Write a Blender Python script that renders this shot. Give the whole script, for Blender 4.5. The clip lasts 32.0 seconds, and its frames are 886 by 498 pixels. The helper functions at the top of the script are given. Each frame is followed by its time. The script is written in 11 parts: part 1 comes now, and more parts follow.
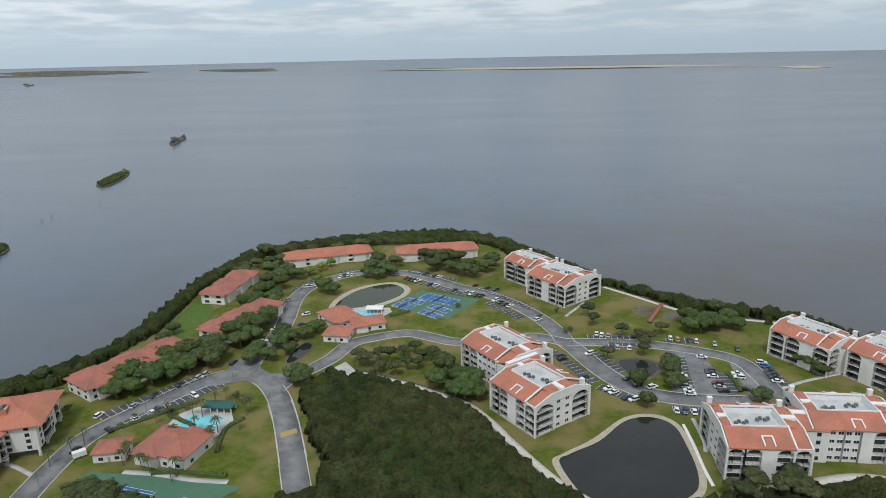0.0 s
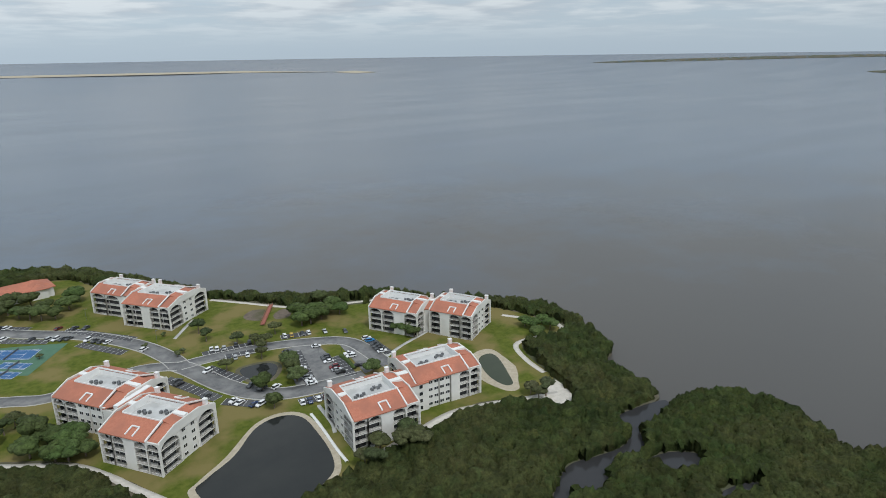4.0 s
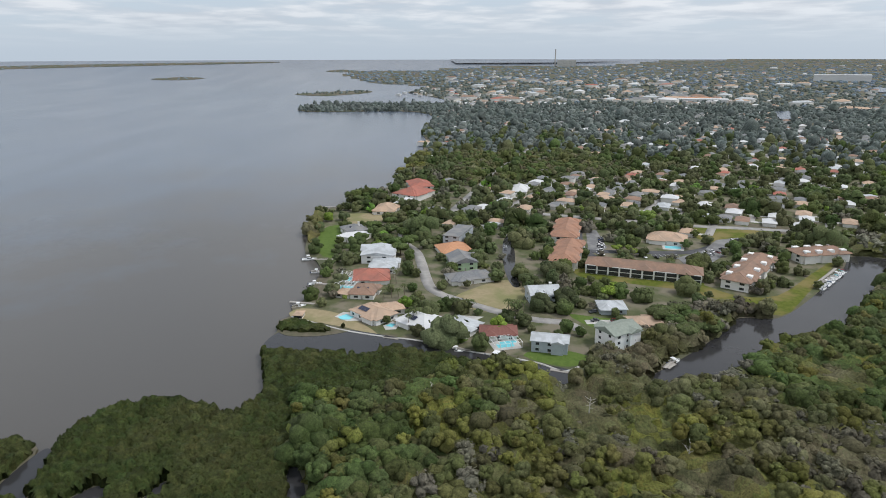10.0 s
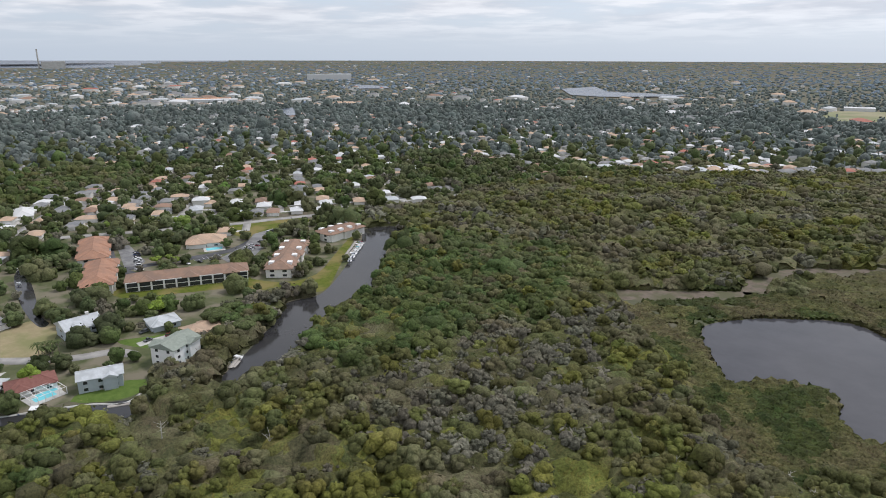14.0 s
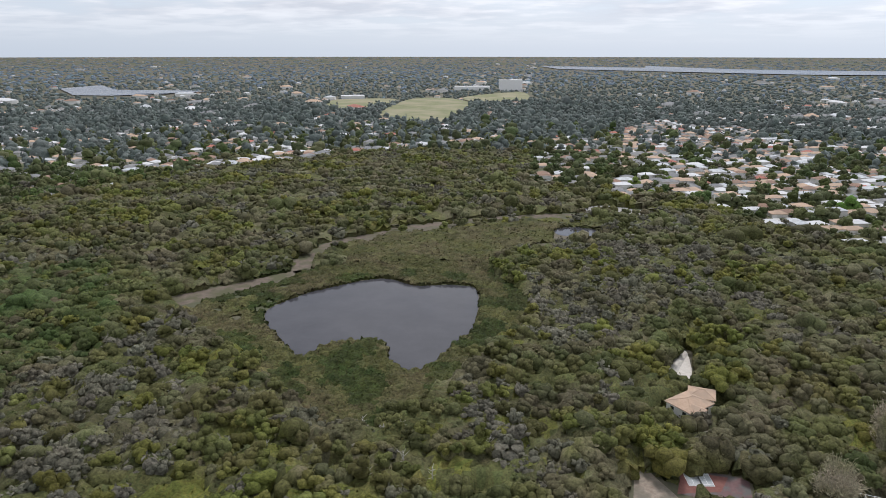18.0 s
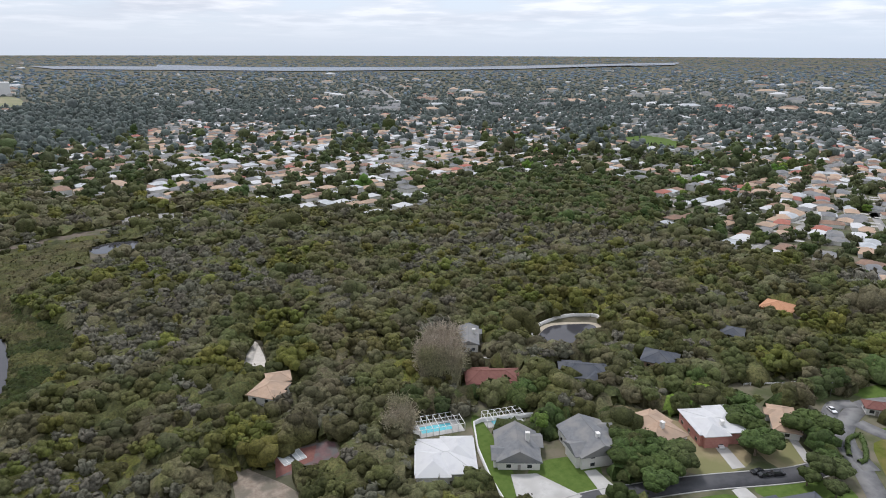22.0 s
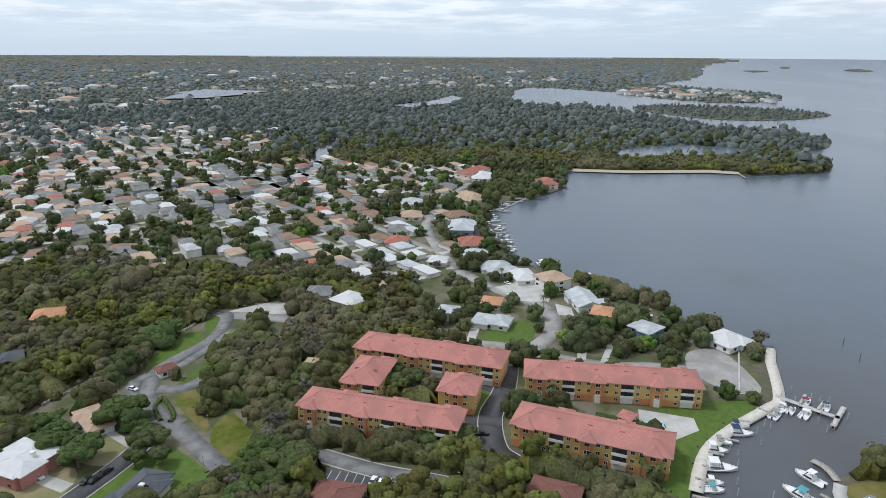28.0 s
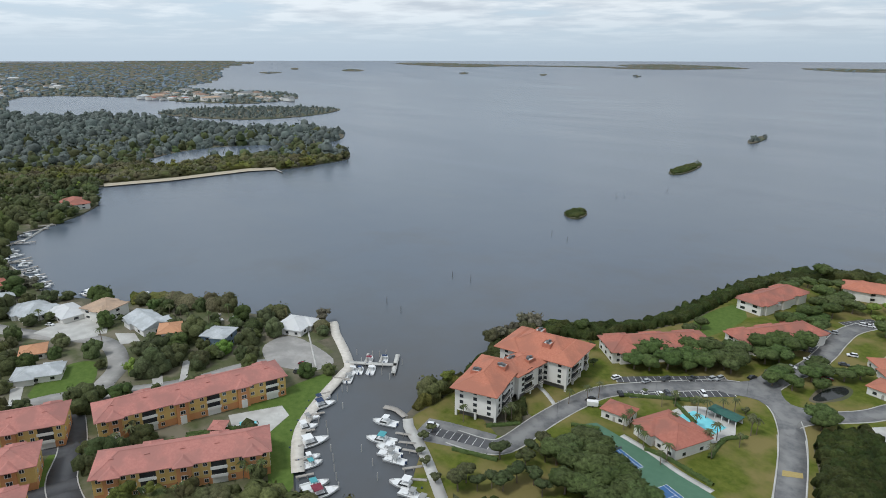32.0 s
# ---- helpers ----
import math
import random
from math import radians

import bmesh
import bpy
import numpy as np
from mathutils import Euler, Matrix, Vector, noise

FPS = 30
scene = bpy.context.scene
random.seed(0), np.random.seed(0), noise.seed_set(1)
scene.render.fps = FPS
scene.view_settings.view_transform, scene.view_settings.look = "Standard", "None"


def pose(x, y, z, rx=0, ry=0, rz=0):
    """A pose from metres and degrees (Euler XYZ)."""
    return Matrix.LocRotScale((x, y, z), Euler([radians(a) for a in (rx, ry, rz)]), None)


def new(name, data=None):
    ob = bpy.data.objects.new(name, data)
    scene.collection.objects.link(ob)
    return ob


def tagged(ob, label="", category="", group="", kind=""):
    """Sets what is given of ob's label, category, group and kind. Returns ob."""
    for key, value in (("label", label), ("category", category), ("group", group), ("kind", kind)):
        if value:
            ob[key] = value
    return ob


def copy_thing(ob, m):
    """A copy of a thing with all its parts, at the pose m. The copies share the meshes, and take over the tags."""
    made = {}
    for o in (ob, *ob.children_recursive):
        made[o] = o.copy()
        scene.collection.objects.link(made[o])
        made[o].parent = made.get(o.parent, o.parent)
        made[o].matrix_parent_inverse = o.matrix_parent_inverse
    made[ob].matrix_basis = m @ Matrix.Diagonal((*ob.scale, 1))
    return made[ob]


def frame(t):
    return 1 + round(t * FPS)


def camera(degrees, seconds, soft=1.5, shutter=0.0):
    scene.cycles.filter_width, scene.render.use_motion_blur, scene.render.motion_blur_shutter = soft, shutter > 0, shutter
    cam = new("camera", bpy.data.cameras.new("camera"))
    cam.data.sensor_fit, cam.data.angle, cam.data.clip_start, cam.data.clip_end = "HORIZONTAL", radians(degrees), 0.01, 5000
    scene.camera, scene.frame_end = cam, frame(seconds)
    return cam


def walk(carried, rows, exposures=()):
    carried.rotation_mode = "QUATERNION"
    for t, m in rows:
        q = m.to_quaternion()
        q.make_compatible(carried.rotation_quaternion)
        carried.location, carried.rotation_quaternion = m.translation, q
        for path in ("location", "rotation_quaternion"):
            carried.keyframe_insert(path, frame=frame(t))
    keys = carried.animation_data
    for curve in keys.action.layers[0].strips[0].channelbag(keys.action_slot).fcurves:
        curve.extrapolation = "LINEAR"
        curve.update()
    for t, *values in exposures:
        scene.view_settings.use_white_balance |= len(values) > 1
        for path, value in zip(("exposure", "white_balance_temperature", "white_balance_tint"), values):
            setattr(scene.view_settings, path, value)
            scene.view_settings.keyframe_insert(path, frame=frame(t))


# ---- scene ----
# camera: hovers at one place, turns clockwise
EYE = 134.0
LENS = 68.49
PATH = [
    (0.0, 0.61, -16.69, 1.20),
    (1.0, -8.29, -16.76, 1.16),
    (2.0, -17.25, -16.80, 1.09),
    (3.0, -25.99, -16.82, 1.03),
    (3.5, -30.42, -16.83, 0.94),
    (5.5, -48.38, -16.80, 0.49),
    (6.0, -52.85, -16.80, 0.45),
    (7.0, -62.01, -16.76, 0.40),
    (8.0, -71.41, -16.70, 0.30),
    (9.0, -80.95, -16.65, 0.26),
    (10.0, -90.57, -16.61, 0.14),
    (11.0, -100.78, -16.52, -0.01),
    (12.0, -110.57, -16.47, -0.07),
    (13.0, -120.48, -16.47, -0.13),
    (14.0, -130.85, -16.50, -0.15),
    (14.5, -135.88, -16.55, -0.18),
    (16.5, -155.82, -16.74, -0.01),
    (17.0, -160.87, -16.76, -0.04),
    (18.0, -170.67, -16.82, -0.03),
    (19.0, -179.63, -16.85, -0.03),
    (20.0, -189.34, -16.89, -0.05),
    (21.0, -199.86, -16.89, -0.07),
    (22.0, -210.30, -16.89, -0.18),
    (23.0, -220.66, -16.90, -0.19),
    (24.0, -231.37, -16.93, -0.19),
    (25.0, -241.98, -16.93, -0.27),
    (26.0, -252.76, -16.94, -0.19),
    (26.5, -257.93, -16.91, -0.21),
    (28.5, -277.13, -16.84, -0.26),
    (29.0, -282.11, -16.82, -0.20),
    (30.0, -291.93, -16.72, -0.21),
    (31.0, -301.75, -16.63, -0.17),
    (32.0, -311.54, -16.50, -0.08),
]
cam = camera(LENS, 32.0, soft=0.95)
walk(cam, [(t, pose(0, 0, EYE, 90 + p, r, y)) for t, y, p, r in PATH],
     [(0, -0.16, 6200, 7), (6, -0.12, 6250, 7), (9, 0.05, 6350, 10), (13, 0.14, 6380, 14), (23, 0.12, 6250, 15), (26, 0.10, 6130, 12), (29, 0.0, 6120, 9), (32, -0.08, 6180, 8)])

# ---- world and sun ----
SUN_EL, SUN_AZ = 58.0, 185.0
world = bpy.data.worlds.new("sky")
scene.world = world
world.use_nodes = True
wn, wl = world.node_tree.nodes, world.node_tree.links
wn.clear()
w_out = wn.new("ShaderNodeOutputWorld")
w_bg = wn.new("ShaderNodeBackground")
w_sky = wn.new("ShaderNodeTexSky")
w_sky.sky_type = "NISHITA"
w_sky.sun_disc = False
w_sky.sun_elevation = radians(SUN_EL)
w_sky.sun_rotation = radians(SUN_AZ)
w_sky.air_density, w_sky.dust_density, w_sky.ozone_density = 1.0, 2.0, 1.5
w_co = wn.new("ShaderNodeTexCoord")
# the cloud deck lies flat overhead and crowds together towards the horizon
w_sep = wn.new("ShaderNodeSeparateXYZ")
w_lift = wn.new("ShaderNodeMath")
w_lift.operation = "ADD"
w_lift.inputs[1].default_value = 0.075
w_pos = wn.new("ShaderNodeMath")
w_pos.operation = "MAXIMUM"
w_pos.inputs[1].default_value = 0.03
w_inv = wn.new("ShaderNodeMath")
w_inv.operation = "DIVIDE"
w_inv.inputs[0].default_value = 1.0
w_map = wn.new("ShaderNodeVectorMath")
w_map.operation = "SCALE"
wl.new(w_co.outputs["Generated"], w_sep.inputs[0])
wl.new(w_sep.outputs["Z"], w_lift.inputs[0])
wl.new(w_lift.outputs[0], w_pos.inputs[0])
wl.new(w_pos.outputs[0], w_inv.inputs[1])
wl.new(w_co.outputs["Generated"], w_map.inputs[0])
wl.new(w_inv.outputs[0], w_map.inputs["Scale"])
# thin haze low down
w_low = wn.new("ShaderNodeMapRange")
w_low.interpolation_type = "SMOOTHSTEP"
w_low.inputs["From Min"].default_value, w_low.inputs["From Max"].default_value = 0.005, 0.075
wl.new(w_sep.outputs["Z"], w_low.inputs["Value"])
w_thin = wn.new("ShaderNodeMath")
w_thin.operation = "MULTIPLY"
w_n1 = wn.new("ShaderNodeTexNoise")
w_n1.inputs["Scale"].default_value = 0.75
w_n1.inputs["Detail"].default_value = 8.0
w_n1.inputs["Roughness"].default_value = 0.58
w_ramp = wn.new("ShaderNodeValToRGB")
w_ramp.color_ramp.elements[0].position, w_ramp.color_ramp.elements[0].color = 0.36, (0, 0, 0, 1)
w_ramp.color_ramp.elements[1].position, w_ramp.color_ramp.elements[1].color = 0.54, (1, 1, 1, 1)
w_n2 = wn.new("ShaderNodeTexNoise")
w_n2.inputs["Scale"].default_value = 1.5
w_n2.inputs["Detail"].default_value = 6.0
w_cl = wn.new("ShaderNodeValToRGB")
w_cl.color_ramp.elements[0].position, w_cl.color_ramp.elements[0].color = 0.38, (6.7, 7.2, 7.8, 1)
w_cl.color_ramp.elements[1].position, w_cl.color_ramp.elements[1].color = 0.60, (9.4, 9.8, 10.1, 1)
w_gray = wn.new("ShaderNodeMix")
w_gray.data_type = "RGBA"
w_gray.inputs["Factor"].default_value = 0.7
w_gray.inputs["B"].default_value = (8.1, 9.4, 10.7, 1)
w_mix = wn.new("ShaderNodeMix")
w_mix.data_type = "RGBA"
for n in (w_n1, w_n2):
    wl.new(w_map.outputs[0], n.inputs["Vector"])
wl.new(w_n1.outputs["Fac"], w_ramp.inputs[0])
wl.new(w_n2.outputs["Fac"], w_cl.inputs[0])
wl.new(w_sky.outputs[0], w_gray.inputs["A"])
wl.new(w_gray.outputs["Result"], w_mix.inputs["A"])
wl.new(w_cl.outputs[0], w_mix.inputs["B"])
wl.new(w_ramp.outputs[0], w_thin.inputs[0])
wl.new(w_low.outputs[0], w_thin.inputs[1])
wl.new(w_thin.outputs[0], w_mix.inputs["Factor"])
# the overcast is brighter on the sun's side
w_dot = wn.new("ShaderNodeVectorMath")
w_dot.operation = "DOT_PRODUCT"
w_dot.inputs[1].default_value = (-1.0, -0.3, 0.2)
w_gain = wn.new("ShaderNodeMath")
w_gain.operation = "MULTIPLY_ADD"
w_gain.inputs[1].default_value, w_gain.inputs[2].default_value = 0.11, 1.0
w_scale = wn.new("ShaderNodeVectorMath")
w_scale.operation = "SCALE"
wl.new(w_co.outputs["Generated"], w_dot.inputs[0])
wl.new(w_dot.outputs["Value"], w_gain.inputs[0])
wl.new(w_mix.outputs["Result"], w_scale.inputs[0])
wl.new(w_gain.outputs[0], w_scale.inputs["Scale"])
wl.new(w_scale.outputs[0], w_bg.inputs[0])
wl.new(w_bg.outputs[0], w_out.inputs[0])
w_bg.inputs[1].default_value = 0.088
sun = new("sun", bpy.data.lights.new("sun", "SUN"))
sun.data.energy, sun.data.angle, sun.data.color = 1.9, radians(11), (1.0, 0.975, 0.94)
sun.rotation_euler = (radians(90 - SUN_EL), 0, radians(180 - SUN_AZ))

# ---- materials ----
MATS = {}


def mat(name, a, b=None, scale=1.0, rough=0.85, spec=0.3, metal=0.0, bump=0.0, bscale=None, c=None, big=0.05, isl=0.0, coords="Object"):
    """Two colours by fine noise, a third by broad noise, and fine relief; isl varies each loose piece."""
    if name in MATS:
        return MATS[name]
    m = bpy.data.materials.new(name)
    m.use_nodes = True
    N, Lk = m.node_tree.nodes, m.node_tree.links
    bs = N["Principled BSDF"]
    bs.inputs["Roughness"].default_value = rough
    bs.inputs["Metallic"].default_value = metal
    bs.inputs["Specular IOR Level"].default_value = spec
    geo = N.new("ShaderNodeNewGeometry")
    n1 = N.new("ShaderNodeTexNoise")
    n1.inputs["Scale"].default_value = scale
    n1.inputs["Detail"].default_value = 5
    n1.inputs["Roughness"].default_value = 0.65
    Lk.new(geo.outputs["Position"], n1.inputs["Vector"])
    r = N.new("ShaderNodeValToRGB")
    r.color_ramp.elements[0].position, r.color_ramp.elements[1].position = 0.33, 0.67
    r.color_ramp.elements[0].color = (*a, 1)
    r.color_ramp.elements[1].color = (*(b or [min(1, v * 1.18) for v in a]), 1)
    Lk.new(n1.outputs["Fac"], r.inputs[0])
    col = r.outputs[0]
    if c:
        n2 = N.new("ShaderNodeTexNoise")
        n2.inputs["Scale"].default_value = big
        n2.inputs["Detail"].default_value = 4
        Lk.new(geo.outputs["Position"], n2.inputs["Vector"])
        r2 = N.new("ShaderNodeValToRGB")
        r2.color_ramp.elements[0].position, r2.color_ramp.elements[1].position = 0.44, 0.6
        Lk.new(n2.outputs["Fac"], r2.inputs[0])
        mx = N.new("ShaderNodeMix")
        mx.data_type = "RGBA"
        Lk.new(r2.outputs[0], mx.inputs["Factor"])
        Lk.new(col, mx.inputs["A"])
        mx.inputs["B"].default_value = (*c, 1)
        col = mx.outputs["Result"]
    if isl:
        hs = N.new("ShaderNodeHueSaturation")
        mr = N.new("ShaderNodeMapRange")
        mr.inputs["To Min"].default_value, mr.inputs["To Max"].default_value = 1 - isl, 1 + isl
        Lk.new(geo.outputs["Random Per Island"], mr.inputs["Value"])
        Lk.new(mr.outputs[0], hs.inputs["Value"])
        Lk.new(col, hs.inputs["Color"])
        col = hs.outputs[0]
    Lk.new(col, bs.inputs["Base Color"])
    if bump:
        bp = N.new("ShaderNodeBump")
        bp.inputs["Strength"].default_value = bump
        bp.inputs["Distance"].default_value = 0.3
        n3 = N.new("ShaderNodeTexNoise")
        n3.inputs["Scale"].default_value = bscale or scale * 2
        n3.inputs["Detail"].default_value = 4
        Lk.new(geo.outputs["Position"], n3.inputs["Vector"])
        Lk.new(n3.outputs["Fac"], bp.inputs["Height"])
        Lk.new(bp.outputs[0], bs.inputs["Normal"])
    MATS[name] = m
    return m


def water_mat(name, deep, shoal, rough, ripple, big):
    m = mat(name, deep, shoal, scale=big, rough=rough, spec=0.5, bump=0.0)
    N, Lk = m.node_tree.nodes, m.node_tree.links
    bs = N["Principled BSDF"]
    bs.inputs["IOR"].default_value = 1.33
    geo = N.new("ShaderNodeNewGeometry")
    bp = N.new("ShaderNodeBump")
    bp.inputs["Strength"].default_value = ripple
    bp.inputs["Distance"].default_value = 0.25
    n3 = N.new("ShaderNodeTexNoise")
    n3.inputs["Scale"].default_value = 0.6
    n3.inputs["Detail"].default_value = 3
    Lk.new(geo.outputs["Position"], n3.inputs["Vector"])
    Lk.new(n3.outputs["Fac"], bp.inputs["Height"])
    Lk.new(bp.outputs[0], bs.inputs["Normal"])
    return m


def wind_streaks(m):
    """Long calm and ruffled lanes on the open bay, and paler shallows."""
    N, Lk = m.node_tree.nodes, m.node_tree.links
    bs = N["Principled BSDF"]
    geo = N.new("ShaderNodeNewGeometry")
    mp = N.new("ShaderNodeMapping")
    mp.inputs["Rotation"].default_value = (0, 0, 0.6)
    mp.inputs["Scale"].default_value = (0.0016, 0.0075, 0.0)
    Lk.new(geo.outputs["Position"], mp.inputs[0])
    n = N.new("ShaderNodeTexNoise")
    n.inputs["Scale"].default_value = 1.0
    n.inputs["Detail"].default_value = 6
    n.inputs["Roughness"].default_value = 0.62
    n.inputs["Distortion"].default_value = 0.6
    Lk.new(mp.outputs[0], n.inputs["Vector"])
    r = N.new("ShaderNodeMapRange")
    r.inputs["From Min"].default_value, r.inputs["From Max"].default_value = 0.35, 0.65
    r.inputs["To Min"].default_value, r.inputs["To Max"].default_value = 0.225, 0.26
    Lk.new(n.outputs["Fac"], r.inputs["Value"])
    Lk.new(r.outputs[0], bs.inputs["Roughness"])
    old = bs.inputs["Base Color"].links[0].from_socket
    mx = N.new("ShaderNodeMix")
    mx.data_type = "RGBA"
    f = N.new("ShaderNodeMapRange")
    f.inputs["From Min"].default_value, f.inputs["From Max"].default_value = 0.55, 0.72
    f.inputs["To Max"].default_value = 0.22
    Lk.new(n.outputs["Fac"], f.inputs["Value"])
    Lk.new(f.outputs[0], mx.inputs["Factor"])
    Lk.new(old, mx.inputs["A"])
    mx.inputs["B"].default_value = (0.125, 0.130, 0.125, 1)
    # the bottom shows through in the shallows inside the bay
    far_ = N.new("ShaderNodeVectorMath")
    far_.operation = "LENGTH"
    off = N.new("ShaderNodeVectorMath")
    off.inputs[1].default_value = (-260.0, 0.0, 0.0)
    Lk.new(geo.outputs["Position"], off.inputs[0])
    Lk.new(off.outputs["Vector"], far_.inputs[0])
    pat = N.new("ShaderNodeTexNoise")
    pat.inputs["Scale"].default_value = 0.011
    pat.inputs["Detail"].default_value = 7
    pat.inputs["Roughness"].default_value = 0.6
    Lk.new(geo.outputs["Position"], pat.inputs["Vector"])
    dep = N.new("ShaderNodeMath")
    dep.operation = "MULTIPLY_ADD"
    Lk.new(pat.outputs["Fac"], dep.inputs[0])
    dep.inputs[1].default_value = -700.0
    Lk.new(far_.outputs["Value"], dep.inputs[2])
    sh = N.new("ShaderNodeMapRange")
    sh.inputs["From Min"].default_value, sh.inputs["From Max"].default_value = -90.0, 330.0
    sh.inputs["To Min"].default_value, sh.inputs["To Max"].default_value = 0.8, 0.0
    Lk.new(dep.outputs[0], sh.inputs["Value"])
    m2 = N.new("ShaderNodeMix")
    m2.data_type = "RGBA"
    Lk.new(sh.outputs[0], m2.inputs["Factor"])
    Lk.new(mx.outputs["Result"], m2.inputs["A"])
    m2.inputs["B"].default_value = (0.083, 0.070, 0.053, 1)
    Lk.new(m2.outputs["Result"], bs.inputs["Base Color"])


M_SEA = water_mat("sea_water", (0.084, 0.105, 0.138), (0.100, 0.120, 0.147), 0.24, 0.10, 0.004)
wind_streaks(M_SEA)
M_POND = water_mat("pond_water", (0.020, 0.022, 0.022), (0.028, 0.030, 0.028), 0.06, 0.03, 0.05)
M_LAGOON = water_mat("lagoon_water", (0.050, 0.050, 0.056), (0.064, 0.063, 0.070), 0.06, 0.03, 0.05)
M_GREENPOND = water_mat("green_pond_water", (0.04, 0.05, 0.028), (0.05, 0.06, 0.035), 0.08, 0.03, 0.05)
M_CREEK = water_mat("creek_water", (0.030, 0.030, 0.032), (0.042, 0.041, 0.042), 0.10, 0.06, 0.02)
M_POOL = water_mat("pool_water", (0.16, 0.55, 0.62), (0.22, 0.64, 0.70), 0.05, 0.05, 0.3)
M_LAND = mat("woodland_soil", (0.085, 0.08, 0.05), (0.15, 0.125, 0.09), 0.25, c=(0.075, 0.082, 0.042), big=0.02, bump=0.3)
M_LAWN = mat("lawn_grass", (0.066, 0.092, 0.012), (0.128, 0.140, 0.026), 0.32, c=(0.190, 0.158, 0.060), big=0.055, bump=0.25, bscale=2, spec=0.1)
M_YARD = mat("garden_ground", (0.058, 0.074, 0.026), (0.105, 0.108, 0.050), 0.16, c=(0.170, 0.150, 0.105), big=0.07, bump=0.2)
M_GREENLAWN = mat("watered_grass", (0.072, 0.118, 0.024), (0.110, 0.160, 0.038), 0.4, bump=0.2, bscale=2, spec=0.1)
M_DRY = mat("dry_grass", (0.25, 0.205, 0.115), (0.31, 0.255, 0.15), 0.3, c=(0.19, 0.185, 0.08), big=0.05, bump=0.2)
M_MUD = mat("mud_flat", (0.110, 0.086, 0.066), (0.168, 0.135, 0.105), 0.3, c=(0.085, 0.084, 0.042), big=0.09)
M_SAND = mat("pale_sand", (0.52, 0.48, 0.42), (0.64, 0.60, 0.54), 0.5, bump=0.1)
M_BEACH = mat("pond_bank_sand", (0.36, 0.31, 0.23), (0.48, 0.42, 0.32), 0.5, bump=0.2)
M_ASPH = mat("worn_asphalt", (0.125, 0.125, 0.128), (0.19, 0.188, 0.186), 0.45, c=(0.225, 0.222, 0.215), big=0.14, bump=0.1, bscale=4)
M_DARKASPH = mat("fresh_asphalt", (0.055, 0.056, 0.06), (0.08, 0.08, 0.084), 0.5, c=(0.095, 0.095, 0.1), big=0.08)
M_ROAD = mat("pale_road", (0.30, 0.285, 0.265), (0.37, 0.355, 0.335), 0.3, c=(0.26, 0.25, 0.235), big=0.1)
M_CONC = mat("concrete", (0.44, 0.43, 0.40), (0.54, 0.53, 0.50), 0.6, c=(0.40, 0.385, 0.36), big=0.15)
M_WHITE = mat("white_paint", (0.72, 0.71, 0.69), (0.80, 0.79, 0.77), 0.4)
M_LINE = mat("line_paint", (0.70, 0.70, 0.68), (0.78, 0.78, 0.76), 2.0)
M_HUMP = mat("yellow_road_paint", (0.34, 0.26, 0.10), (0.40, 0.31, 0.13), 1.5)
M_CREAM = mat("cream_stucco", (0.71, 0.69, 0.65), (0.78, 0.76, 0.72), 0.3, c=(0.67, 0.65, 0.61), big=0.15)
M_TERRA = mat("terracotta_tiles", (0.41, 0.150, 0.095), (0.49, 0.195, 0.125), 1.2, c=(0.37, 0.15, 0.10), big=0.12, bump=0.25, bscale=3)
M_PINK = mat("salmon_tiles", (0.40, 0.165, 0.138), (0.48, 0.21, 0.175), 1.0, c=(0.36, 0.165, 0.14), big=0.15, bump=0.25, bscale=3)
M_REDTILE = mat("weathered_red_tiles", (0.34, 0.120, 0.088), (0.41, 0.160, 0.115), 0.8, c=(0.29, 0.125, 0.095), big=0.12, bump=0.25, bscale=3)
M_BROWNROOF = mat("brown_shingles", (0.235, 0.145, 0.100), (0.30, 0.195, 0.14), 0.7, c=(0.215, 0.145, 0.108), big=0.15)
M_COPPER = mat("copper_brown_tiles", (0.31, 0.165, 0.105), (0.38, 0.21, 0.14), 0.8, c=(0.28, 0.16, 0.11), big=0.15, bump=0.25, bscale=3)
M_OCHRE = mat("ochre_stucco", (0.60, 0.40, 0.13), (0.68, 0.47, 0.17), 0.3)
M_ORANGE = mat("orange_stucco", (0.55, 0.25, 0.10), (0.60, 0.29, 0.13), 0.3)
M_GLASS = mat("dark_window_glass", (0.025, 0.028, 0.03), (0.04, 0.043, 0.047), 0.3, rough=0.12, spec=0.6)
M_RAIL = mat("bronze_railing", (0.20, 0.185, 0.165), (0.28, 0.26, 0.235), 1.0, rough=0.6)
M_SHADE = mat("painted_dim_interior", (0.10, 0.095, 0.09), (0.15, 0.14, 0.13), 0.3)
M_ROOFDECK = mat("flat_roof_gravel", (0.50, 0.50, 0.49), (0.60, 0.60, 0.59), 0.4, c=(0.44, 0.44, 0.43), big=0.2)
M_METAL = mat("grey_metal", (0.16, 0.165, 0.17), (0.24, 0.245, 0.25), 1.5, rough=0.5, metal=0.6)
M_BLUECOURT = mat("blue_court", (0.045, 0.12, 0.27), (0.055, 0.14, 0.30), 0.4)
M_GREENCOURT = mat("green_court", (0.075, 0.155, 0.10), (0.09, 0.175, 0.115), 0.4)
M_GREYCOURT = mat("grey_court", (0.36, 0.38, 0.38), (0.42, 0.44, 0.44), 0.4)
M_BARK = mat("bark", (0.15, 0.115, 0.085), (0.21, 0.17, 0.13), 2.0, bump=0.3)
M_DEAD = mat("bleached_wood", (0.42, 0.40, 0.37), (0.52, 0.50, 0.46), 2.0)
M_WOOD = mat("weathered_dock_wood", (0.30, 0.275, 0.245), (0.40, 0.37, 0.335), 1.0)
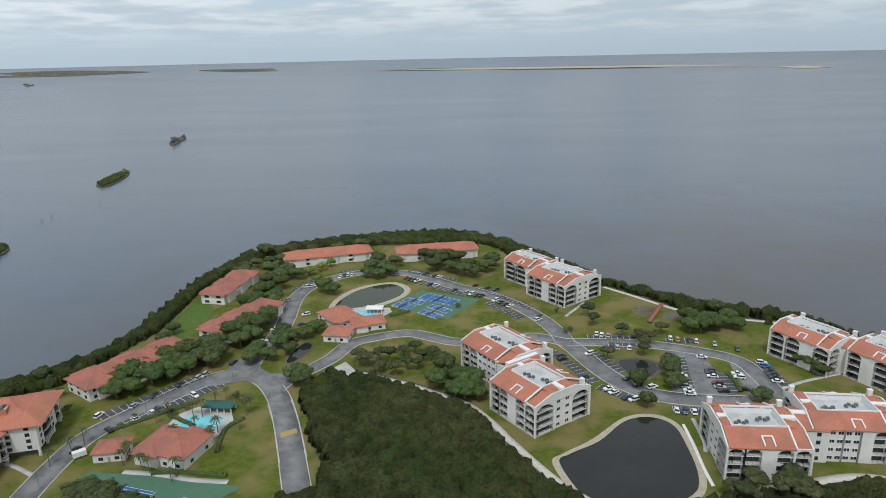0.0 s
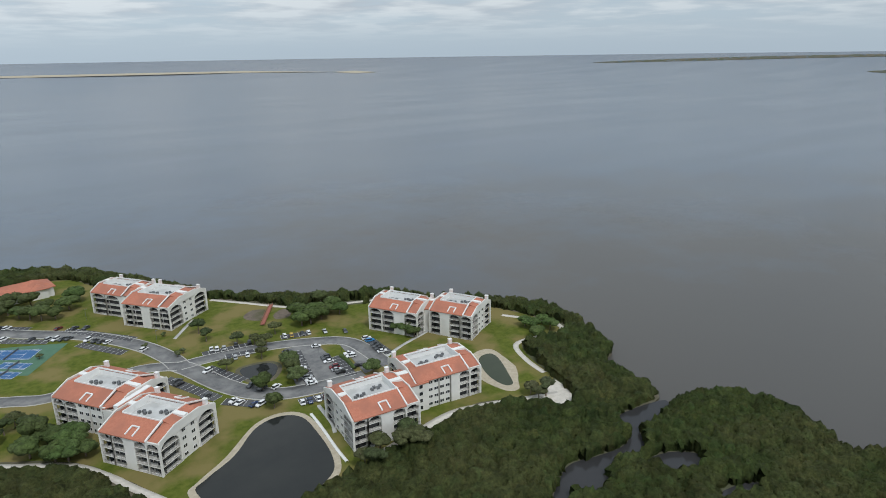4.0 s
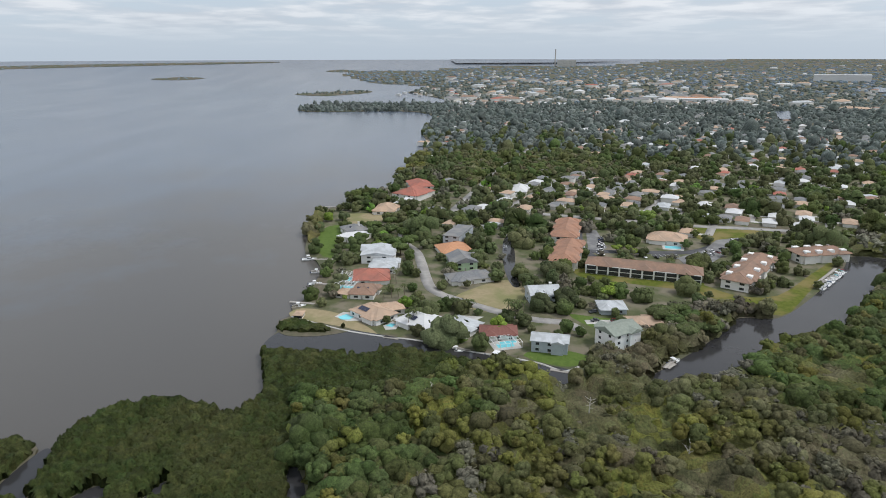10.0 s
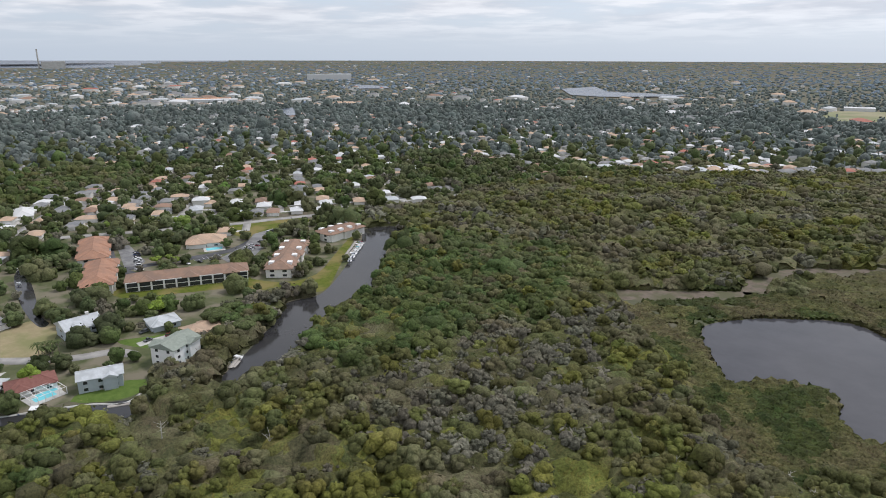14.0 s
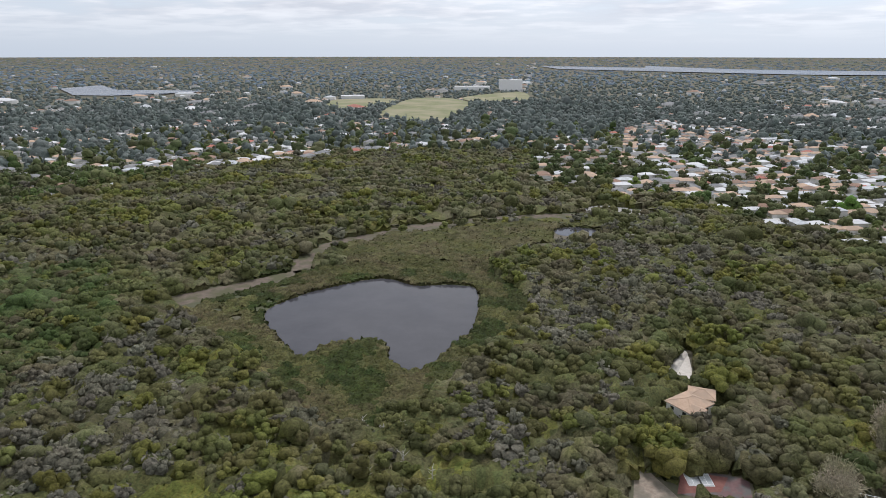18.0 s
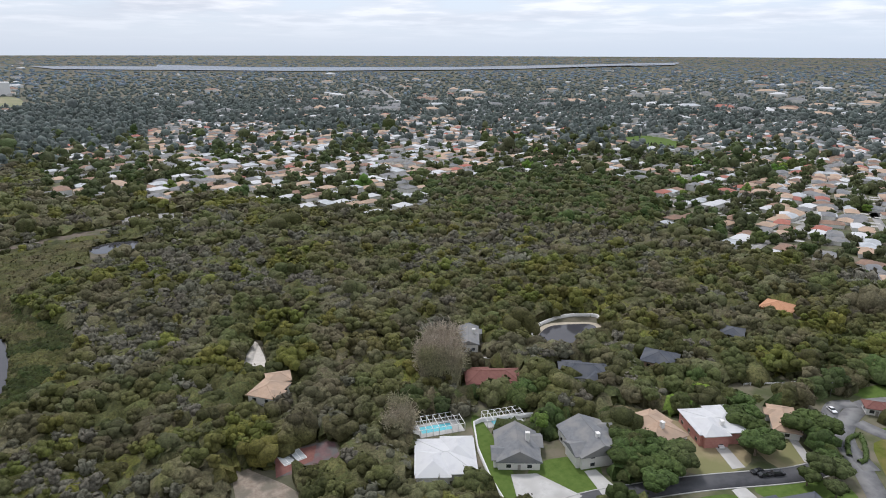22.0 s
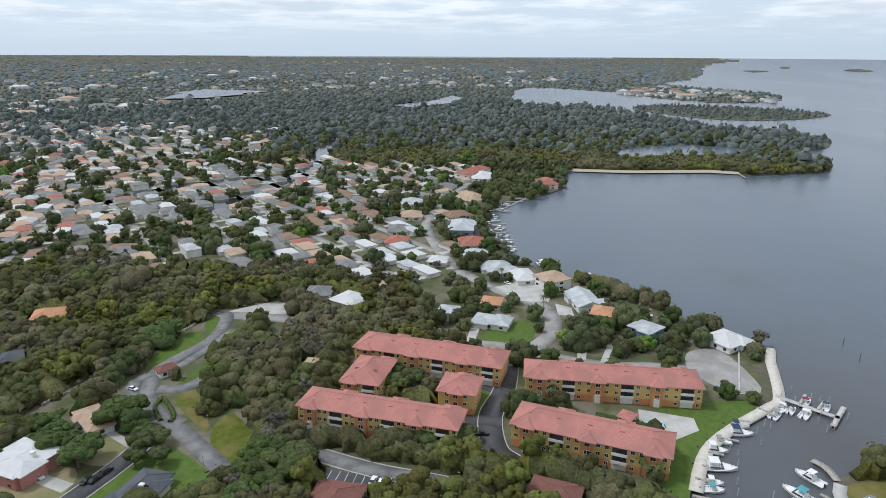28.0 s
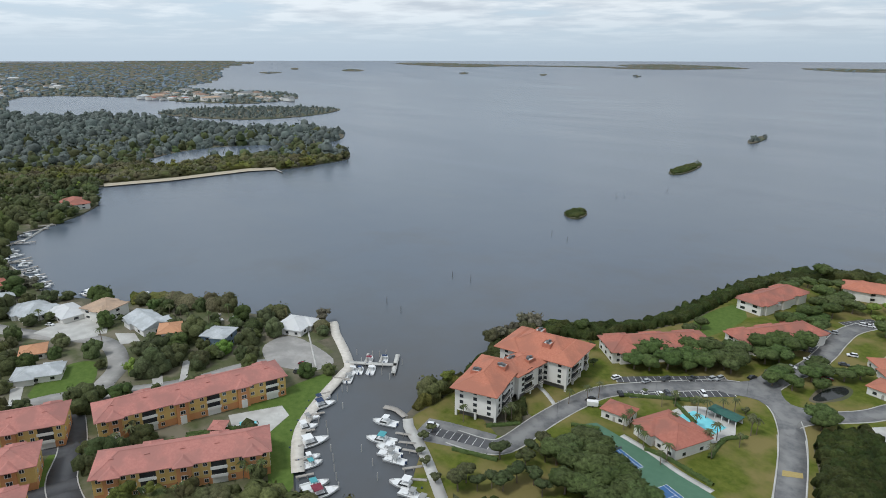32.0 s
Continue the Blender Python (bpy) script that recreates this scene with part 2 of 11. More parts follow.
M_HEDGE = mat("hedge_leaves", (0.050, 0.082, 0.020), (0.085, 0.120, 0.032), 1.0, isl=0.2)


def leaf_mat(name, a, b, c, spread=0.35):
    """Foliage: broad drifts of colour, each crown and each spray a little different."""
    m = mat(name, a, b, 0.12, rough=0.75, spec=0.1, c=c, big=0.03, isl=0.14)
    N, Lk = m.node_tree.nodes, m.node_tree.links
    bs = N["Principled BSDF"]
    at = N.new("ShaderNodeAttribute")
    at.attribute_name = "tint"
    mr = N.new("ShaderNodeMapRange")
    mr.inputs["To Min"].default_value, mr.inputs["To Max"].default_value = 1 - spread, 1 + spread
    Lk.new(at.outputs["Fac"], mr.inputs["Value"])
    mh = N.new("ShaderNodeMapRange")
    mh.inputs["To Min"].default_value, mh.inputs["To Max"].default_value = 0.47, 0.52
    sep = N.new("ShaderNodeMath")
    sep.operation = "FRACT"
    mul = N.new("ShaderNodeMath")
    mul.operation = "MULTIPLY"
    mul.inputs[1].default_value = 7.3
    Lk.new(at.outputs["Fac"], mul.inputs[0])
    Lk.new(mul.outputs[0], sep.inputs[0])
    Lk.new(sep.outputs[0], mh.inputs["Value"])
    hs = N.new("ShaderNodeHueSaturation")
    Lk.new(mr.outputs[0], hs.inputs["Value"])
    Lk.new(mh.outputs[0], hs.inputs["Hue"])
    old = bs.inputs["Base Color"].links[0].from_socket
    Lk.new(old, hs.inputs["Color"])
    # leaf-sized grain; its dark flecks also paint the shade between leaf clusters
    geo = N.new("ShaderNodeNewGeometry")
    fine = N.new("ShaderNodeTexNoise")
    fine.inputs["Scale"].default_value = 0.95
    fine.inputs["Detail"].default_value = 6
    fine.inputs["Roughness"].default_value = 0.75
    Lk.new(geo.outputs["Position"], fine.inputs["Vector"])
    fr = N.new("ShaderNodeMapRange")
    fr.inputs["From Min"].default_value, fr.inputs["From Max"].default_value = 0.34, 0.66
    fr.inputs["To Min"].default_value, fr.inputs["To Max"].default_value = 0.48, 1.55
    Lk.new(fine.outputs["Fac"], fr.inputs["Value"])
    h2 = N.new("ShaderNodeHueSaturation")
    Lk.new(fr.outputs[0], h2.inputs["Value"])
    Lk.new(hs.outputs[0], h2.inputs["Color"])
    Lk.new(h2.outputs[0], bs.inputs["Base Color"])
    bp = N.new("ShaderNodeBump")
    bp.inputs["Strength"].default_value = 0.9
    bp.inputs["Distance"].default_value = 0.8
    Lk.new(fine.outputs["Fac"], bp.inputs["Height"])
    Lk.new(bp.outputs[0], bs.inputs["Normal"])
    return m


LEAF = {
    "mangrove": leaf_mat("mangrove_leaves", (0.030, 0.043, 0.012), (0.048, 0.064, 0.018), (0.054, 0.062, 0.021), 0.26),
    "marsh": leaf_mat("marsh_thicket_leaves", (0.066, 0.071, 0.025), (0.100, 0.102, 0.036), (0.098, 0.089, 0.042), 0.3),
    "wood": leaf_mat("woodland_leaves", (0.066, 0.073, 0.026), (0.104, 0.110, 0.041), (0.112, 0.105, 0.058), 0.32),
    "pine": leaf_mat("pine_needles", (0.096, 0.106, 0.025), (0.142, 0.148, 0.035), (0.100, 0.100, 0.037), 0.3),
    "oak": leaf_mat("oak_leaves", (0.056, 0.072, 0.029), (0.088, 0.106, 0.043), (0.086, 0.094, 0.046), 0.32),
    "lush": leaf_mat("lush_leaves", (0.048, 0.070, 0.021), (0.076, 0.103, 0.032), (0.070, 0.084, 0.033), 0.3),
    "grey": leaf_mat("sparse_grey_twigs", (0.118, 0.115, 0.084), (0.170, 0.164, 0.122), (0.118, 0.112, 0.076), 0.24),
    "bright": leaf_mat("bright_leaves", (0.09, 0.16, 0.026), (0.13, 0.22, 0.036), (0.10, 0.15, 0.036), 0.3),
    "palm": leaf_mat("palm_fronds", (0.065, 0.09, 0.035), (0.10, 0.13, 0.048), (0.105, 0.115, 0.055), 0.2),
    # far and rim: the blue-grey haze of distance is put into the leaf colour
    "far": leaf_mat("haze_tinted_leaves", (0.092, 0.113, 0.102), (0.126, 0.148, 0.132), (0.128, 0.144, 0.132), 0.26),
    "rim": leaf_mat("haze_tinted_horizon_woods", (0.150, 0.194, 0.232), (0.178, 0.222, 0.264), (0.184, 0.226, 0.264), 0.14),
    "bamboo": leaf_mat("dry_bamboo", (0.40, 0.34, 0.26), (0.50, 0.43, 0.33), (0.33, 0.32, 0.18), 0.3),
}

# ---- mesh helpers ----
RNG = np.random.default_rng(7)


def part(name, bm, material, parent=None, label=""):
    me = bpy.data.meshes.new(name)
    bm.to_mesh(me)
    bm.free()
    for m in material if isinstance(material, (list, tuple)) else [material]:
        me.materials.append(m)
    ob = new(name, me)
    if parent is not None:
        ob.parent = parent
    if label:
        ob["label"] = label
    return ob


def from_arrays(name, verts, faces, material, parent=None, rounded=False):
    """A mesh from numpy arrays; faces all of one size."""
    me = bpy.data.meshes.new(name)
    n, k = faces.shape
    me.vertices.add(len(verts))
    me.vertices.foreach_set("co", np.ascontiguousarray(verts, dtype=np.float32).ravel())
    me.loops.add(n * k)
    me.loops.foreach_set("vertex_index", np.ascontiguousarray(faces, dtype=np.int32).ravel())
    me.polygons.add(n)
    me.polygons.foreach_set("loop_start", np.arange(0, n * k, k, dtype=np.int32))
    me.polygons.foreach_set("loop_total", np.full(n, k, dtype=np.int32))
    me.materials.append(material)
    if rounded:
        me.polygons.foreach_set("use_smooth", np.ones(n, dtype=bool))
    me.update(calc_edges=True)
    ob = new(name, me)
    if parent is not None:
        ob.parent = parent
    return ob


def empty(name, m=None):
    ob = new(name)
    if m is not None:
        ob.matrix_basis = m
    return ob


def box(bm, x0, y0, z0, x1, y1, z1, mi=0):
    vs = [bm.verts.new(p) for p in ((x0, y0, z0), (x1, y0, z0), (x1, y1, z0), (x0, y1, z0), (x0, y0, z1), (x1, y0, z1), (x1, y1, z1), (x0, y1, z1))]
    for f in ((0, 3, 2, 1), (4, 5, 6, 7), (0, 1, 5, 4), (1, 2, 6, 5), (2, 3, 7, 6), (3, 0, 4, 7)):
        bm.faces.new([vs[i] for i in f]).material_index = mi
    return vs


def boxes(*bs):
    bm = bmesh.new()
    for b in bs:
        box(bm, *b)
    return bm


def smooth(pts, n=4, closed=True):
    """A rounded line through the given points."""
    p = np.array(pts, float)
    out = []
    m = len(p)
    for i in range(m if closed else m - 1):
        a, b, c, d = (p[(i - 1) % m], p[i], p[(i + 1) % m], p[(i + 2) % m]) if closed else (p[max(i - 1, 0)], p[i], p[i + 1], p[min(i + 2, m - 1)])
        for k in range(n):
            t = k / n
            out.append(0.5 * (2 * b + (c - a) * t + (2 * a - 5 * b + 4 * c - d) * t * t + (3 * b - a - 3 * c + d) * t ** 3))
    if not closed:
        out.append(p[-1])
    return np.array(out)


FLAT = 2600.0


def far(x, y, z=0.0):
    """Beyond 2.6 km the plain rises gently, so that its rim stands for the true horizon."""
    x, y, z = np.asarray(x, float), np.asarray(y, float), np.asarray(z, float)
    r = np.hypot(x, y)
    u = np.maximum(r - FLAT, 0) / 2000
    rr = np.where(r > FLAT, FLAT + 2000 * u / (1 + u), r)
    s = rr / np.maximum(r, 1)
    return np.stack([x * s, y * s, EYE * (1 - s) + z * s], -1)


KEEP = []  # outlines where no wild tree stands
WET = []  # outlines of water


def inside(px_, py_, poly):
    poly = np.asarray(poly, float)
    x0, y0 = poly[:, 0], poly[:, 1]
    x1, y1 = np.roll(x0, -1), np.roll(y0, -1)
    res = np.zeros(len(px_), bool)
    bx = (px_ >= x0.min()) & (px_ <= x0.max()) & (py_ >= y0.min()) & (py_ <= y0.max())
    idx = np.nonzero(bx)[0]
    if len(idx) == 0:
        return res
    X, Y = px_[idx, None], py_[idx, None]
    with np.errstate(divide="ignore", invalid="ignore"):
        cross = ((y0 > Y) != (y1 > Y)) & (X < (x1 - x0) * (Y - y0) / (y1 - y0) + x0)
    res[idx] = cross.sum(1) % 2 == 1
    return res


LAYERS = []  # sheets laid so far


def sheet(name, pts, z, material, thick=0.0, keep=False, kind="structure", label="", category="", rounded=0, parent=None):
    """A flat area with the given outline, as a slab where it has thickness; no two lawns or drives lie in one plane."""
    if name in ("lawn", "driveway"):
        z += 0.004 * (len(LAYERS) % 12)
        LAYERS.append(name)
    if rounded:
        pts = smooth(pts, rounded)
    if keep:
        KEEP.append(np.array(pts))
        if name == "water":
            WET.append(np.array(pts))
    q = [Vector((*far(x, y)[:2], far(x, y)[2] + z)) for x, y in pts]
    bm = bmesh.new()
    vs = [bm.verts.new(v) for v in q]
    f = bm.faces.new(vs)
    f.normal_update()
    if f.normal.z < 0:
        f.normal_flip()
    if thick:
        e = bmesh.ops.extrude_face_region(bm, geom=[f])
        bmesh.ops.translate(bm, verts=[v for v in e["geom"] if isinstance(v, bmesh.types.BMVert)], vec=(0, 0, -thick))
        bmesh.ops.recalc_face_normals(bm, faces=bm.faces[:])
    bmesh.ops.triangulate(bm, faces=bm.faces[:])
    ob = part(name, bm, material, parent)
    tagged(ob, label, category, "", kind)
    return ob


def ribbon_pts(pts, w, closed=False, n=5):
    p = smooth(pts, n, closed) if n else np.array(pts, float)
    t = np.gradient(p, axis=0)
    t /= np.maximum(np.hypot(t[:, 0], t[:, 1])[:, None], 1e-6)
    nrm = np.stack([-t[:, 1], t[:, 0]], -1)
    return p, nrm


def ribbon(name, pts, w, z, material, thick=0.12, n=5, keep=True, kerb=None, label="", category="", kind="structure", shift=0.0, parent=None):
    """A strip of road, path or wall along a line."""
    p, nr = ribbon_pts(pts, w, n=n)
    a, b = p + nr * (w / 2 + shift), p - nr * (w / 2 - shift)
    if keep:
        KEEP.append(np.concatenate([a + nr * 1.5, (b - nr * 1.5)[::-1]]))
    k = len(p)
    za = far(p[:, 0], p[:, 1])[:, 2]
    A, B = far(a[:, 0], a[:, 1]), far(b[:, 0], b[:, 1])
    top = np.concatenate([np.c_[A[:, :2], za + z], np.c_[B[:, :2], za + z]])
    v = np.concatenate([top, top - [0, 0, thick]])
    i = np.arange(k - 1)
    f = np.concatenate([np.stack([i, i + k, i + k + 1, i + 1], -1), np.stack([i, i + 1, i + 1 + 2 * k, i + 2 * k], -1), np.stack([i + k + 1, i + k, i + 3 * k, i + 3 * k + 1], -1)])
    ob = from_arrays(name, v, f, material, parent)
    tagged(ob, label, category, "", kind)
    if kerb:
        for sgn in (1, -1):
            ribbon("kerb", p + nr * sgn * (w / 2 + 0.15), 0.4, z + 0.1, kerb, 0.25, 0, False, None, "pale concrete kerb along the road", "kerb")
    return ob

# ---- water and land ----
rr = np.concatenate([np.linspace(1, 2600, 14), 2600 + np.geomspace(60, 18400, 22)])
aa = np.linspace(0, 2 * np.pi, 181)[:-1]
RR, AAg = np.meshgrid(rr, aa, indexing="ij")
wv = far((RR * np.sin(AAg)).ravel(), (RR * np.cos(AAg)).ravel())
wv[:, 2] -= 0.9
ii, jj = np.meshgrid(np.arange(len(rr) - 1), np.arange(180), indexing="ij")
ii, jj = ii.ravel(), jj.ravel()
j2 = (jj + 1) % 180
sea = from_arrays("water", wv, np.stack([ii * 180 + jj, (ii + 1) * 180 + jj, (ii + 1) * 180 + j2, ii * 180 + j2], -1), M_SEA)
tagged(sea, "calm grey-green shallow bay water reaching the horizon", "sea", "", "structure")

COAST_NORTH = smooth([(-128.6, 112.8), (-154.9, 126.3), (-175.5, 135.7), (-183.0, 154.9), (-187.5, 178.4), (-195.4, 201.2), (-203.4, 216.4), (-200.6, 242.9), (-166.2, 288.7), (-161.1, 373.1), (-148.1, 431.4), (-145.8, 439.6), (-110.5, 463.2), (-70.8, 482.5), (-18.6, 487.3), (20.8, 481.5), (49.4, 444.9), (72.8, 404.8), (89.3, 371.1), (107.9, 358.4), (136.8, 330.5), (172.5, 313.3), (195.5, 286.1), (220.3, 261.7), (233.4, 250.8), (233.3, 216.9), (222.4, 184.3), (208.5, 175.3), (206.0, 145.7), (195.4, 140.2), (214.3, 134.3), (228.1, 127.0), (233.9, 112.0), (231.0, 95.0), (225.3, 82.8), (231.1, 73.5), (249.8, 74.2), (284.4, 83.8), (304.7, 81.4), (317.7, 83.5), (326.8, 78.3), (339.4, 81.6)], 4, False)
COAST_EAST = smooth([(349.5, 76.1), (364.3, 75.7), (380.3, 75.3), (403.4, 75.9), (428.0, 84.5), (440.8, 93.2), (487.3, 100.5), (539.5, 108.5), (578.2, 102.8), (592.5, 86.4), (633.1, 75.2), (636.2, 52.8), (680.9, 47.7), (789.7, 38.5), (882.7, 24.5), (1065, 16.9), (1184, 24.3), (1394, 6.1), (1570, 18.0), (1659, 99.0), (1654, 320.9), (1785, 346.2), (1885, 193.3), (1951, -21.7), (2273, 18.9), (2473, 107.6)], 3, False)
COAST_FAR = [(3025, 31.9), (3386, 319.7), (5220, 760.5), (6432, 554.8), (6169, 121.3), (7842, -543.9), (7746, -1389), (9766, -2855), (13363, -4115), (19255, -9190), (16985, -12350), (13603, -15999), (136.7, -21000), (-13683, -15931), (-20056, -6225), (-14888, -1478), (-19222, 8457)]
COAST_WEST = smooth([(-13116, 6376), (-8032, 3525), (-4019, 1721), (-3125, 1172), (-2684, 1121), (-2310, 1229), (-1967, 1097), (-1856, 892.2), (-2035, 758.1), (-2371, 713.8), (-2650, 432.5), (-1829, 269.1), (-1695, 335.1), (-1684, 438.7), (-1462, 503.5), (-1214, 544.3), (-1128, 643.4), (-1028, 655.6), (-950.7, 612.8), (-920.6, 543.9), (-948.6, 469.3), (-961.0, 358.4), (-931.4, 290.7), (-870.5, 272.0), (-910.8, 346.9), (-941.3, 437.6), (-896.2, 489.6), (-829.7, 528.0), (-753.6, 495.4), (-736.2, 433.3), (-730.0, 373.7), (-748.9, 345.7), (-747.0, 249.7), (-759.0, 185.0), (-710.2, 164.0), (-663.3, 154.4), (-621.9, 123.3), (-598.2, 89.1)], 3, False)
COAST_BAY = smooth([(-582.2, 71.0), (-540.6, 61.0), (-499.6, 57.9), (-456.7, 60.1), (-420.3, 65.1), (-396.9, 80.5), (-383.5, 88.9), (-373.5, 104.3), (-354.1, 119.6), (-331.0, 132.8), (-304.0, 146.2), (-280.9, 165.3), (-261.7, 158.4), (-231.0, 145.6), (-223.7, 137.3), (-206.9, 112.7), (-190.5, 96.6), (-158.2, 79.3)], 4, False)
SHORE = np.concatenate([COAST_NORTH, COAST_EAST, COAST_FAR, COAST_WEST, COAST_BAY, [(-60, 110), (-20, 118)]])
NEAR = 1750.0
rE, rW = np.hypot(*COAST_EAST.T), np.hypot(*COAST_WEST.T)
east = COAST_EAST[: np.argmax(rE > NEAR)]
west = COAST_WEST[len(rW) - np.argmax(rW[::-1] > NEAR):]
a0 = math.atan2(east[-1][0], east[-1][1])
a1 = math.atan2(west[0][0], west[0][1]) + 2 * math.pi
rim = [(NEAR * math.sin(a), NEAR * math.cos(a)) for a in np.linspace(a0 + 0.01, a1 - 0.01, 120)]
near_land = np.concatenate([COAST_NORTH, east, rim, west, COAST_BAY, [(-60, 110), (-20, 118)]])
bm = bmesh.new()
f = bm.faces.new([bm.verts.new((x, y, 0)) for x, y in near_land])
f.normal_update()
if f.normal.z < 0:
    f.normal_flip()
e = bmesh.ops.extrude_face_region(bm, geom=[f])
bmesh.ops.translate(bm, verts=[v for v in e["geom"] if isinstance(v, bmesh.types.BMVert)], vec=(0, 0, -3))
bmesh.ops.recalc_face_normals(bm, faces=bm.faces[:])
bmesh.ops.triangulate(bm, faces=bm.faces[:])
rf = np.concatenate([np.linspace(NEAR - 8, FLAT, 18), FLAT + np.geomspace(50, 18200, 22)])
NA = 1500
af = np.linspace(0, 2 * np.pi, NA + 1)
rc, ac = (rf[1:] + rf[:-1]) / 2, (af[1:] + af[:-1]) / 2
RC, AC = np.meshgrid(rc, ac, indexing="ij")
ok = inside((RC * np.sin(AC)).ravel(), (RC * np.cos(AC)).ravel(), SHORE).reshape(RC.shape)
grid = {}


def far_vert(i, j):
    k = (i, j % NA)
    if k not in grid:
        q = far(rf[i] * math.sin(af[j % NA]), rf[i] * math.cos(af[j % NA]))
        grid[k] = bm.verts.new((q[0], q[1], q[2] - 0.03))
    return grid[k]


for i, j in zip(*np.nonzero(ok)):
    bm.faces.new([far_vert(i, j), far_vert(i, j + 1), far_vert(i + 1, j + 1), far_vert(i + 1, j)])
bm.normal_update()
land = part("ground", bm, M_LAND)
tagged(land, "flat coastal land with woods, gardens and bare soil", "ground", "", "structure")


def islet(pts, z=0.0, rounded=3):
    return sheet("ground", pts, z + 0.2, M_LAND, 1.5, label="low mangrove islet in the shallow bay", category="islet", rounded=rounded)


ISLETS = [
    [(-352.3, 457.1), (-340.6, 447.8), (-331.2, 449.1), (-336.3, 468.8), (-348.5, 478.5), (-356.7, 472.6)], [(-407.5, 731.4), (-392.2, 712.6), (-387.1, 736.3), (-401.2, 797.5), (-419.4, 826.3), (-417.7, 792.3)], [(-478.0, 1100), (-459.0, 1066), (-460.2, 1098), (-471.7, 1155), (-492.3, 1194), (-491.0, 1157)],
    [(-1671, 550.7), (-1511, 571.9), (-1375, 644.8), (-1369, 782.6), (-1447, 919.2), (-1534, 963.8), (-1679, 856.0), (-1769, 656.9)], [(309.1, 82.6), (299.6, 76.0), (298.2, 60.9), (302.2, 48.5), (306.4, 44.7), (313.6, 57.8), (318.7, 71.2), (317.4, 80.2)],
    [(-2670, 4164), (-2509, 3955), (-2637, 4206), (-2734, 4308)], [(-3377, 3986), (-3165, 3767), (-3342, 4031), (-3467, 4140)], [(-4153, 3858), (-3864, 3638), (-4099, 3925), (-4270, 4034)], [(-5351, 2646), (-4961, 2526), (-5234, 2797), (-5484, 2820)], [(-5726, 3718), (-5247, 3499), (-5370, 3744), (-6161, 4147)], [(-6866, 3779), (-6269, 3482), (-6509, 3684), (-7166, 4005)],
    [(4031, 1708), (3837, 1484), (4144, 1419), (4372, 1649)], [(2406, 508.2), (2310, 376.6), (2500, 252.6), (2621, 269.4), (2570, 396.7)], [(5989, 975.3), (5576, 812.3), (5765, 643.2), (6452, 884.7)], [(3386, 319.7), (3322, 201.5), (3401, -33.4), (3616, 159.2)],
    [(-4899, 7064), (-3858, 6662), (-3623, 8119), (-4854, 8673)], [(-3066, 8257), (-2144, 7946), (-2340, 8663), (-3088, 8835)], [(-6397, 9478), (-4111, 7172), (-3685, 8203), (-6295, 11006)], [(-3068, 8230), (-2238, 7039), (-1821, 7158), (-2564, 8071)], [(-601.6, 6323), (-179.9, 5746), (147.2, 6318), (-208.3, 6673)], [(-2830, 4406), (-2591, 4062), (-2689, 4259), (-2875, 4512)], [(5647, 5195), (6428, 4737), (8630, 4381), (12643, 3161), (14760, 3693), (11184, 5679), (7954, 5861)],
    [(-10607, 8145), (-6714, 6112), (-6626, 7129), (-5799, 7371), (-4878, 7093), (-5425, 7887), (-7501, 8070), (-11135, 9474)],
]
for k, p in enumerate(ISLETS):
    islet(p)
for p in ([(-834.1, 6309), (335.7, 6379), (1972, 5867), (2271, 4756), (1785, 5306), (301.0, 5719)], [(2271, 4756), (2213, 4261), (2447, 4366), (2535, 4886)]):
    sheet("sandbar", p, 0.4, M_BEACH, 0.5, label="thin pale sandbar at the horizon", category="sandbar")
# far arms of water in the land
for k, p in enumerate(([(149.6, -6670), (-313.7, -6427), (-1856, -5428), (-3235, -4983), (-2816, -4332), (-1512, -4415), (-672.7, -5066), (-38.5, -5558)], [(-887.6, -6879), (-1578, -5318), (-3103, -4986), (-6960, -5943), (-6279, -5360), (-3176, -4271), (-2016, -4325), (-1404, -4739), (-730.1, -5688)], [(1833, -2251), (1851, -2518), (1573, -2216), (1270, -2216), (1251, -2014), (1374, -1903), (1507, -1906)], [(2744, -1795), (2468, -1799), (2291, -1685), (2353, -1568)], [(1573, -805.9), (1592, -855.1), (1385, -750.2), (1385, -719.5)],
          [(-4281, -5203), (-5233, -5479), (-6360, -5473), (-5584, -4808), (-4362, -4572), (-3768, -4583)], [(1431, -2120), (1376, -2209), (1192, -2181), (1219, -2068), (1344, -1989)], [(-2158, -779.2), (-2395, -751.8), (-2300, -493.2), (-2100, -581.8)], [(-1735, -71.8), (-1725, 3.6), (-2079, 113.0), (-1991, 132.7), (-1749, 70.8)], [(-1901, -714.8), (-2094, -741.6), (-2262, -688.2), (-2276, -594.2), (-2109, -536.6), (-1942, -607.4)], [(-1683, -64.4), (-1855, 43.0), (-2024, 148.3), (-1765, 99.1), (-1626, -16.5)], [(17889, -367.9), (16682, -2976), (13521, -3846), (10585, -1893), (10269, -297.1)])):
    sheet("water", p, 0.6 + 0.25 * k + 0.0006 * min(4600.0, float(np.hypot(*p[0]))), M_SEA, label="distant arm of the bay", category="lake", keep=True)


# ---- lawns, ponds, roads and paths ----
def lawn(p, m=None, z=0.04, label="mown lawn with drying patches", rounded=3, keep=True):
    return sheet("lawn", p, z, m or M_LAWN, keep=keep, label=label, category="lawn", rounded=rounded)


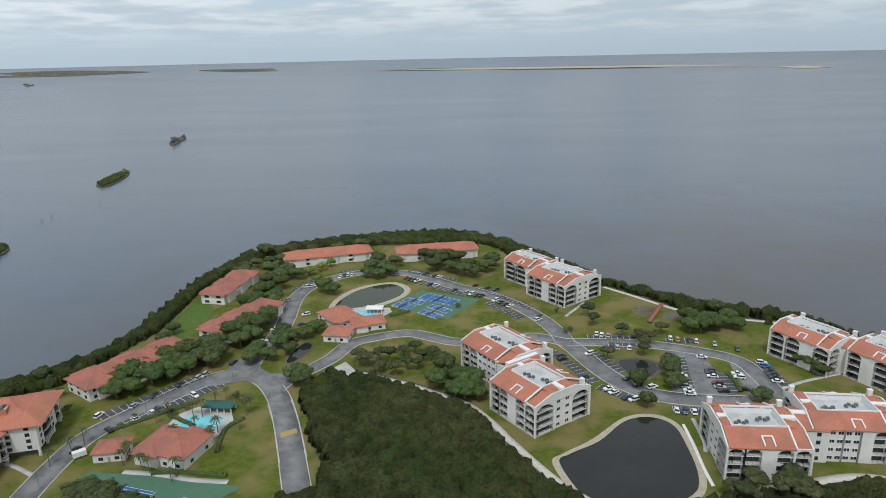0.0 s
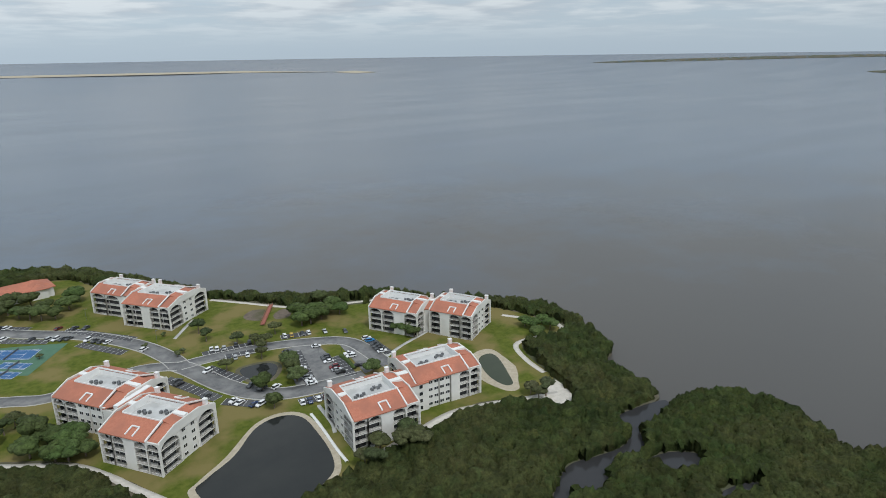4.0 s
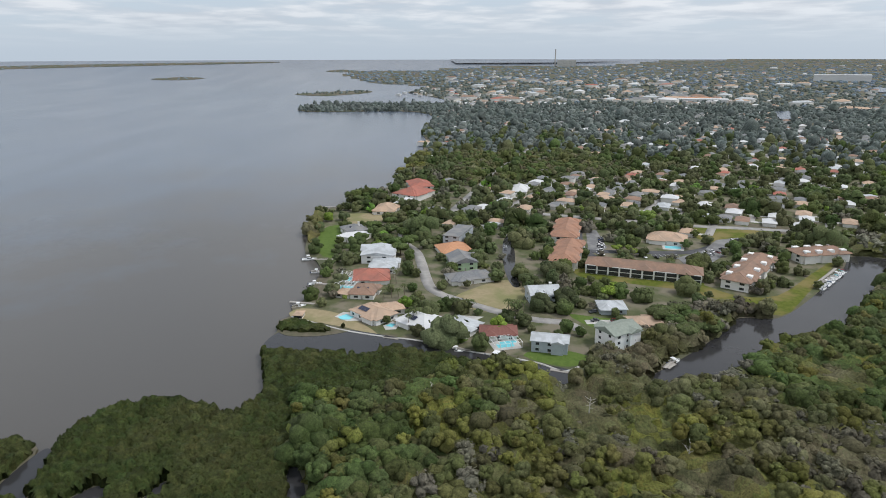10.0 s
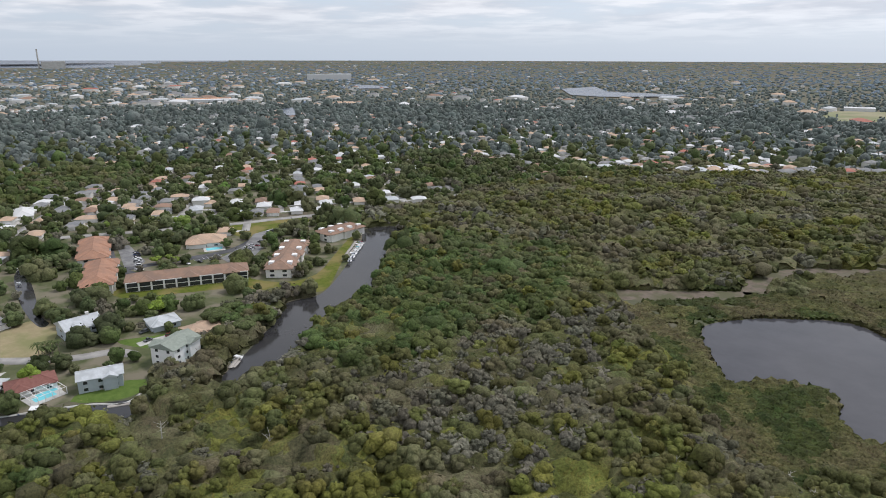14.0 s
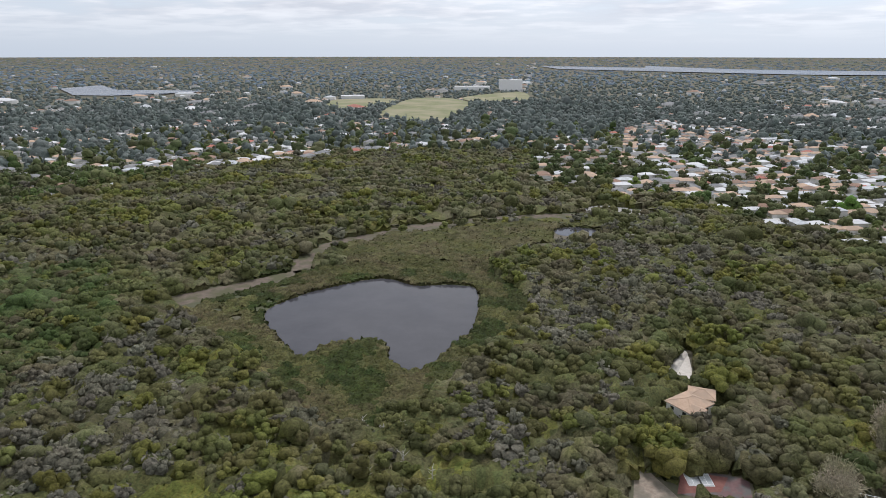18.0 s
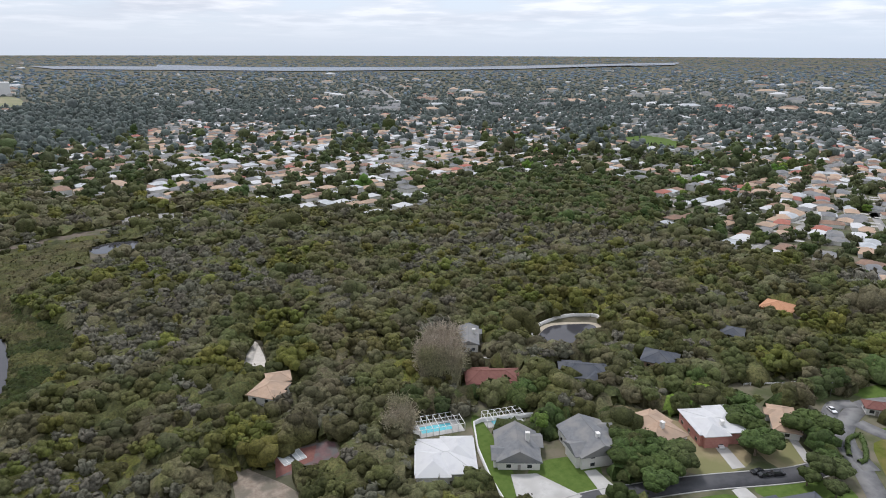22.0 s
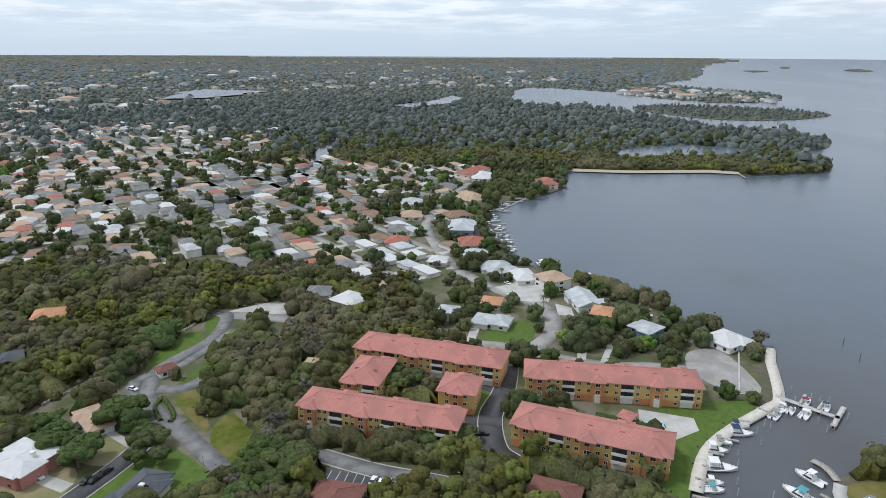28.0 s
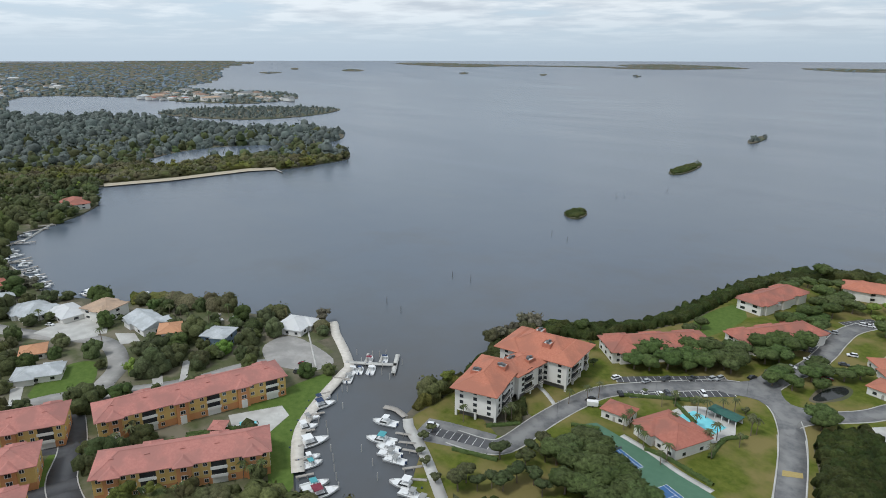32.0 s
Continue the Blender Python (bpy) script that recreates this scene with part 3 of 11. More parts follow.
def pond(p, m=None, bank=0.0, z=0.10, label="still dark pond", bank_mat=None):
    q = smooth(p, 5)
    if bank:
        c = q.mean(0)
        d = q - c
        sheet("pond_bank", c + d * (1 + bank / np.hypot(d[:, 0], d[:, 1])[:, None]), z - 0.03, bank_mat or M_BEACH, label="pale sandy pond bank", category="bank", keep=True)
    return sheet("water", q, z, m or M_POND, label=label, category="pond", keep=True)


lawn([(-184.7, 231.2), (-179.3, 244.8), (-170.1, 252.0), (-157.1, 290.4), (-150.9, 315.9), (-152.6, 360.7), (-138.8, 416.0), (-110.6, 444.5), (-67.4, 456.2), (19.7, 456.8), (39.6, 425.2), (88.9, 365.1), (119.6, 324.7), (160.3, 302.8), (192.2, 286.5), (214.8, 248.8), (220.8, 221.3), (214.5, 212.1), (194.6, 214.8), (185.2, 199.4), (179.6, 178.2), (159.1, 174.2), (142.5, 182.2), (117.0, 179.7), (90.4, 172.8), (40.5, 171.9), (20.0, 207.7), (4.1, 234.0), (-26.1, 254.0), (-52.3, 263.3), (-63.9, 230.4), (-46.8, 173.3), (-146.9, 174.9)])
lawn([(-173.1, 136.6), (-176.3, 152.2), (-177.2, 168.6), (-144.1, 154.8), (-138.1, 173.2), (-130.5, 214.4), (-78.5, 247.0), (-57.3, 195.7), (-129.4, 114.0), (-154.5, 126.8)], M_LAWN, 0.052)
lawn([(-87.1, 214.5), (-70.9, 218.1), (-59.1, 180.5), (-75.1, 178.5)], M_LAWN, 0.06, "olive lawn with drying patches beside the drive")
lawn([(-150.9, 312.2), (-148.1, 348.5), (-134.1, 336.7), (-134.5, 304.4), (-140.6, 291.2)], M_GREENLAWN, 0.06, "bright lawn sloping to the mangroves")
# ponds of the peninsula
pond([(-66.9, 336.4), (-64.8, 349.4), (-55.6, 365.9), (-39.3, 374.1), (-30.0, 364.7), (-32.5, 352.5), (-45.8, 339.8), (-63.9, 333.8)], M_GREENPOND, 4.0, label="green pond with a pale bank")
pond([(-77.6, 270.8), (-76.9, 281.4), (-73.4, 290.2), (-69.7, 288.7), (-70.1, 281.2), (-74.4, 270.7)], bank=2.0, bank_mat=M_LAND)
pond([(34.8, 191.0), (39.6, 196.7), (51.1, 204.1), (63.4, 216.9), (73.7, 219.5), (80.5, 213.8), (80.9, 200.0), (79.0, 184.0), (73.7, 174.0), (58.5, 167.6), (42.0, 170.5)], bank=2.5, label="large dark pond with a sandy rim")
pond([(73.5, 266.1), (79.1, 268.2), (87.3, 265.6), (88.3, 259.0), (81.7, 250.9), (74.4, 255.2)], bank=2.0, bank_mat=M_LAND)
pond([(165.5, 212.2), (173.0, 214.1), (173.5, 207.8), (167.0, 192.7), (163.1, 185.8), (159.3, 187.8), (159.6, 198.6)], M_GREENPOND, 5.0, label="small murky pond with a wide sandy bank")
for p in ([(95.6, 327.3), (102.3, 332.8), (108.9, 329.2), (106.9, 320.5), (102.0, 316.0), (96.0, 320.9)], [(109.8, 320.3), (116.6, 324.8), (119.8, 320.7), (115.5, 312.5), (108.4, 312.8)]):
    sheet("dry_basin", p, 0.07, M_MUD, label="dry sandy basin in the lawn", category="basin", rounded=4, keep=True)
# creeks and lagoons of the reserve
CREEK = dict(label="dark still creek between the mangroves")
pond([(119.9, 118.2), (131.9, 127.3), (142.0, 131.8), (153.2, 129.7), (164.7, 128.5), (172.7, 132.4), (177.5, 141.9), (189.0, 142.7), (202.9, 139.8), (197.7, 134.7), (186.1, 131.7), (177.9, 132.2), (171.1, 123.6), (159.3, 122.5), (153.1, 124.0), (140.7, 115.4), (132.3, 119.5), (122.6, 114.6)], M_CREEK, **CREEK)
pond([(164.7, 118.2), (174.9, 116.6), (181.7, 110.5), (178.6, 105.4), (167.0, 106.4), (164.2, 113.0)], M_CREEK, **CREEK)
pond([(170.3, 93.6), (179.6, 92.1), (183.5, 89.7), (179.6, 86.6), (171.8, 88.9), (166.7, 90.5)], M_CREEK, **CREEK)
pond([(178.8, 48.9), (188.9, 50.5), (192.0, 48.7), (180.4, 43.3), (168.7, 42.1), (167.9, 45.1)], M_CREEK, **CREEK)
KEEP.append(np.array([(287.3, 41.9), (283.6, 27.7), (279.2, 7.4), (268.2, -11.9), (261.2, -29.8), (252.4, -44.0), (246.8, -56.6), (260.9, -61.4), (275.6, -31.0), (293.7, 8.0), (303.3, 41.3)]))
pond([(275.9, 75.1), (276.9, 63.4), (273.0, 42.3), (274.3, 31.8), (280.4, 23.2), (272.2, -1.9), (257.2, -36.0), (245.7, -58.0), (259.5, -60.0), (270.0, -36.6), (283.4, -7.0), (297.2, 21.8), (306.4, 48.3), (301, 62), (305.0, 78.0), (293.0, 84.0), (282.0, 82.0)], M_CREEK, label="residential canal behind the seawall")
pond([(246.2, -85.5), (257.6, -96.6), (282.0, -124.8), (308.0, -150.6), (318.2, -160.1), (317.7, -179.9), (340.8, -207.8), (395.4, -260.9), (425.6, -286.2), (412.8, -312.0), (396.0, -302.3), (340.8, -243.5), (314.6, -215.6), (301.9, -207.1), (287.8, -171.9), (271.6, -147.0), (250.9, -122.2), (241.2, -104.8)], M_CREEK, label="broad dark creek winding inland")
pond([(472.2, -50.2), (483.8, -57.5), (433.9, -54.2), (387.9, -49.4), (371.4, -50.4), (369.0, -45.7), (391.2, -43.7), (426.1, -44.9)], M_CREEK, label="short boat canal behind gardens")
pond([(144.7, -299.9), (146.9, -310.6), (141.1, -326.1), (126.6, -347.4), (99.3, -368.5), (77.1, -359.9), (64.0, -361.9), (50.9, -364.0), (38.0, -356.4), (34.1, -304.2), (40.8, -284.2), (47.9, -260.8), (56.1, -251.3), (68.2, -261.7), (71.3, -273.0), (80.4, -280.1), (92.7, -276.4), (101.4, -270.4), (109.2, -257.6), (126.4, -274.4), (136.8, -286.6)], M_LAGOON, label="large mirror-still lagoon ringed by mangroves")
pond([(-7.7, -505.1), (-27.2, -514.3), (-40.3, -503.6), (-31.2, -488.2), (-10.5, -488.0)], M_LAGOON, label="small lagoon")
pond([(-186.3, -224.3), (-191.9, -231.9), (-202.1, -236.4), (-212.9, -233.1), (-221.9, -227.5), (-217.9, -219.1), (-205.3, -215.1), (-191.9, -216.0)], M_LAGOON, 3.0, label="walled garden pond")
pond([(-712.5, -140.2), (-794.1, -135.5), (-900.5, -142.5), (-1026, -141.1), (-1118, -140.0), (-1160, -170.3), (-1138, -132.9), (-1068, -126.1), (-953.9, -122.4), (-832.2, -116.7), (-747.5, -114.0), (-716.5, -128.1)], M_CREEK, label="creek winding into the far woods")
pond([(-603.3, -288.4), (-645.2, -279.8), (-675.7, -251.7), (-701.0, -219.8), (-722.2, -178.6), (-726.4, -143.0), (-709.1, -139.5), (-694.9, -171.7), (-668.4, -209.6), (-650.7, -242.5), (-616.4, -267.5), (-583.7, -275.0)], M_CREEK, label="residential boat canal")
pond([(-574.6, -185.7), (-609.4, -179.3), (-671.3, -159.6), (-713.5, -137.2), (-679.9, -133.6), (-636.2, -151.1), (-586.0, -166.7), (-552.7, -176.0)], M_CREEK, label="residential boat canal")
pond([(-908.0, 286.3), (-961.1, 337.5), (-975.2, 408.6), (-950.0, 469.2), (-917.1, 467.3), (-883.7, 415.0), (-881.3, 335.5), (-858.5, 281.5)], M_SEA, label="calm inlet behind the spit")
# bare flats of the reserve
for p in ([(158.0, -372.0), (166.0, -400.0), (158.0, -440.0), (140.0, -462.0), (118.0, -484.0), (115.0, -478.0), (144.0, -442.0), (150.0, -404.0), (151.0, -374.0)], [(210.0, -318.0), (190.0, -338.0), (160.0, -372.0), (146.0, -378.0), (170.8, -340.0), (196.3, -308.4)], [(112.0, -484.0), (60.0, -518.0), (30.7, -533.4), (-24.0, -550.0), (-26.0, -560.0), (28.0, -545.0), (84.0, -514.0), (120.0, -490.0)], [(19.3, -443.3), (5.9, -462.0), (-5.5, -457.4), (12.3, -437.7)]):
    sheet("mud_flat", p, 0.06, M_MUD, label="bare greyish mud and sand flat", category="mud flat", rounded=3, keep=True)
sheet("sand_lot", [(-26.2, -578.0), (-54.5, -596.2), (-98.8, -571.1), (-78.0, -556.0), (-36.0, -562.0)], 0.06, M_ROAD, label="pale sandy clearing", category="clearing", rounded=3, keep=True)
sheet("sand_lot", [(-56.2, -267.1), (-63.4, -291.4), (-67.5, -291.4), (-65.2, -267.2), (-59.7, -258.9)], 0.06, M_SAND, label="pale sandy yard", category="clearing", rounded=3, keep=True)
sheet("sand_lot", [(-34.1, -198.0), (-39.5, -192.0), (-49.0, -174.2), (-46.8, -162.0), (-30.7, -164.4)], 0.06, mat("rubble", (0.21, 0.165, 0.125), (0.33, 0.275, 0.22), 0.5, c=(0.17, 0.15, 0.115), big=0.2, bump=0.3), label="rubbly pale sandy yard", category="clearing", rounded=3, keep=True)
sheet("court_slab", [(-48.3, -200.1), (-69.4, -195.8), (-67.0, -181.0), (-46.0, -184.8)], 0.08, mat("worn_maroon_court", (0.13, 0.075, 0.075), (0.18, 0.11, 0.105), 0.5, c=(0.12, 0.115, 0.11), big=0.2), label="worn maroon sports court among the trees", category="court", keep=True)
sheet("beach", [(161.1, 169.3), (171.8, 174.0), (179.9, 177.8), (176.3, 163.8), (170.1, 159.2), (163.0, 159.4), (161.3, 163.9)], 0.08, M_SAND, label="white sand landing for small boats", category="beach", rounded=3, keep=True)
sheet("beach", [(-769.5, 187.8), (-757.8, 253.5), (-760.7, 351.3), (-745.4, 381.8), (-730.0, 373.7), (-741.3, 342.0), (-740.0, 247.2), (-752.2, 183.2)], 0.3, M_BEACH, label="narrow sandy causeway beach", category="beach", keep=True)

KB = M_CONC
ROADLAB = "worn grey asphalt drive with pale kerbs"


def road(pts, w, m=None, z=0.12, kerb=KB, label=ROADLAB, n=5):
    return ribbon("road", pts, w, z, m or M_ASPH, 0.2, n, True, kerb, label, "road")


road([(-154.6, 141.7), (-141.8, 146.5), (-137.6, 153.8), (-139.4, 174.8), (-139.5, 195.9), (-136.6, 213.2), (-122.2, 235.4), (-105.2, 256.2), (-93.3, 258.8), (-83.1, 253.2), (-74.0, 240.0), (-66.2, 221.8), (-56.7, 194.3)], 9.0)
road([(-94.0, 264.5), (-92.7, 282.0), (-89.6, 297.3), (-89.5, 318.9), (-91.2, 339.1), (-91.0, 359.8), (-82.6, 379.3), (-59.6, 396.6), (-30.2, 394.0), (-1.3, 370.3), (24.6, 348.2), (42.3, 322.3), (50.9, 299.8), (52.9, 287.1)], 9.0, z=0.125)
road([(-76.0, 244.4), (-72.3, 253.3), (-58.2, 271.9), (-51.2, 288.1), (-41.8, 295.0), (-24.2, 300.5), (-11.3, 295.3), (0.2, 289.6), (17.8, 290.9), (37.5, 294.2), (52.9, 287.1)], 8.0, z=0.13)
road([(52.9, 287.1), (56.7, 278.3), (63.9, 257.1), (72.4, 242.8), (82.8, 235.1), (99.5, 231.1), (116.6, 229.3)], 9.5, z=0.12)
road([(52.9, 287.1), (69.1, 286.6), (92.4, 283.2), (115.6, 273.9), (126.6, 264.4), (129.1, 249.5), (129.0, 232.1)], 8.0, z=0.135)
road([(-71.6, 234.2), (-66.3, 221.6), (-61.5, 208.0), (-56.0, 191.2), (-51.2, 176.4)], 9.0, z=0.115)
sheet("road", [(-109.4, 254.5), (-101.4, 266.6), (-98.8, 287.2), (-91.5, 287.3), (-89.2, 268.4), (-81.5, 259.0), (-73.1, 260.6), (-71.7, 252.2), (-74.0, 247.2), (-71.7, 236.9), (-74.2, 235.2), (-79.8, 244.2), (-91.8, 252.8), (-104.8, 247.8)], 0.232, M_ASPH, 0.2, keep=True, rounded=3, label="worn asphalt road junction", category="road")
sheet("speed_hump", [(-65.7, 211.6), (-60.4, 214.8), (-59.2, 212.0), (-64.5, 208.2)], 0.19, M_HUMP, 0.1, label="yellow painted speed hump", category="speed hump")
sheet("parking", [(98.8, 275.7), (113.1, 272.9), (112.1, 253.1), (111.5, 232.1), (92.2, 232.6), (88.7, 239.0), (92.5, 260.0)], 0.1, M_ASPH, 0.1, keep=True, label="worn asphalt car park", category="parking")
sheet("parking", [(121.4, 264.6), (128.6, 261.1), (127.4, 232.6), (117.3, 231.0)], 0.1, M_ASPH, 0.1, keep=True, label="worn asphalt car park", category="parking")
sheet("parking", [(-164.1, 129.3), (-169.7, 143.6), (-161.5, 147.9), (-144.1, 154.8), (-139.3, 144.0), (-149.8, 137.3)], 0.1, M_ASPH, 0.1, keep=True, label="worn asphalt car park", category="parking")
sheet("court_slab", [(-36.2, 339.4), (-19.8, 362.3), (14.8, 346.0), (-3.8, 317.9)], 0.1, M_GREENCOURT, 0.1, keep=True, label="green acrylic sports court surround", category="court")
sheet("driveway", [(-54.9, 263.4), (-50.3, 269.9), (-41.2, 256.0), (-45.3, 250.5)], 0.1, M_CONC, 0.1, keep=True, label="concrete service driveway", category="driveway")
PATHLAB = "pale shell footpath"


def path(pts, w=2.2, m=None, label=PATHLAB, z=0.11):
    return ribbon("path", pts, w, z, m or M_SAND, 0.1, 5, True, None, label, "path")


path([(-49.5, 261.6), (-25.9, 250.9), (-11.0, 241.7), (4.0, 231.3), (13.3, 217.3), (18.8, 205.9), (27.0, 190.5), (34.6, 178.3), (43.4, 169.2)], 3.0)
path([(90.5, 174.5), (107.7, 178.1), (128.9, 182.1), (144.9, 178.4), (163.0, 171.9), (172.8, 168.6)], 3.5)
path([(207.4, 245.9), (221.9, 222.4), (216.3, 211.9), (198.9, 215.3), (188.3, 213.0), (182.5, 198.4), (180.7, 185.3)], 2.6)
path([(88.5, 363.1), (104.1, 344.7), (117.7, 328.0), (131.5, 316.4), (152.3, 310.3), (168.2, 304.6)], 2.6)
path([(89.4, 218.3), (88.1, 203.3), (86.1, 196.5)], 1.6, M_CONC, "concrete walk")
path([(131.1, 238.8), (144.9, 245.6), (165.2, 252.6)], 1.8, M_CONC, "concrete walk")
path([(-171.7, 197.8), (-155.2, 193.6), (-142.0, 186.5)], 1.8, M_CONC, "concrete walk")
path([(-113.7, 189.2), (-100.9, 187.5), (-88.4, 184.4), (-75.8, 183.0)], 2.4, M_CONC, "concrete walk")
path([(58.4, 319.3), (66.5, 330.9), (72.7, 339.1)], 1.8, M_CONC, "concrete walk")
path([(-56.2, -267.1), (-63.5, -285.0), (-66.1, -291.4)], 4.0)
# townhouse drives
road([(-264.2, 40.9), (-239.0, 35.5), (-220.4, 27.9), (-199.4, 27.0), (-190.9, 31.7)], 9.0, M_DARKASPH, 0.12, KB, "dark asphalt townhouse drive")
road([(-239.0, 35.5), (-247.4, 18.5), (-246.4, -0.3), (-235.5, -13.8)], 7.0, M_DARKASPH, 0.125, None, "dark asphalt townhouse drive")
road([(-215.5, 31.6), (-218.8, 15.8), (-222.5, 11.8)], 7.0, M_DARKASPH, 0.13, None, "dark asphalt townhouse drive")
road([(-198.0, -36.6), (-187.8, -15.5), (-181.7, 2.9), (-178.0, 13.1)], 7.0, None, 0.12, KB)
lawn([(-238.8, 36.4), (-217.9, 29.8), (-219.9, 20.2), (-230.1, 22.5), (-240.2, 29.5)], M_GREENLAWN, 0.07)
lawn([(-223.8, 94.9), (-227.3, 111.7), (-226.2, 136.0), (-201.4, 107.5), (-188.0, 94.0), (-167.3, 83.6), (-165.8, 74.8), (-194.0, 87.2)], M_GREENLAWN)
lawn([(-292.2, 30.9), (-311.4, 47.5), (-307.5, 60.5), (-285.0, 53.6), (-275.4, 39.7)], M_GREENLAWN)
# gated homes
road([(-108.0, -126.2), (-126.0, -124.9), (-146.5, -119.0), (-165.4, -112.4), (-192.9, -100.9), (-208.2, -97.4)], 7.5, M_DARKASPH, 0.12, KB, "dark asphalt residential street")
road([(-187.5, -63.5), (-198.3, -72.9), (-215.2, -89.1), (-225.7, -100.6), (-236.9, -108.2), (-252.4, -112.6), (-266.5, -112.1), (-294.2, -99.4), (-321.2, -99.9), (-328.3, -106.6)], 7.0, None, 0.13, None, "pale worn entrance drive")
road([(-264.0, -110.8), (-267.0, -104.8), (-286.4, -97.4), (-302.1, -92.7)], 5.0, None, 0.135, None, "pale worn entrance drive")
road([(-244.9, -107.5), (-246.5, -95.3), (-259.3, -87.4)], 7.0, None, 0.135, None, "pale worn entrance drive")
road([(-257.9, -116.0), (-250.2, -119.1), (-237.2, -114.0), (-229.7, -105.6), (-218.6, -88.6)], 6.0, None, 0.14, None, "pale worn entrance drive")
road([(-323.5, -102.1), (-322.7, -90.5), (-319.8, -77.7), (-317.8, -61.8)], 10, M_ROAD, 0.12, None, "pale street")
lawn([(-267.7, -121.8), (-297.2, -116.1), (-302.3, -107.8), (-289.3, -103.5), (-269.2, -113.4)], M_GREENLAWN)
lawn([(-310.8, -108.7), (-323.8, -106.1), (-312.5, -99.2), (-297.2, -100.6)], M_GREENLAWN)
lawn([(-244.8, -101.5), (-259.8, -97.9), (-274.9, -91.5), (-265.5, -90.0), (-248.4, -98.5)], M_GREENLAWN)
lawn([(-236.2, -97.2), (-245.2, -92.4), (-221.0, -79.4), (-212.5, -77.5), (-222.8, -87.5)], M_LAWN)
lawn([(-196.7, -70.3), (-214.0, -76.2), (-225.2, -71.3), (-203.4, -57.2), (-188.2, -61.2)], M_LAWN)
lawn([(-118.6, -181.1), (-122.9, -180.0), (-112.1, -142.4), (-102.5, -135.9), (-101.5, -140.4)], M_GREENLAWN)
lawn([(-121.8, -148.2), (-142.4, -141.7), (-131.8, -125.6), (-110.9, -132.3)], M_GREENLAWN)
lawn([(-180.7, -104.6), (-196.0, -98.3), (-191.3, -91.2), (-175.1, -98.7)], M_GREENLAWN)
lawn([(-145.1, -110.5), (-165.6, -105.6), (-168.2, -98.5), (-150.2, -98.8)], M_GREENLAWN)
lawn([(-171.0, -161.2), (-181.4, -155.3), (-193.3, -120.2), (-183.6, -111.2), (-167.1, -116.1), (-163.4, -128.3)], M_DRY)
lawn([(-198.3, -118.6), (-215.7, -114.6), (-204.4, -103.2), (-193.0, -105.5)], M_DRY)
lawn([(-191.3, -95.6), (-203.7, -89.5), (-192.5, -74.0), (-180.3, -64.6), (-172.1, -76.7)], M_GREENLAWN)
for p in ([(-112.8, -147.7), (-120.6, -143.8), (-126.0, -127.5), (-120.0, -126.4), (-105.0, -132.1)], [(-135.1, -136.9), (-139.1, -135.6), (-137.8, -122.4), (-131.5, -124.0)], [(-186.7, -128.4), (-190.9, -127.5), (-183.6, -111.2), (-179.0, -112.8)], [(-215.0, -118.0), (-217.9, -117.3), (-207.7, -102.8), (-203.7, -102.8)], [(-169.2, -105.8), (-174.3, -104.8), (-172.4, -96.9), (-165.7, -96.8)], [(-83.9, -158.9), (-91.7, -157.9), (-87.4, -147.1), (-80.5, -151.3)], [(-143.3, -231.0), (-156.1, -222.4), (-153.7, -214.8), (-140.3, -224.1)], [(-324.9, -108.4), (-343.3, -80.1), (-338.5, -65.8), (-324.1, -69.1), (-318.7, -99.7)]):
    sheet("driveway", p, 0.09, M_CONC, 0.1, keep=True, label="pale concrete driveway", category="driveway")
# west streets
road([(-265.3, 61.4), (-277.4, 55.0), (-294.7, 66.6), (-314.3, 70.9), (-330.5, 69.0), (-343.3, 59.4), (-361.0, 45.6), (-394.3, 26.1)], 9.0, M_ROAD, 0.12, None, "pale concrete street")
road([(-275.8, 56.7), (-283.5, 37.4), (-285.2, 20.1)], 7.0, M_ROAD, 0.125, None, "pale concrete street")
road([(-270.3, 62.9), (-263.6, 78.0), (-260.6, 89.0), (-259.4, 106.5), (-254.5, 120.6), (-233.5, 131.8)], 6.0, M_ROAD, 0.13, None, "pale concrete street")
road([(-396.7, 23.5), (-453.9, 13.8), (-505.4, 7.7), (-564.9, 18.6), (-670.9, 51.4), (-726.9, 87.8)], 9.0, M_ROAD, 0.12, None, "pale concrete street")
sheet("road", [(-273.1, 127.2), (-273.0, 142.5), (-238.2, 143.6), (-233.5, 131.8), (-246.0, 121.8), (-258.9, 120.1)], 0.14, M_ROAD, 0.1, keep=True, rounded=4, label="paved turning circle", category="road")
for p in ([(-362.6, 45.9), (-371.8, 63.2), (-366.1, 75.6), (-337.2, 69.5), (-340.0, 56.2)], [(-355.6, 70.2), (-352.8, 79.0), (-338.1, 73.6), (-341.3, 67.9)], [(-335.3, 76.8), (-328.7, 84.3), (-316.3, 83.1), (-319.2, 74.9)], [(-303.6, 83.0), (-303.3, 88.1), (-265.2, 76.2), (-265.5, 72.1)], [(-281.0, 90.6), (-281.7, 94.2), (-263.5, 85.7), (-263.2, 82.2)], [(-302.4, 26.6), (-304.1, 32.0), (-284.1, 26.6), (-284.5, 22.8)]):
    sheet("driveway", p, 0.16, M_CONC, 0.1, keep=True, label="pale concrete driveway", category="driveway")
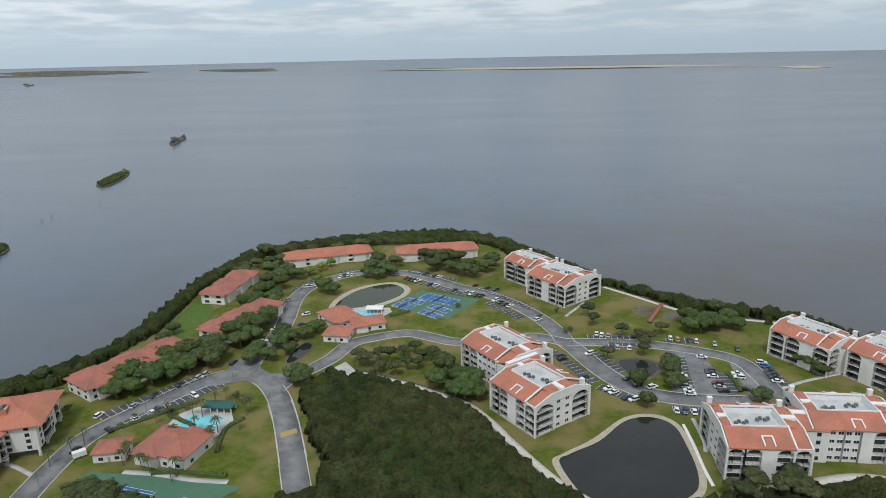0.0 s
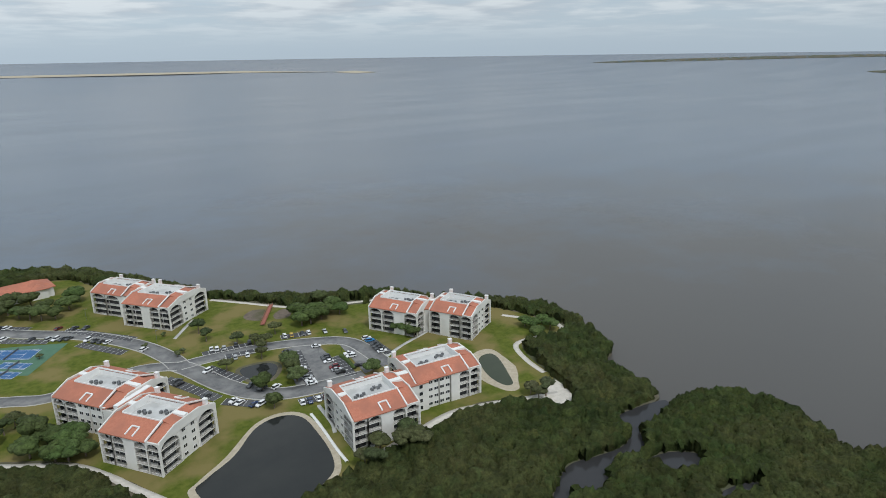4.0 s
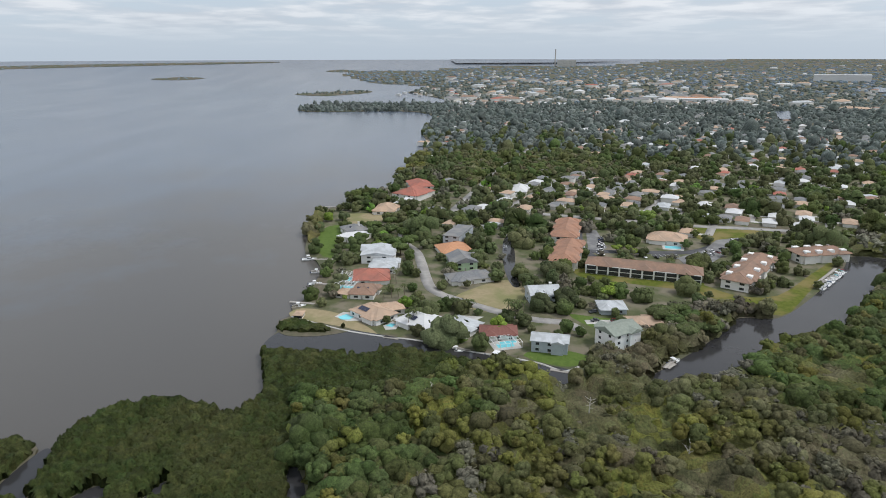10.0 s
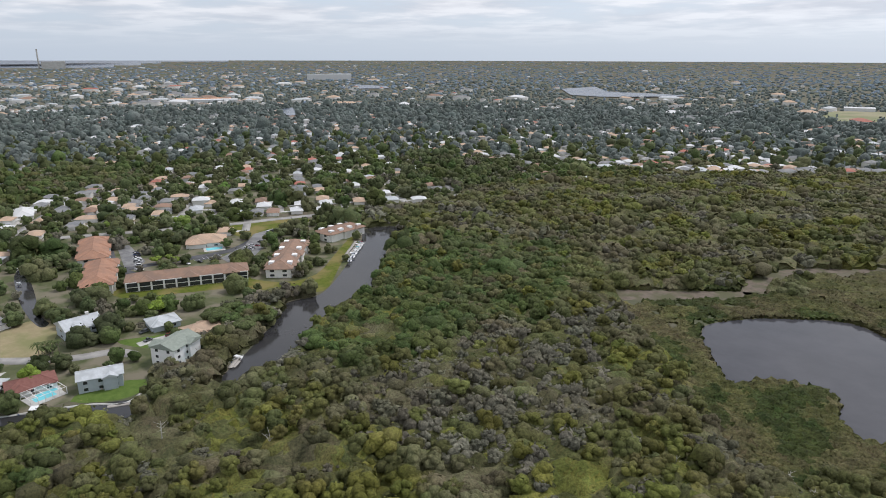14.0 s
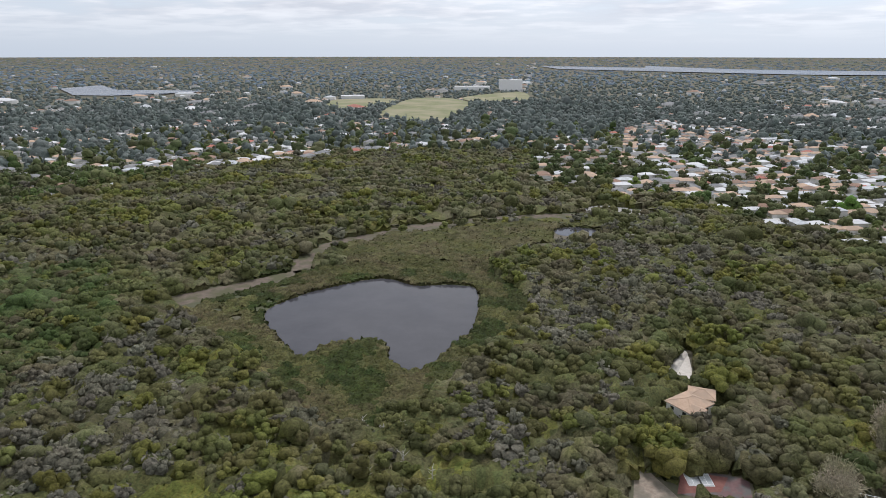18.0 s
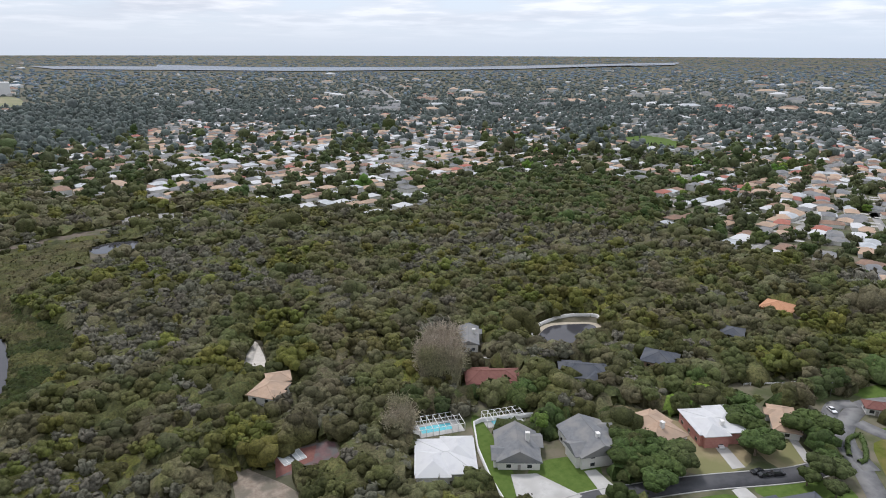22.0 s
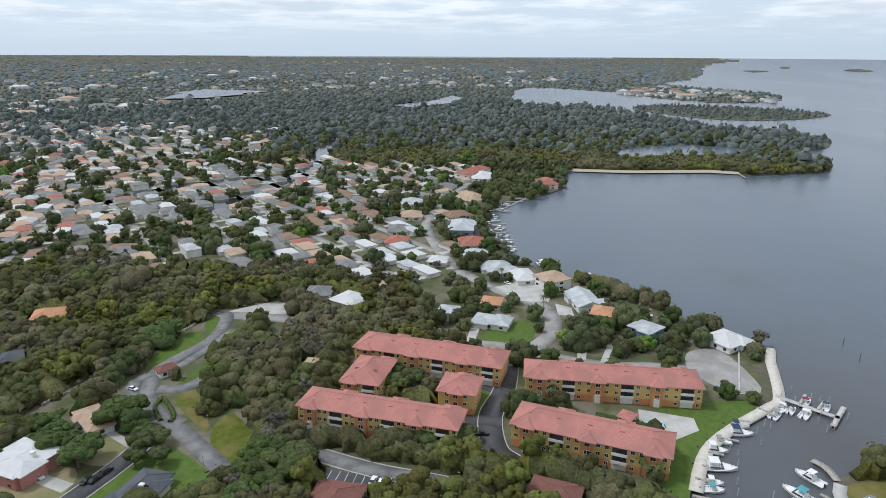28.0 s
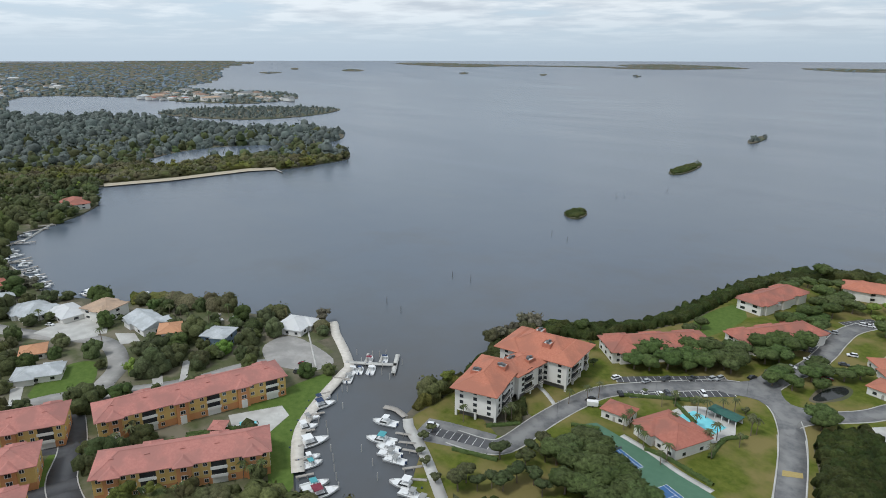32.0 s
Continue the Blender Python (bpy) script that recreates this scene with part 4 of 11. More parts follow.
# east streets
road([(525.0, 26.8), (473.1, 25.9), (438.2, 13.9), (379.7, 6.3), (360.6, 0.8), (348.5, -10.4), (330.6, -31.0), (318.3, -49.9), (313.5, -65.7), (304.4, -72.1)], 7.0, M_ROAD, 0.12, None, "pale residential street")
road([(529.3, -3.4), (583.4, -18.3), (694.1, -50.0), (805.8, -83.5), (1089, -180.1)], 8.0, M_ROAD, 0.12, None, "pale residential street")
road([(558.6, -81.9), (513.8, -198.8), (499.5, -257.1), (461.0, -392.5), (479.7, -437.0)], 9.0, M_ROAD, 0.13, None, "pale through road beside the creek")
road([(497.1, -110.7), (464.7, -104.8), (445.7, -104.0), (419.1, -108.4)], 8.0, M_DARKASPH, 0.125, None, "dark asphalt apartment drive")
road([(441.6, -102.9), (439.2, -134.5), (436.7, -168.1), (442.6, -188.8), (464.8, -218.4), (476.2, -255.9)], 8.0, M_DARKASPH, 0.12, None, "dark asphalt apartment drive")
lawn([(373.4, -158.5), (352.1, -172.6), (351.2, -196.8), (388.4, -236.7), (435.7, -287.2), (421.6, -275.3), (354.0, -215.8), (321.2, -183.8), (337.7, -165.4), (357.8, -151.7)], M_LAWN)
lawn([(404.5, -93.4), (388.1, -133.0), (378.8, -160.9), (360.8, -153.0), (377.5, -107.2), (388.0, -89.1)], M_LAWN)
lawn([(346.2, -7.5), (364.9, -19.8), (381.3, -42.2), (369.3, -54.0), (348.1, -48.6), (327.6, -39.5), (333.0, -19.2)], M_DRY)
lawn([(324.2, 78.7), (335.9, 74.9), (326.6, 50.8), (299.4, 29.3), (309.7, 48.2)], M_DRY)
lawn([(489.2, 87.2), (537.5, 78.4), (558.3, 81.4), (557.4, 41.0), (527.8, 48.2), (518.1, 75.5)], M_DRY)
lawn([(442.1, 84.3), (506.3, 92.5), (518.1, 75.5), (474.0, 75.7), (430.3, 68.8)], M_GREENLAWN)
lawn([(295.9, 6.7), (307.5, -1.4), (295.9, -15.2), (288.4, -8.3)], M_GREENLAWN)
lawn([(275.2, -39.6), (282.9, -53.1), (274.2, -69.8), (266.7, -66.0), (264.0, -55.0)], M_GREENLAWN)
lawn([(325.0, -70.5), (320.1, -86.0), (315.8, -103.7), (302.5, -89.8), (308.6, -78.2)], M_GREENLAWN)
lawn([(505.2, -205.7), (504.5, -248.5), (480.2, -269.3), (468.4, -230.5), (465.7, -198.9)], M_LAWN)
M_GOLF = mat("golf_grass", (0.150, 0.165, 0.075), (0.215, 0.215, 0.105), 0.05, c=(0.27, 0.245, 0.15), big=0.012)
for p in ([(627, -1865), (466, -1930), (420, -1700), (500, -1500), (560, -1600)], [(410, -1940), (304, -1980), (209, -1747), (207, -1361), (236, -1270), (347, -1350), (400, -1560)], [(270, -2040), (114, -2339), (71, -1967), (180, -1800)]):
    lawn(p, M_GOLF, 2.0, "distant golf fairway between trees")
lawn([(-787.7, -769.5), (-850.5, -769.6), (-819.4, -668.5), (-762.8, -654.7), (-746.4, -710.3)], M_GREENLAWN, 0.5, "distant school field")
for p in ([(315.0, -2.8), (324.1, -13.0), (322.0, -24.6), (309.2, -12.7)], [(316.6, -77.2), (316.7, -96.0), (312.4, -94.9), (311.2, -77.4)]):
    sheet("driveway", p, 0.15, M_CONC, 0.1, keep=True, label="pale concrete driveway", category="driveway")
# far main roads
road([(-1159, -2684), (-1043, -2250), (-840.5, -1711), (-797.0, -1500)], 14, M_ROAD, 1.0, None, "distant straight road")
road([(-22.0, -640.0), (-60.2, -624.2), (-117.0, -601.9)], 9, M_ROAD, 0.13, None, "road at the edge of the reserve")

# ---- buildings ----
def put(ob, cx, cy, ang, z=0.0):
    ob.matrix_basis = pose(cx, cy, z, 0, 0, ang)
    return ob


def keep_rect(cx, cy, ang, L, W, m=1.5):
    c, s = math.cos(radians(ang)), math.sin(radians(ang))
    h, k = L / 2 + m, W / 2 + m
    KEEP.append(np.array([(cx + x * c - y * s, cy + x * s + y * c) for x, y in ((-h, -k), (h, -k), (h, k), (-h, k))]))


def roof_bm(L, W, z, rise, hip=True, over=0.7, t=0.25, ridge=None):
    """A hip or gable roof over a rectangle, with eaves of some thickness; the ridge runs along the longer side."""
    bm = bmesh.new()
    swap = W > L
    a, b = (W, L) if swap else (L, W)
    a, b = a / 2 + over, b / 2 + over
    k = (a - b * 0.95 if hip else a) if ridge is None else ridge
    k = max(k, 0.05)
    base = [(-a, -b), (a, -b), (a, b), (-a, b)]
    lo = [bm.verts.new((x, y, z - t)) for x, y in base]
    hi = [bm.verts.new((x, y, z)) for x, y in base]
    r0, r1 = bm.verts.new((-k, 0, z + rise)), bm.verts.new((k, 0, z + rise))
    bm.faces.new(lo[::-1])
    for i in range(4):
        bm.faces.new((lo[i], lo[(i + 1) % 4], hi[(i + 1) % 4], hi[i]))
    bm.faces.new((hi[0], hi[1], r1, r0))
    bm.faces.new((hi[2], hi[3], r0, r1))
    bm.faces.new((hi[1], hi[2], r1))
    bm.faces.new((hi[3], hi[0], r0))
    if swap:
        bmesh.ops.rotate(bm, verts=bm.verts[:], matrix=Matrix.Rotation(math.pi / 2, 3, "Z"))
    return bm


def ridge_bm(L, W, z, rise, over=0.7, hip=True):
    """Raised ridge and hip caps."""
    bm = bmesh.new()
    swap = W > L
    a, b = (W, L) if swap else (L, W)
    a, b = a / 2 + over, b / 2 + over
    k = max(a - b * 0.95 if hip else a, 0.05)
    segs = [((-k, 0, z + rise), (k, 0, z + rise))]
    if hip:
        for sx in (-1, 1):
            for sy in (-1, 1):
                segs.append(((sx * a, sy * b, z), (sx * k, 0, z + rise)))
    for p, q in segs:
        p, q = Vector(p), Vector(q)
        d = (q - p).normalized()
        s = d.cross(Vector((0, 0, 1))).normalized() * 0.16
        u = Vector((0, 0, 0.14))
        vs = [bm.verts.new(v) for v in (p - s, p + s, p + u, q - s, q + s, q + u)]
        for f in ((0, 1, 2), (3, 5, 4), (0, 2, 5, 3), (1, 4, 5, 2), (0, 3, 4, 1)):
            bm.faces.new([vs[i] for i in f])
    if swap:
        bmesh.ops.rotate(bm, verts=bm.verts[:], matrix=Matrix.Rotation(math.pi / 2, 3, "Z"))
    return bm


WIN_CACHE = {}


def window(parent, x, y, z, w, h, face, frame_mat=None, split=True):
    """A window unit on a wall that faces -y, +y, -x or +x: a frame with a pane set into it."""
    key = (round(w, 1), round(h, 1), (frame_mat or M_WHITE).name, split)
    if key not in WIN_CACHE:
        fr = bmesh.new()
        if split:
            for b in ((-w / 2, -0.10, 0, -w / 2 + 0.1, 0.06, h), (w / 2 - 0.1, -0.10, 0, w / 2, 0.06, h), (-w / 2 + 0.1, -0.10, 0, w / 2 - 0.1, 0.06, 0.1), (-w / 2 + 0.1, -0.10, h - 0.1, w / 2 - 0.1, 0.06, h), (-0.04, -0.09, 0.1, 0.04, 0.05, h - 0.1)):
                box(fr, *b)
        else:
            box(fr, -w / 2, -0.10, 0, w / 2, 0.06, h)
            fr.faces.ensure_lookup_table()
            front = min(fr.faces, key=lambda f: f.calc_center_median().y)
            bmesh.ops.inset_region(fr, faces=[front], thickness=0.11, depth=-0.06)
            front.material_index = 1
        f0 = bpy.data.meshes.new("window_frame")
        fr.to_mesh(f0)
        fr.free()
        f0.materials.append(frame_mat or M_WHITE)
        f0.materials.append(M_GLASS)
        pb = boxes((-w / 2 + 0.05, -0.05, 0.05, w / 2 - 0.05, 0.03, h - 0.05))
        p0 = bpy.data.meshes.new("pane")
        pb.to_mesh(p0)
        pb.free()
        p0.materials.append(M_GLASS)
        WIN_CACHE[key] = (f0, p0)
    f0, p0 = WIN_CACHE[key]
    o = new("window", f0)
    o.parent = parent
    o.matrix_basis = pose(x, y, z, 0, 0, {"-y": 0, "+x": 90, "+y": 180, "-x": 270}[face])
    if split:
        g = new("pane", p0)
        g.parent = o
    return o


def wall_windows(parent, L, W, z, n_long, n_short, w=1.6, h=1.3, fm=None):
    d = parent.matrix_basis.translation.length
    split = d < 195
    if d > 330:
        n_long, n_short, w = min(n_long, 2), (1 if d < 420 else 0), w * 1.5
    for i in range(n_long):
        x = -L / 2 + L * (i + 0.5) / n_long
        window(parent, x, -W / 2, z, w, h, "-y", fm, split)
        window(parent, x, W / 2, z, w, h, "+y", fm, split)
    for i in range(n_short):
        y = -W / 2 + W * (i + 0.5) / n_short
        window(parent, L / 2, y, z, w, h, "+x", fm, split)
        window(parent, -L / 2, y, z, w, h, "-x", fm, split)


def house(cx, cy, ang, L, W, h=3.0, roof=None, wall=None, hip=True, rise=None, label="", storeys=1, chimney=False, solar=False, group="houses in the gardens", porch=False):
    roof, wall = roof or M_BROWNROOF, wall or M_CREAM
    keep_rect(cx, cy, ang, L, W)
    ob = put(empty("house"), cx, cy, ang)
    if label and len(label.split()) < 4:
        label += " among garden trees"
    rise = rise if rise is not None else 0.21 * min(L, W)
    part("wall", boxes((-L / 2, -W / 2, -0.2, L / 2, W / 2, h)), wall, ob)
    if rise > 0.4:
        rf_ = part("roof", roof_bm(L, W, h + 0.1, rise, hip), roof, ob)
        if storeys:
            part("ridge_cap", ridge_bm(L, W, h + 0.1, rise, hip=hip), roof, rf_)
        if not hip:
            bm = bmesh.new()
            a, b = (W / 2, L / 2) if W > L else (L / 2, W / 2)
            for sx in (-1, 1):
                vs = [bm.verts.new(p) for p in ((sx * a, -b, h), (sx * a, b, h), (sx * a, 0, h + rise * 0.92))]
                bm.faces.new(vs if sx > 0 else vs[::-1])
            if W > L:
                bmesh.ops.rotate(bm, verts=bm.verts[:], matrix=Matrix.Rotation(math.pi / 2, 3, "Z"))
            part("gable", bm, wall, ob)
    else:
        part("roof", boxes((-L / 2 - 0.4, -W / 2 - 0.4, h, L / 2 + 0.4, W / 2 + 0.4, h + 0.35)), roof, ob)
    if storeys and rise > 0.4 and max(L, W) > 12.5:
        # a cross wing towards one side
        a, b = (L, W) if L >= W else (W, L)
        wl_, off = b * 0.55, (a * 0.22) * (1 if (cx * 7 + cy * 3) % 2 < 1 else -1)
        for sg in (-1, 1):
            if sg > 0 and a < 17:
                continue
            turn = pose(0, 0, 0, 0, 0, 0 if L >= W else 90)
            wng = part("wing", boxes((off * sg - wl_ / 2, sg * (b / 2 - 0.5) - 1.9, -0.2, off * sg + wl_ / 2, sg * (b / 2 - 0.5) + 1.9, h - 0.05)), wall, ob)
            wng.matrix_basis = turn
            rb = part("wing_roof", roof_bm(wl_, b * 0.5 + 4.2, h + 0.06, 0.24 * wl_, hip, 0.6), roof, ob)
            rb.matrix_basis = turn @ pose(off * sg, sg * (b / 2 - 0.5 - b * 0.25), 0)
    for s in range(storeys):
        wall_windows(ob, L, W, 0.9 + s * 2.9, max(2, int(L / 5)), max(1, int(W / 6)))
    if storeys:
        part("door", boxes((-0.5, -W / 2 - 0.06, 0, 0.5, -W / 2 + 0.05, 2.05)), M_WOOD, ob, "plain front door")
    if chimney:
        part("chimney", boxes((L * 0.2, -0.6, h, L * 0.2 + 1.4, 0.6, h + rise + 1.3), (L * 0.2 - 0.1, -0.7, h + rise + 1.3, L * 0.2 + 1.5, 0.7, h + rise + 1.5)), M_CREAM, ob, "stucco chimney")
    if solar:
        b = min(L, W) / 2 + 0.7
        for k in range(3):
            bm = boxes((-L * 0.3 + k * 2.4, -1.5, 0, -L * 0.3 + k * 2.4 + 2.2, 1.5, 0.08))
            p = part("solar_panel", bm, M_PANEL, ob, "dark blue solar panel")
            p.matrix_basis = pose(0, -b / 2, h + 0.3 + rise / 2, math.degrees(math.atan2(rise, b)), 0, 0)
    tagged(ob, label or "single-storey house with a hipped roof among garden trees", "house", group)
    return ob


M_PANEL = mat("solar_panel_glass", (0.02, 0.025, 0.05), (0.03, 0.035, 0.06), 1.0, rough=0.2, spec=0.6)
M_GREYROOF = mat("grey_shingles", (0.15, 0.155, 0.16), (0.20, 0.205, 0.21), 0.8, c=(0.23, 0.225, 0.215), big=0.15)
M_SLATE = mat("slate_blue_shingles", (0.062, 0.070, 0.085), (0.088, 0.096, 0.112), 0.8, c=(0.10, 0.105, 0.115), big=0.15)
M_WHITEROOF = mat("white_roof_coating", (0.53, 0.53, 0.53), (0.61, 0.61, 0.61), 0.4, c=(0.58, 0.58, 0.57), big=0.2)
M_METALROOF = mat("pale_metal_roof", (0.42, 0.44, 0.45), (0.52, 0.54, 0.55), 0.5, rough=0.45, c=(0.38, 0.395, 0.4), big=0.2)
M_TANROOF = mat("tan_tiles", (0.42, 0.29, 0.20), (0.50, 0.36, 0.26), 0.8, c=(0.38, 0.28, 0.205), big=0.15)
M_ORANGEROOF = mat("orange_tiles", (0.46, 0.23, 0.125), (0.53, 0.28, 0.16), 0.8)
M_MAROON = mat("maroon_shingles", (0.17, 0.07, 0.058), (0.22, 0.10, 0.08), 0.8)
M_BLUEWALL = mat("blue_siding", (0.18, 0.25, 0.34), (0.22, 0.29, 0.38), 0.5)
M_GREENWALL = mat("pale_green_siding", (0.40, 0.52, 0.33), (0.45, 0.57, 0.38), 0.5)
M_GREYWALL = mat("grey_siding", (0.38, 0.42, 0.45), (0.44, 0.48, 0.51), 0.5)
M_PINKWALL = mat("pink_brick", (0.45, 0.20, 0.17), (0.52, 0.26, 0.22), 1.0)


# white four-storey apartment wing with arched balconies and a sunken roof deck
def arch_bay(w, zs, H, depth):
    """The white front of one bay: a round arch over its open top storey."""
    bm = bmesh.new()
    r = w / 2 - 0.35
    zc = H - 0.55 - r * 0.62
    n = 10
    arc = [(r * math.cos(math.pi - math.pi * i / n), zc + r * 0.62 * math.sin(math.pi * i / n)) for i in range(n + 1)]
    for y0, y1 in ((0.0, 0.4),):
        for (xa, za), (xb, zb) in zip(arc[:-1], arc[1:]):
            v = [bm.verts.new(p) for p in ((xa, y0, za), (xb, y0, zb), (xb, y0, H), (xa, y0, H), (xa, y1, za), (xb, y1, zb), (xb, y1, H), (xa, y1, H))]
            for f in ((0, 1, 2, 3), (7, 6, 5, 4), (4, 5, 1, 0)):
                bm.faces.new([v[i] for i in f])
    box(bm, -w / 2 + 0.05, 0.0, zc - 0.4, -r, 0.4, H)
    box(bm, r, 0.0, zc - 0.4, w / 2 - 0.05, 0.4, H)
    bmesh.ops.remove_doubles(bm, verts=bm.verts[:], dist=0.002)
    return bm


CONDO = {}


def shared(key, make, material):
    if key not in CONDO:
        bm = make()
        me = bpy.data.meshes.new(key[0])
        bm.to_mesh(me)
        bm.free()
        me.materials.append(material)
        CONDO[key] = me
    return CONDO[key]


def sub(name, key, make, material, parent, m):
    o = new(name, shared((name, *key), make, material))
    o.parent = parent
    o.matrix_basis = m
    return o


def railing_bm(w):
    bm = boxes((-w / 2, 0, 1.0, w / 2, 0.06, 1.08), (-w / 2, 0, 0.08, w / 2, 0.06, 0.16))
    k = max(3, int(w / 0.35))
    for i in range(k + 1):
        x = -w / 2 + w * i / k
        box(bm, x - 0.025, 0.01, 0.1, x + 0.025, 0.05, 1.0)
    return bm


def facade(ob, x0, x1, y, face, H, plan, st=4, sash=None):
    """Bays along one side. plan: a letter a bay, A an arched balcony bay, P a plain panel, W plain windows."""
    ang = {"-y": 0, "+x": 90, "+y": 180, "-x": 270}[face]
    base = pose(0, 0, 0, 0, 0, ang)
    fl = H / st
    wts = {"A": 1.0, "P": 0.75, "W": 1.0}
    tot = sum(wts[c] for c in plan)
    x = x0
    for c in plan:
        w = (x1 - x0) * wts[c] / tot
        xc = x + w / 2
        if c == "A":
            sub("arch", (round(w, 1), round(H, 1)), lambda: arch_bay(w, fl, H, 2), M_CREAM, ob, base @ pose(xc, y, 0))
            for sx in (x, x + w):
                sub("pier", (round(H, 1),), lambda: boxes((-0.3, -0.05, -0.2, 0.3, 0.55, H)), M_CREAM, ob, base @ pose(sx, y, 0))
            for s in range(st):
                sub("balcony_slab", (round(w, 1),), lambda: boxes((-w / 2, 0.05, -0.12, w / 2, 2.3, 0.10)), M_CREAM, ob, base @ pose(xc, y, s * fl))
                sub("railing", (round(w, 1),), lambda: railing_bm(w - 0.6), M_RAIL, ob, base @ pose(xc, y + 0.15, s * fl + 0.1))
                sub("balcony_glazing", (round(w, 1), round(fl, 1)), lambda: boxes((-w / 2 + 0.35, 2.1, 0.12, w / 2 - 0.35, 2.28, fl - 0.3)), M_GLASS, ob, base @ pose(xc, y, s * fl))
        elif c == "P":
            sub("panel", (round(w, 1), round(H, 1)), lambda: boxes((-w / 2 + 0.3, 0, -0.2, w / 2 - 0.3, 2.3, H)), M_CREAM, ob, base @ pose(xc, y, 0))
        else:
            sub("panel", (round(w, 1), round(H, 1), 2), lambda: boxes((-w / 2 + 0.3, 0.3, -0.2, w / 2 - 0.3, 2.3, H)), M_CREAM, ob, base @ pose(xc, y, 0))
            for s in range(st):
                p = base @ pose(xc, y + 0.3, 0)
                for dx in (-w / 4, w / 4):
                    o = window(ob, 0, 0, 0, min(1.9, w / 2 - 0.5), 1.35, "-y")
                    o.matrix_basis = base @ pose(xc + dx, y + 0.3, s * fl + 1.0)
        x += w


def slope(bm, x0, x1, y0, z0, y1, z1, t=0.3):
    """A roof plane that rises from y0 to y1."""
    vs = [bm.verts.new(p) for p in ((x0, y0, z0), (x1, y0, z0), (x1, y1, z1), (x0, y1, z1), (x0, y0, z0 - t), (x1, y0, z0 - t), (x1, y1, z1 - t), (x0, y1, z1 - t))]
    for f in ((0, 1, 2, 3), (7, 6, 5, 4), (4, 5, 1, 0), (5, 6, 2, 1), (6, 7, 3, 2), (7, 4, 0, 3)):
        bm.faces.new([vs[i] for i in f])


def gable_prism(bm, x0, x1, W, z0, d, z1):
    """The end wall under the slopes: rises from both eaves to the flat top."""
    pr = [(-W / 2, z0 - 0.4), (W / 2, z0 - 0.4), (W / 2, z0 + 0.25), (W / 2 - d, z1 + 0.3), (-W / 2 + d, z1 + 0.3), (-W / 2, z0 + 0.25)]
    a = [bm.verts.new((x0, y, z)) for y, z in pr]
    b = [bm.verts.new((x1, y, z)) for y, z in pr]
    bm.faces.new(a[::-1])
    bm.faces.new(b)
    for i in range(len(pr)):
        j = (i + 1) % len(pr)
        bm.faces.new((a[i], a[j], b[j], b[i]))


def coping(bm, pts, w=0.4, h=0.35):
    for p, q in zip(pts[:-1], pts[1:]):
        p, q = Vector(p), Vector(q)
        d = (q - p)
        s = Vector((-d.y, d.x, 0))
        s = s.normalized() * w / 2 if s.length > 1e-6 else Vector((w / 2, 0, 0))
        u = Vector((0, 0, h))
        vs = [bm.verts.new(v) for v in (p - s, p + s, q + s, q - s, p - s + u, p + s + u, q + s + u, q - s + u)]
        for f in ((0, 3, 2, 1), (4, 5, 6, 7), (0, 1, 5, 4), (1, 2, 6, 5), (2, 3, 7, 6), (3, 0, 4, 7)):
            bm.faces.new([vs[i] for i in f])


def ac_unit(parent, x, y, z):
    o = sub("air_conditioner", ("u",), lambda: boxes((-0.5, -0.5, 0.15, 0.5, 0.5, 1.0), (-0.45, -0.45, 0, -0.35, 0.45, 0.15), (0.35, -0.45, 0, 0.45, 0.45, 0.15), (-0.3, -0.3, 1.0, 0.3, 0.3, 1.06)), M_METAL, parent, pose(x, y, z))
    return o


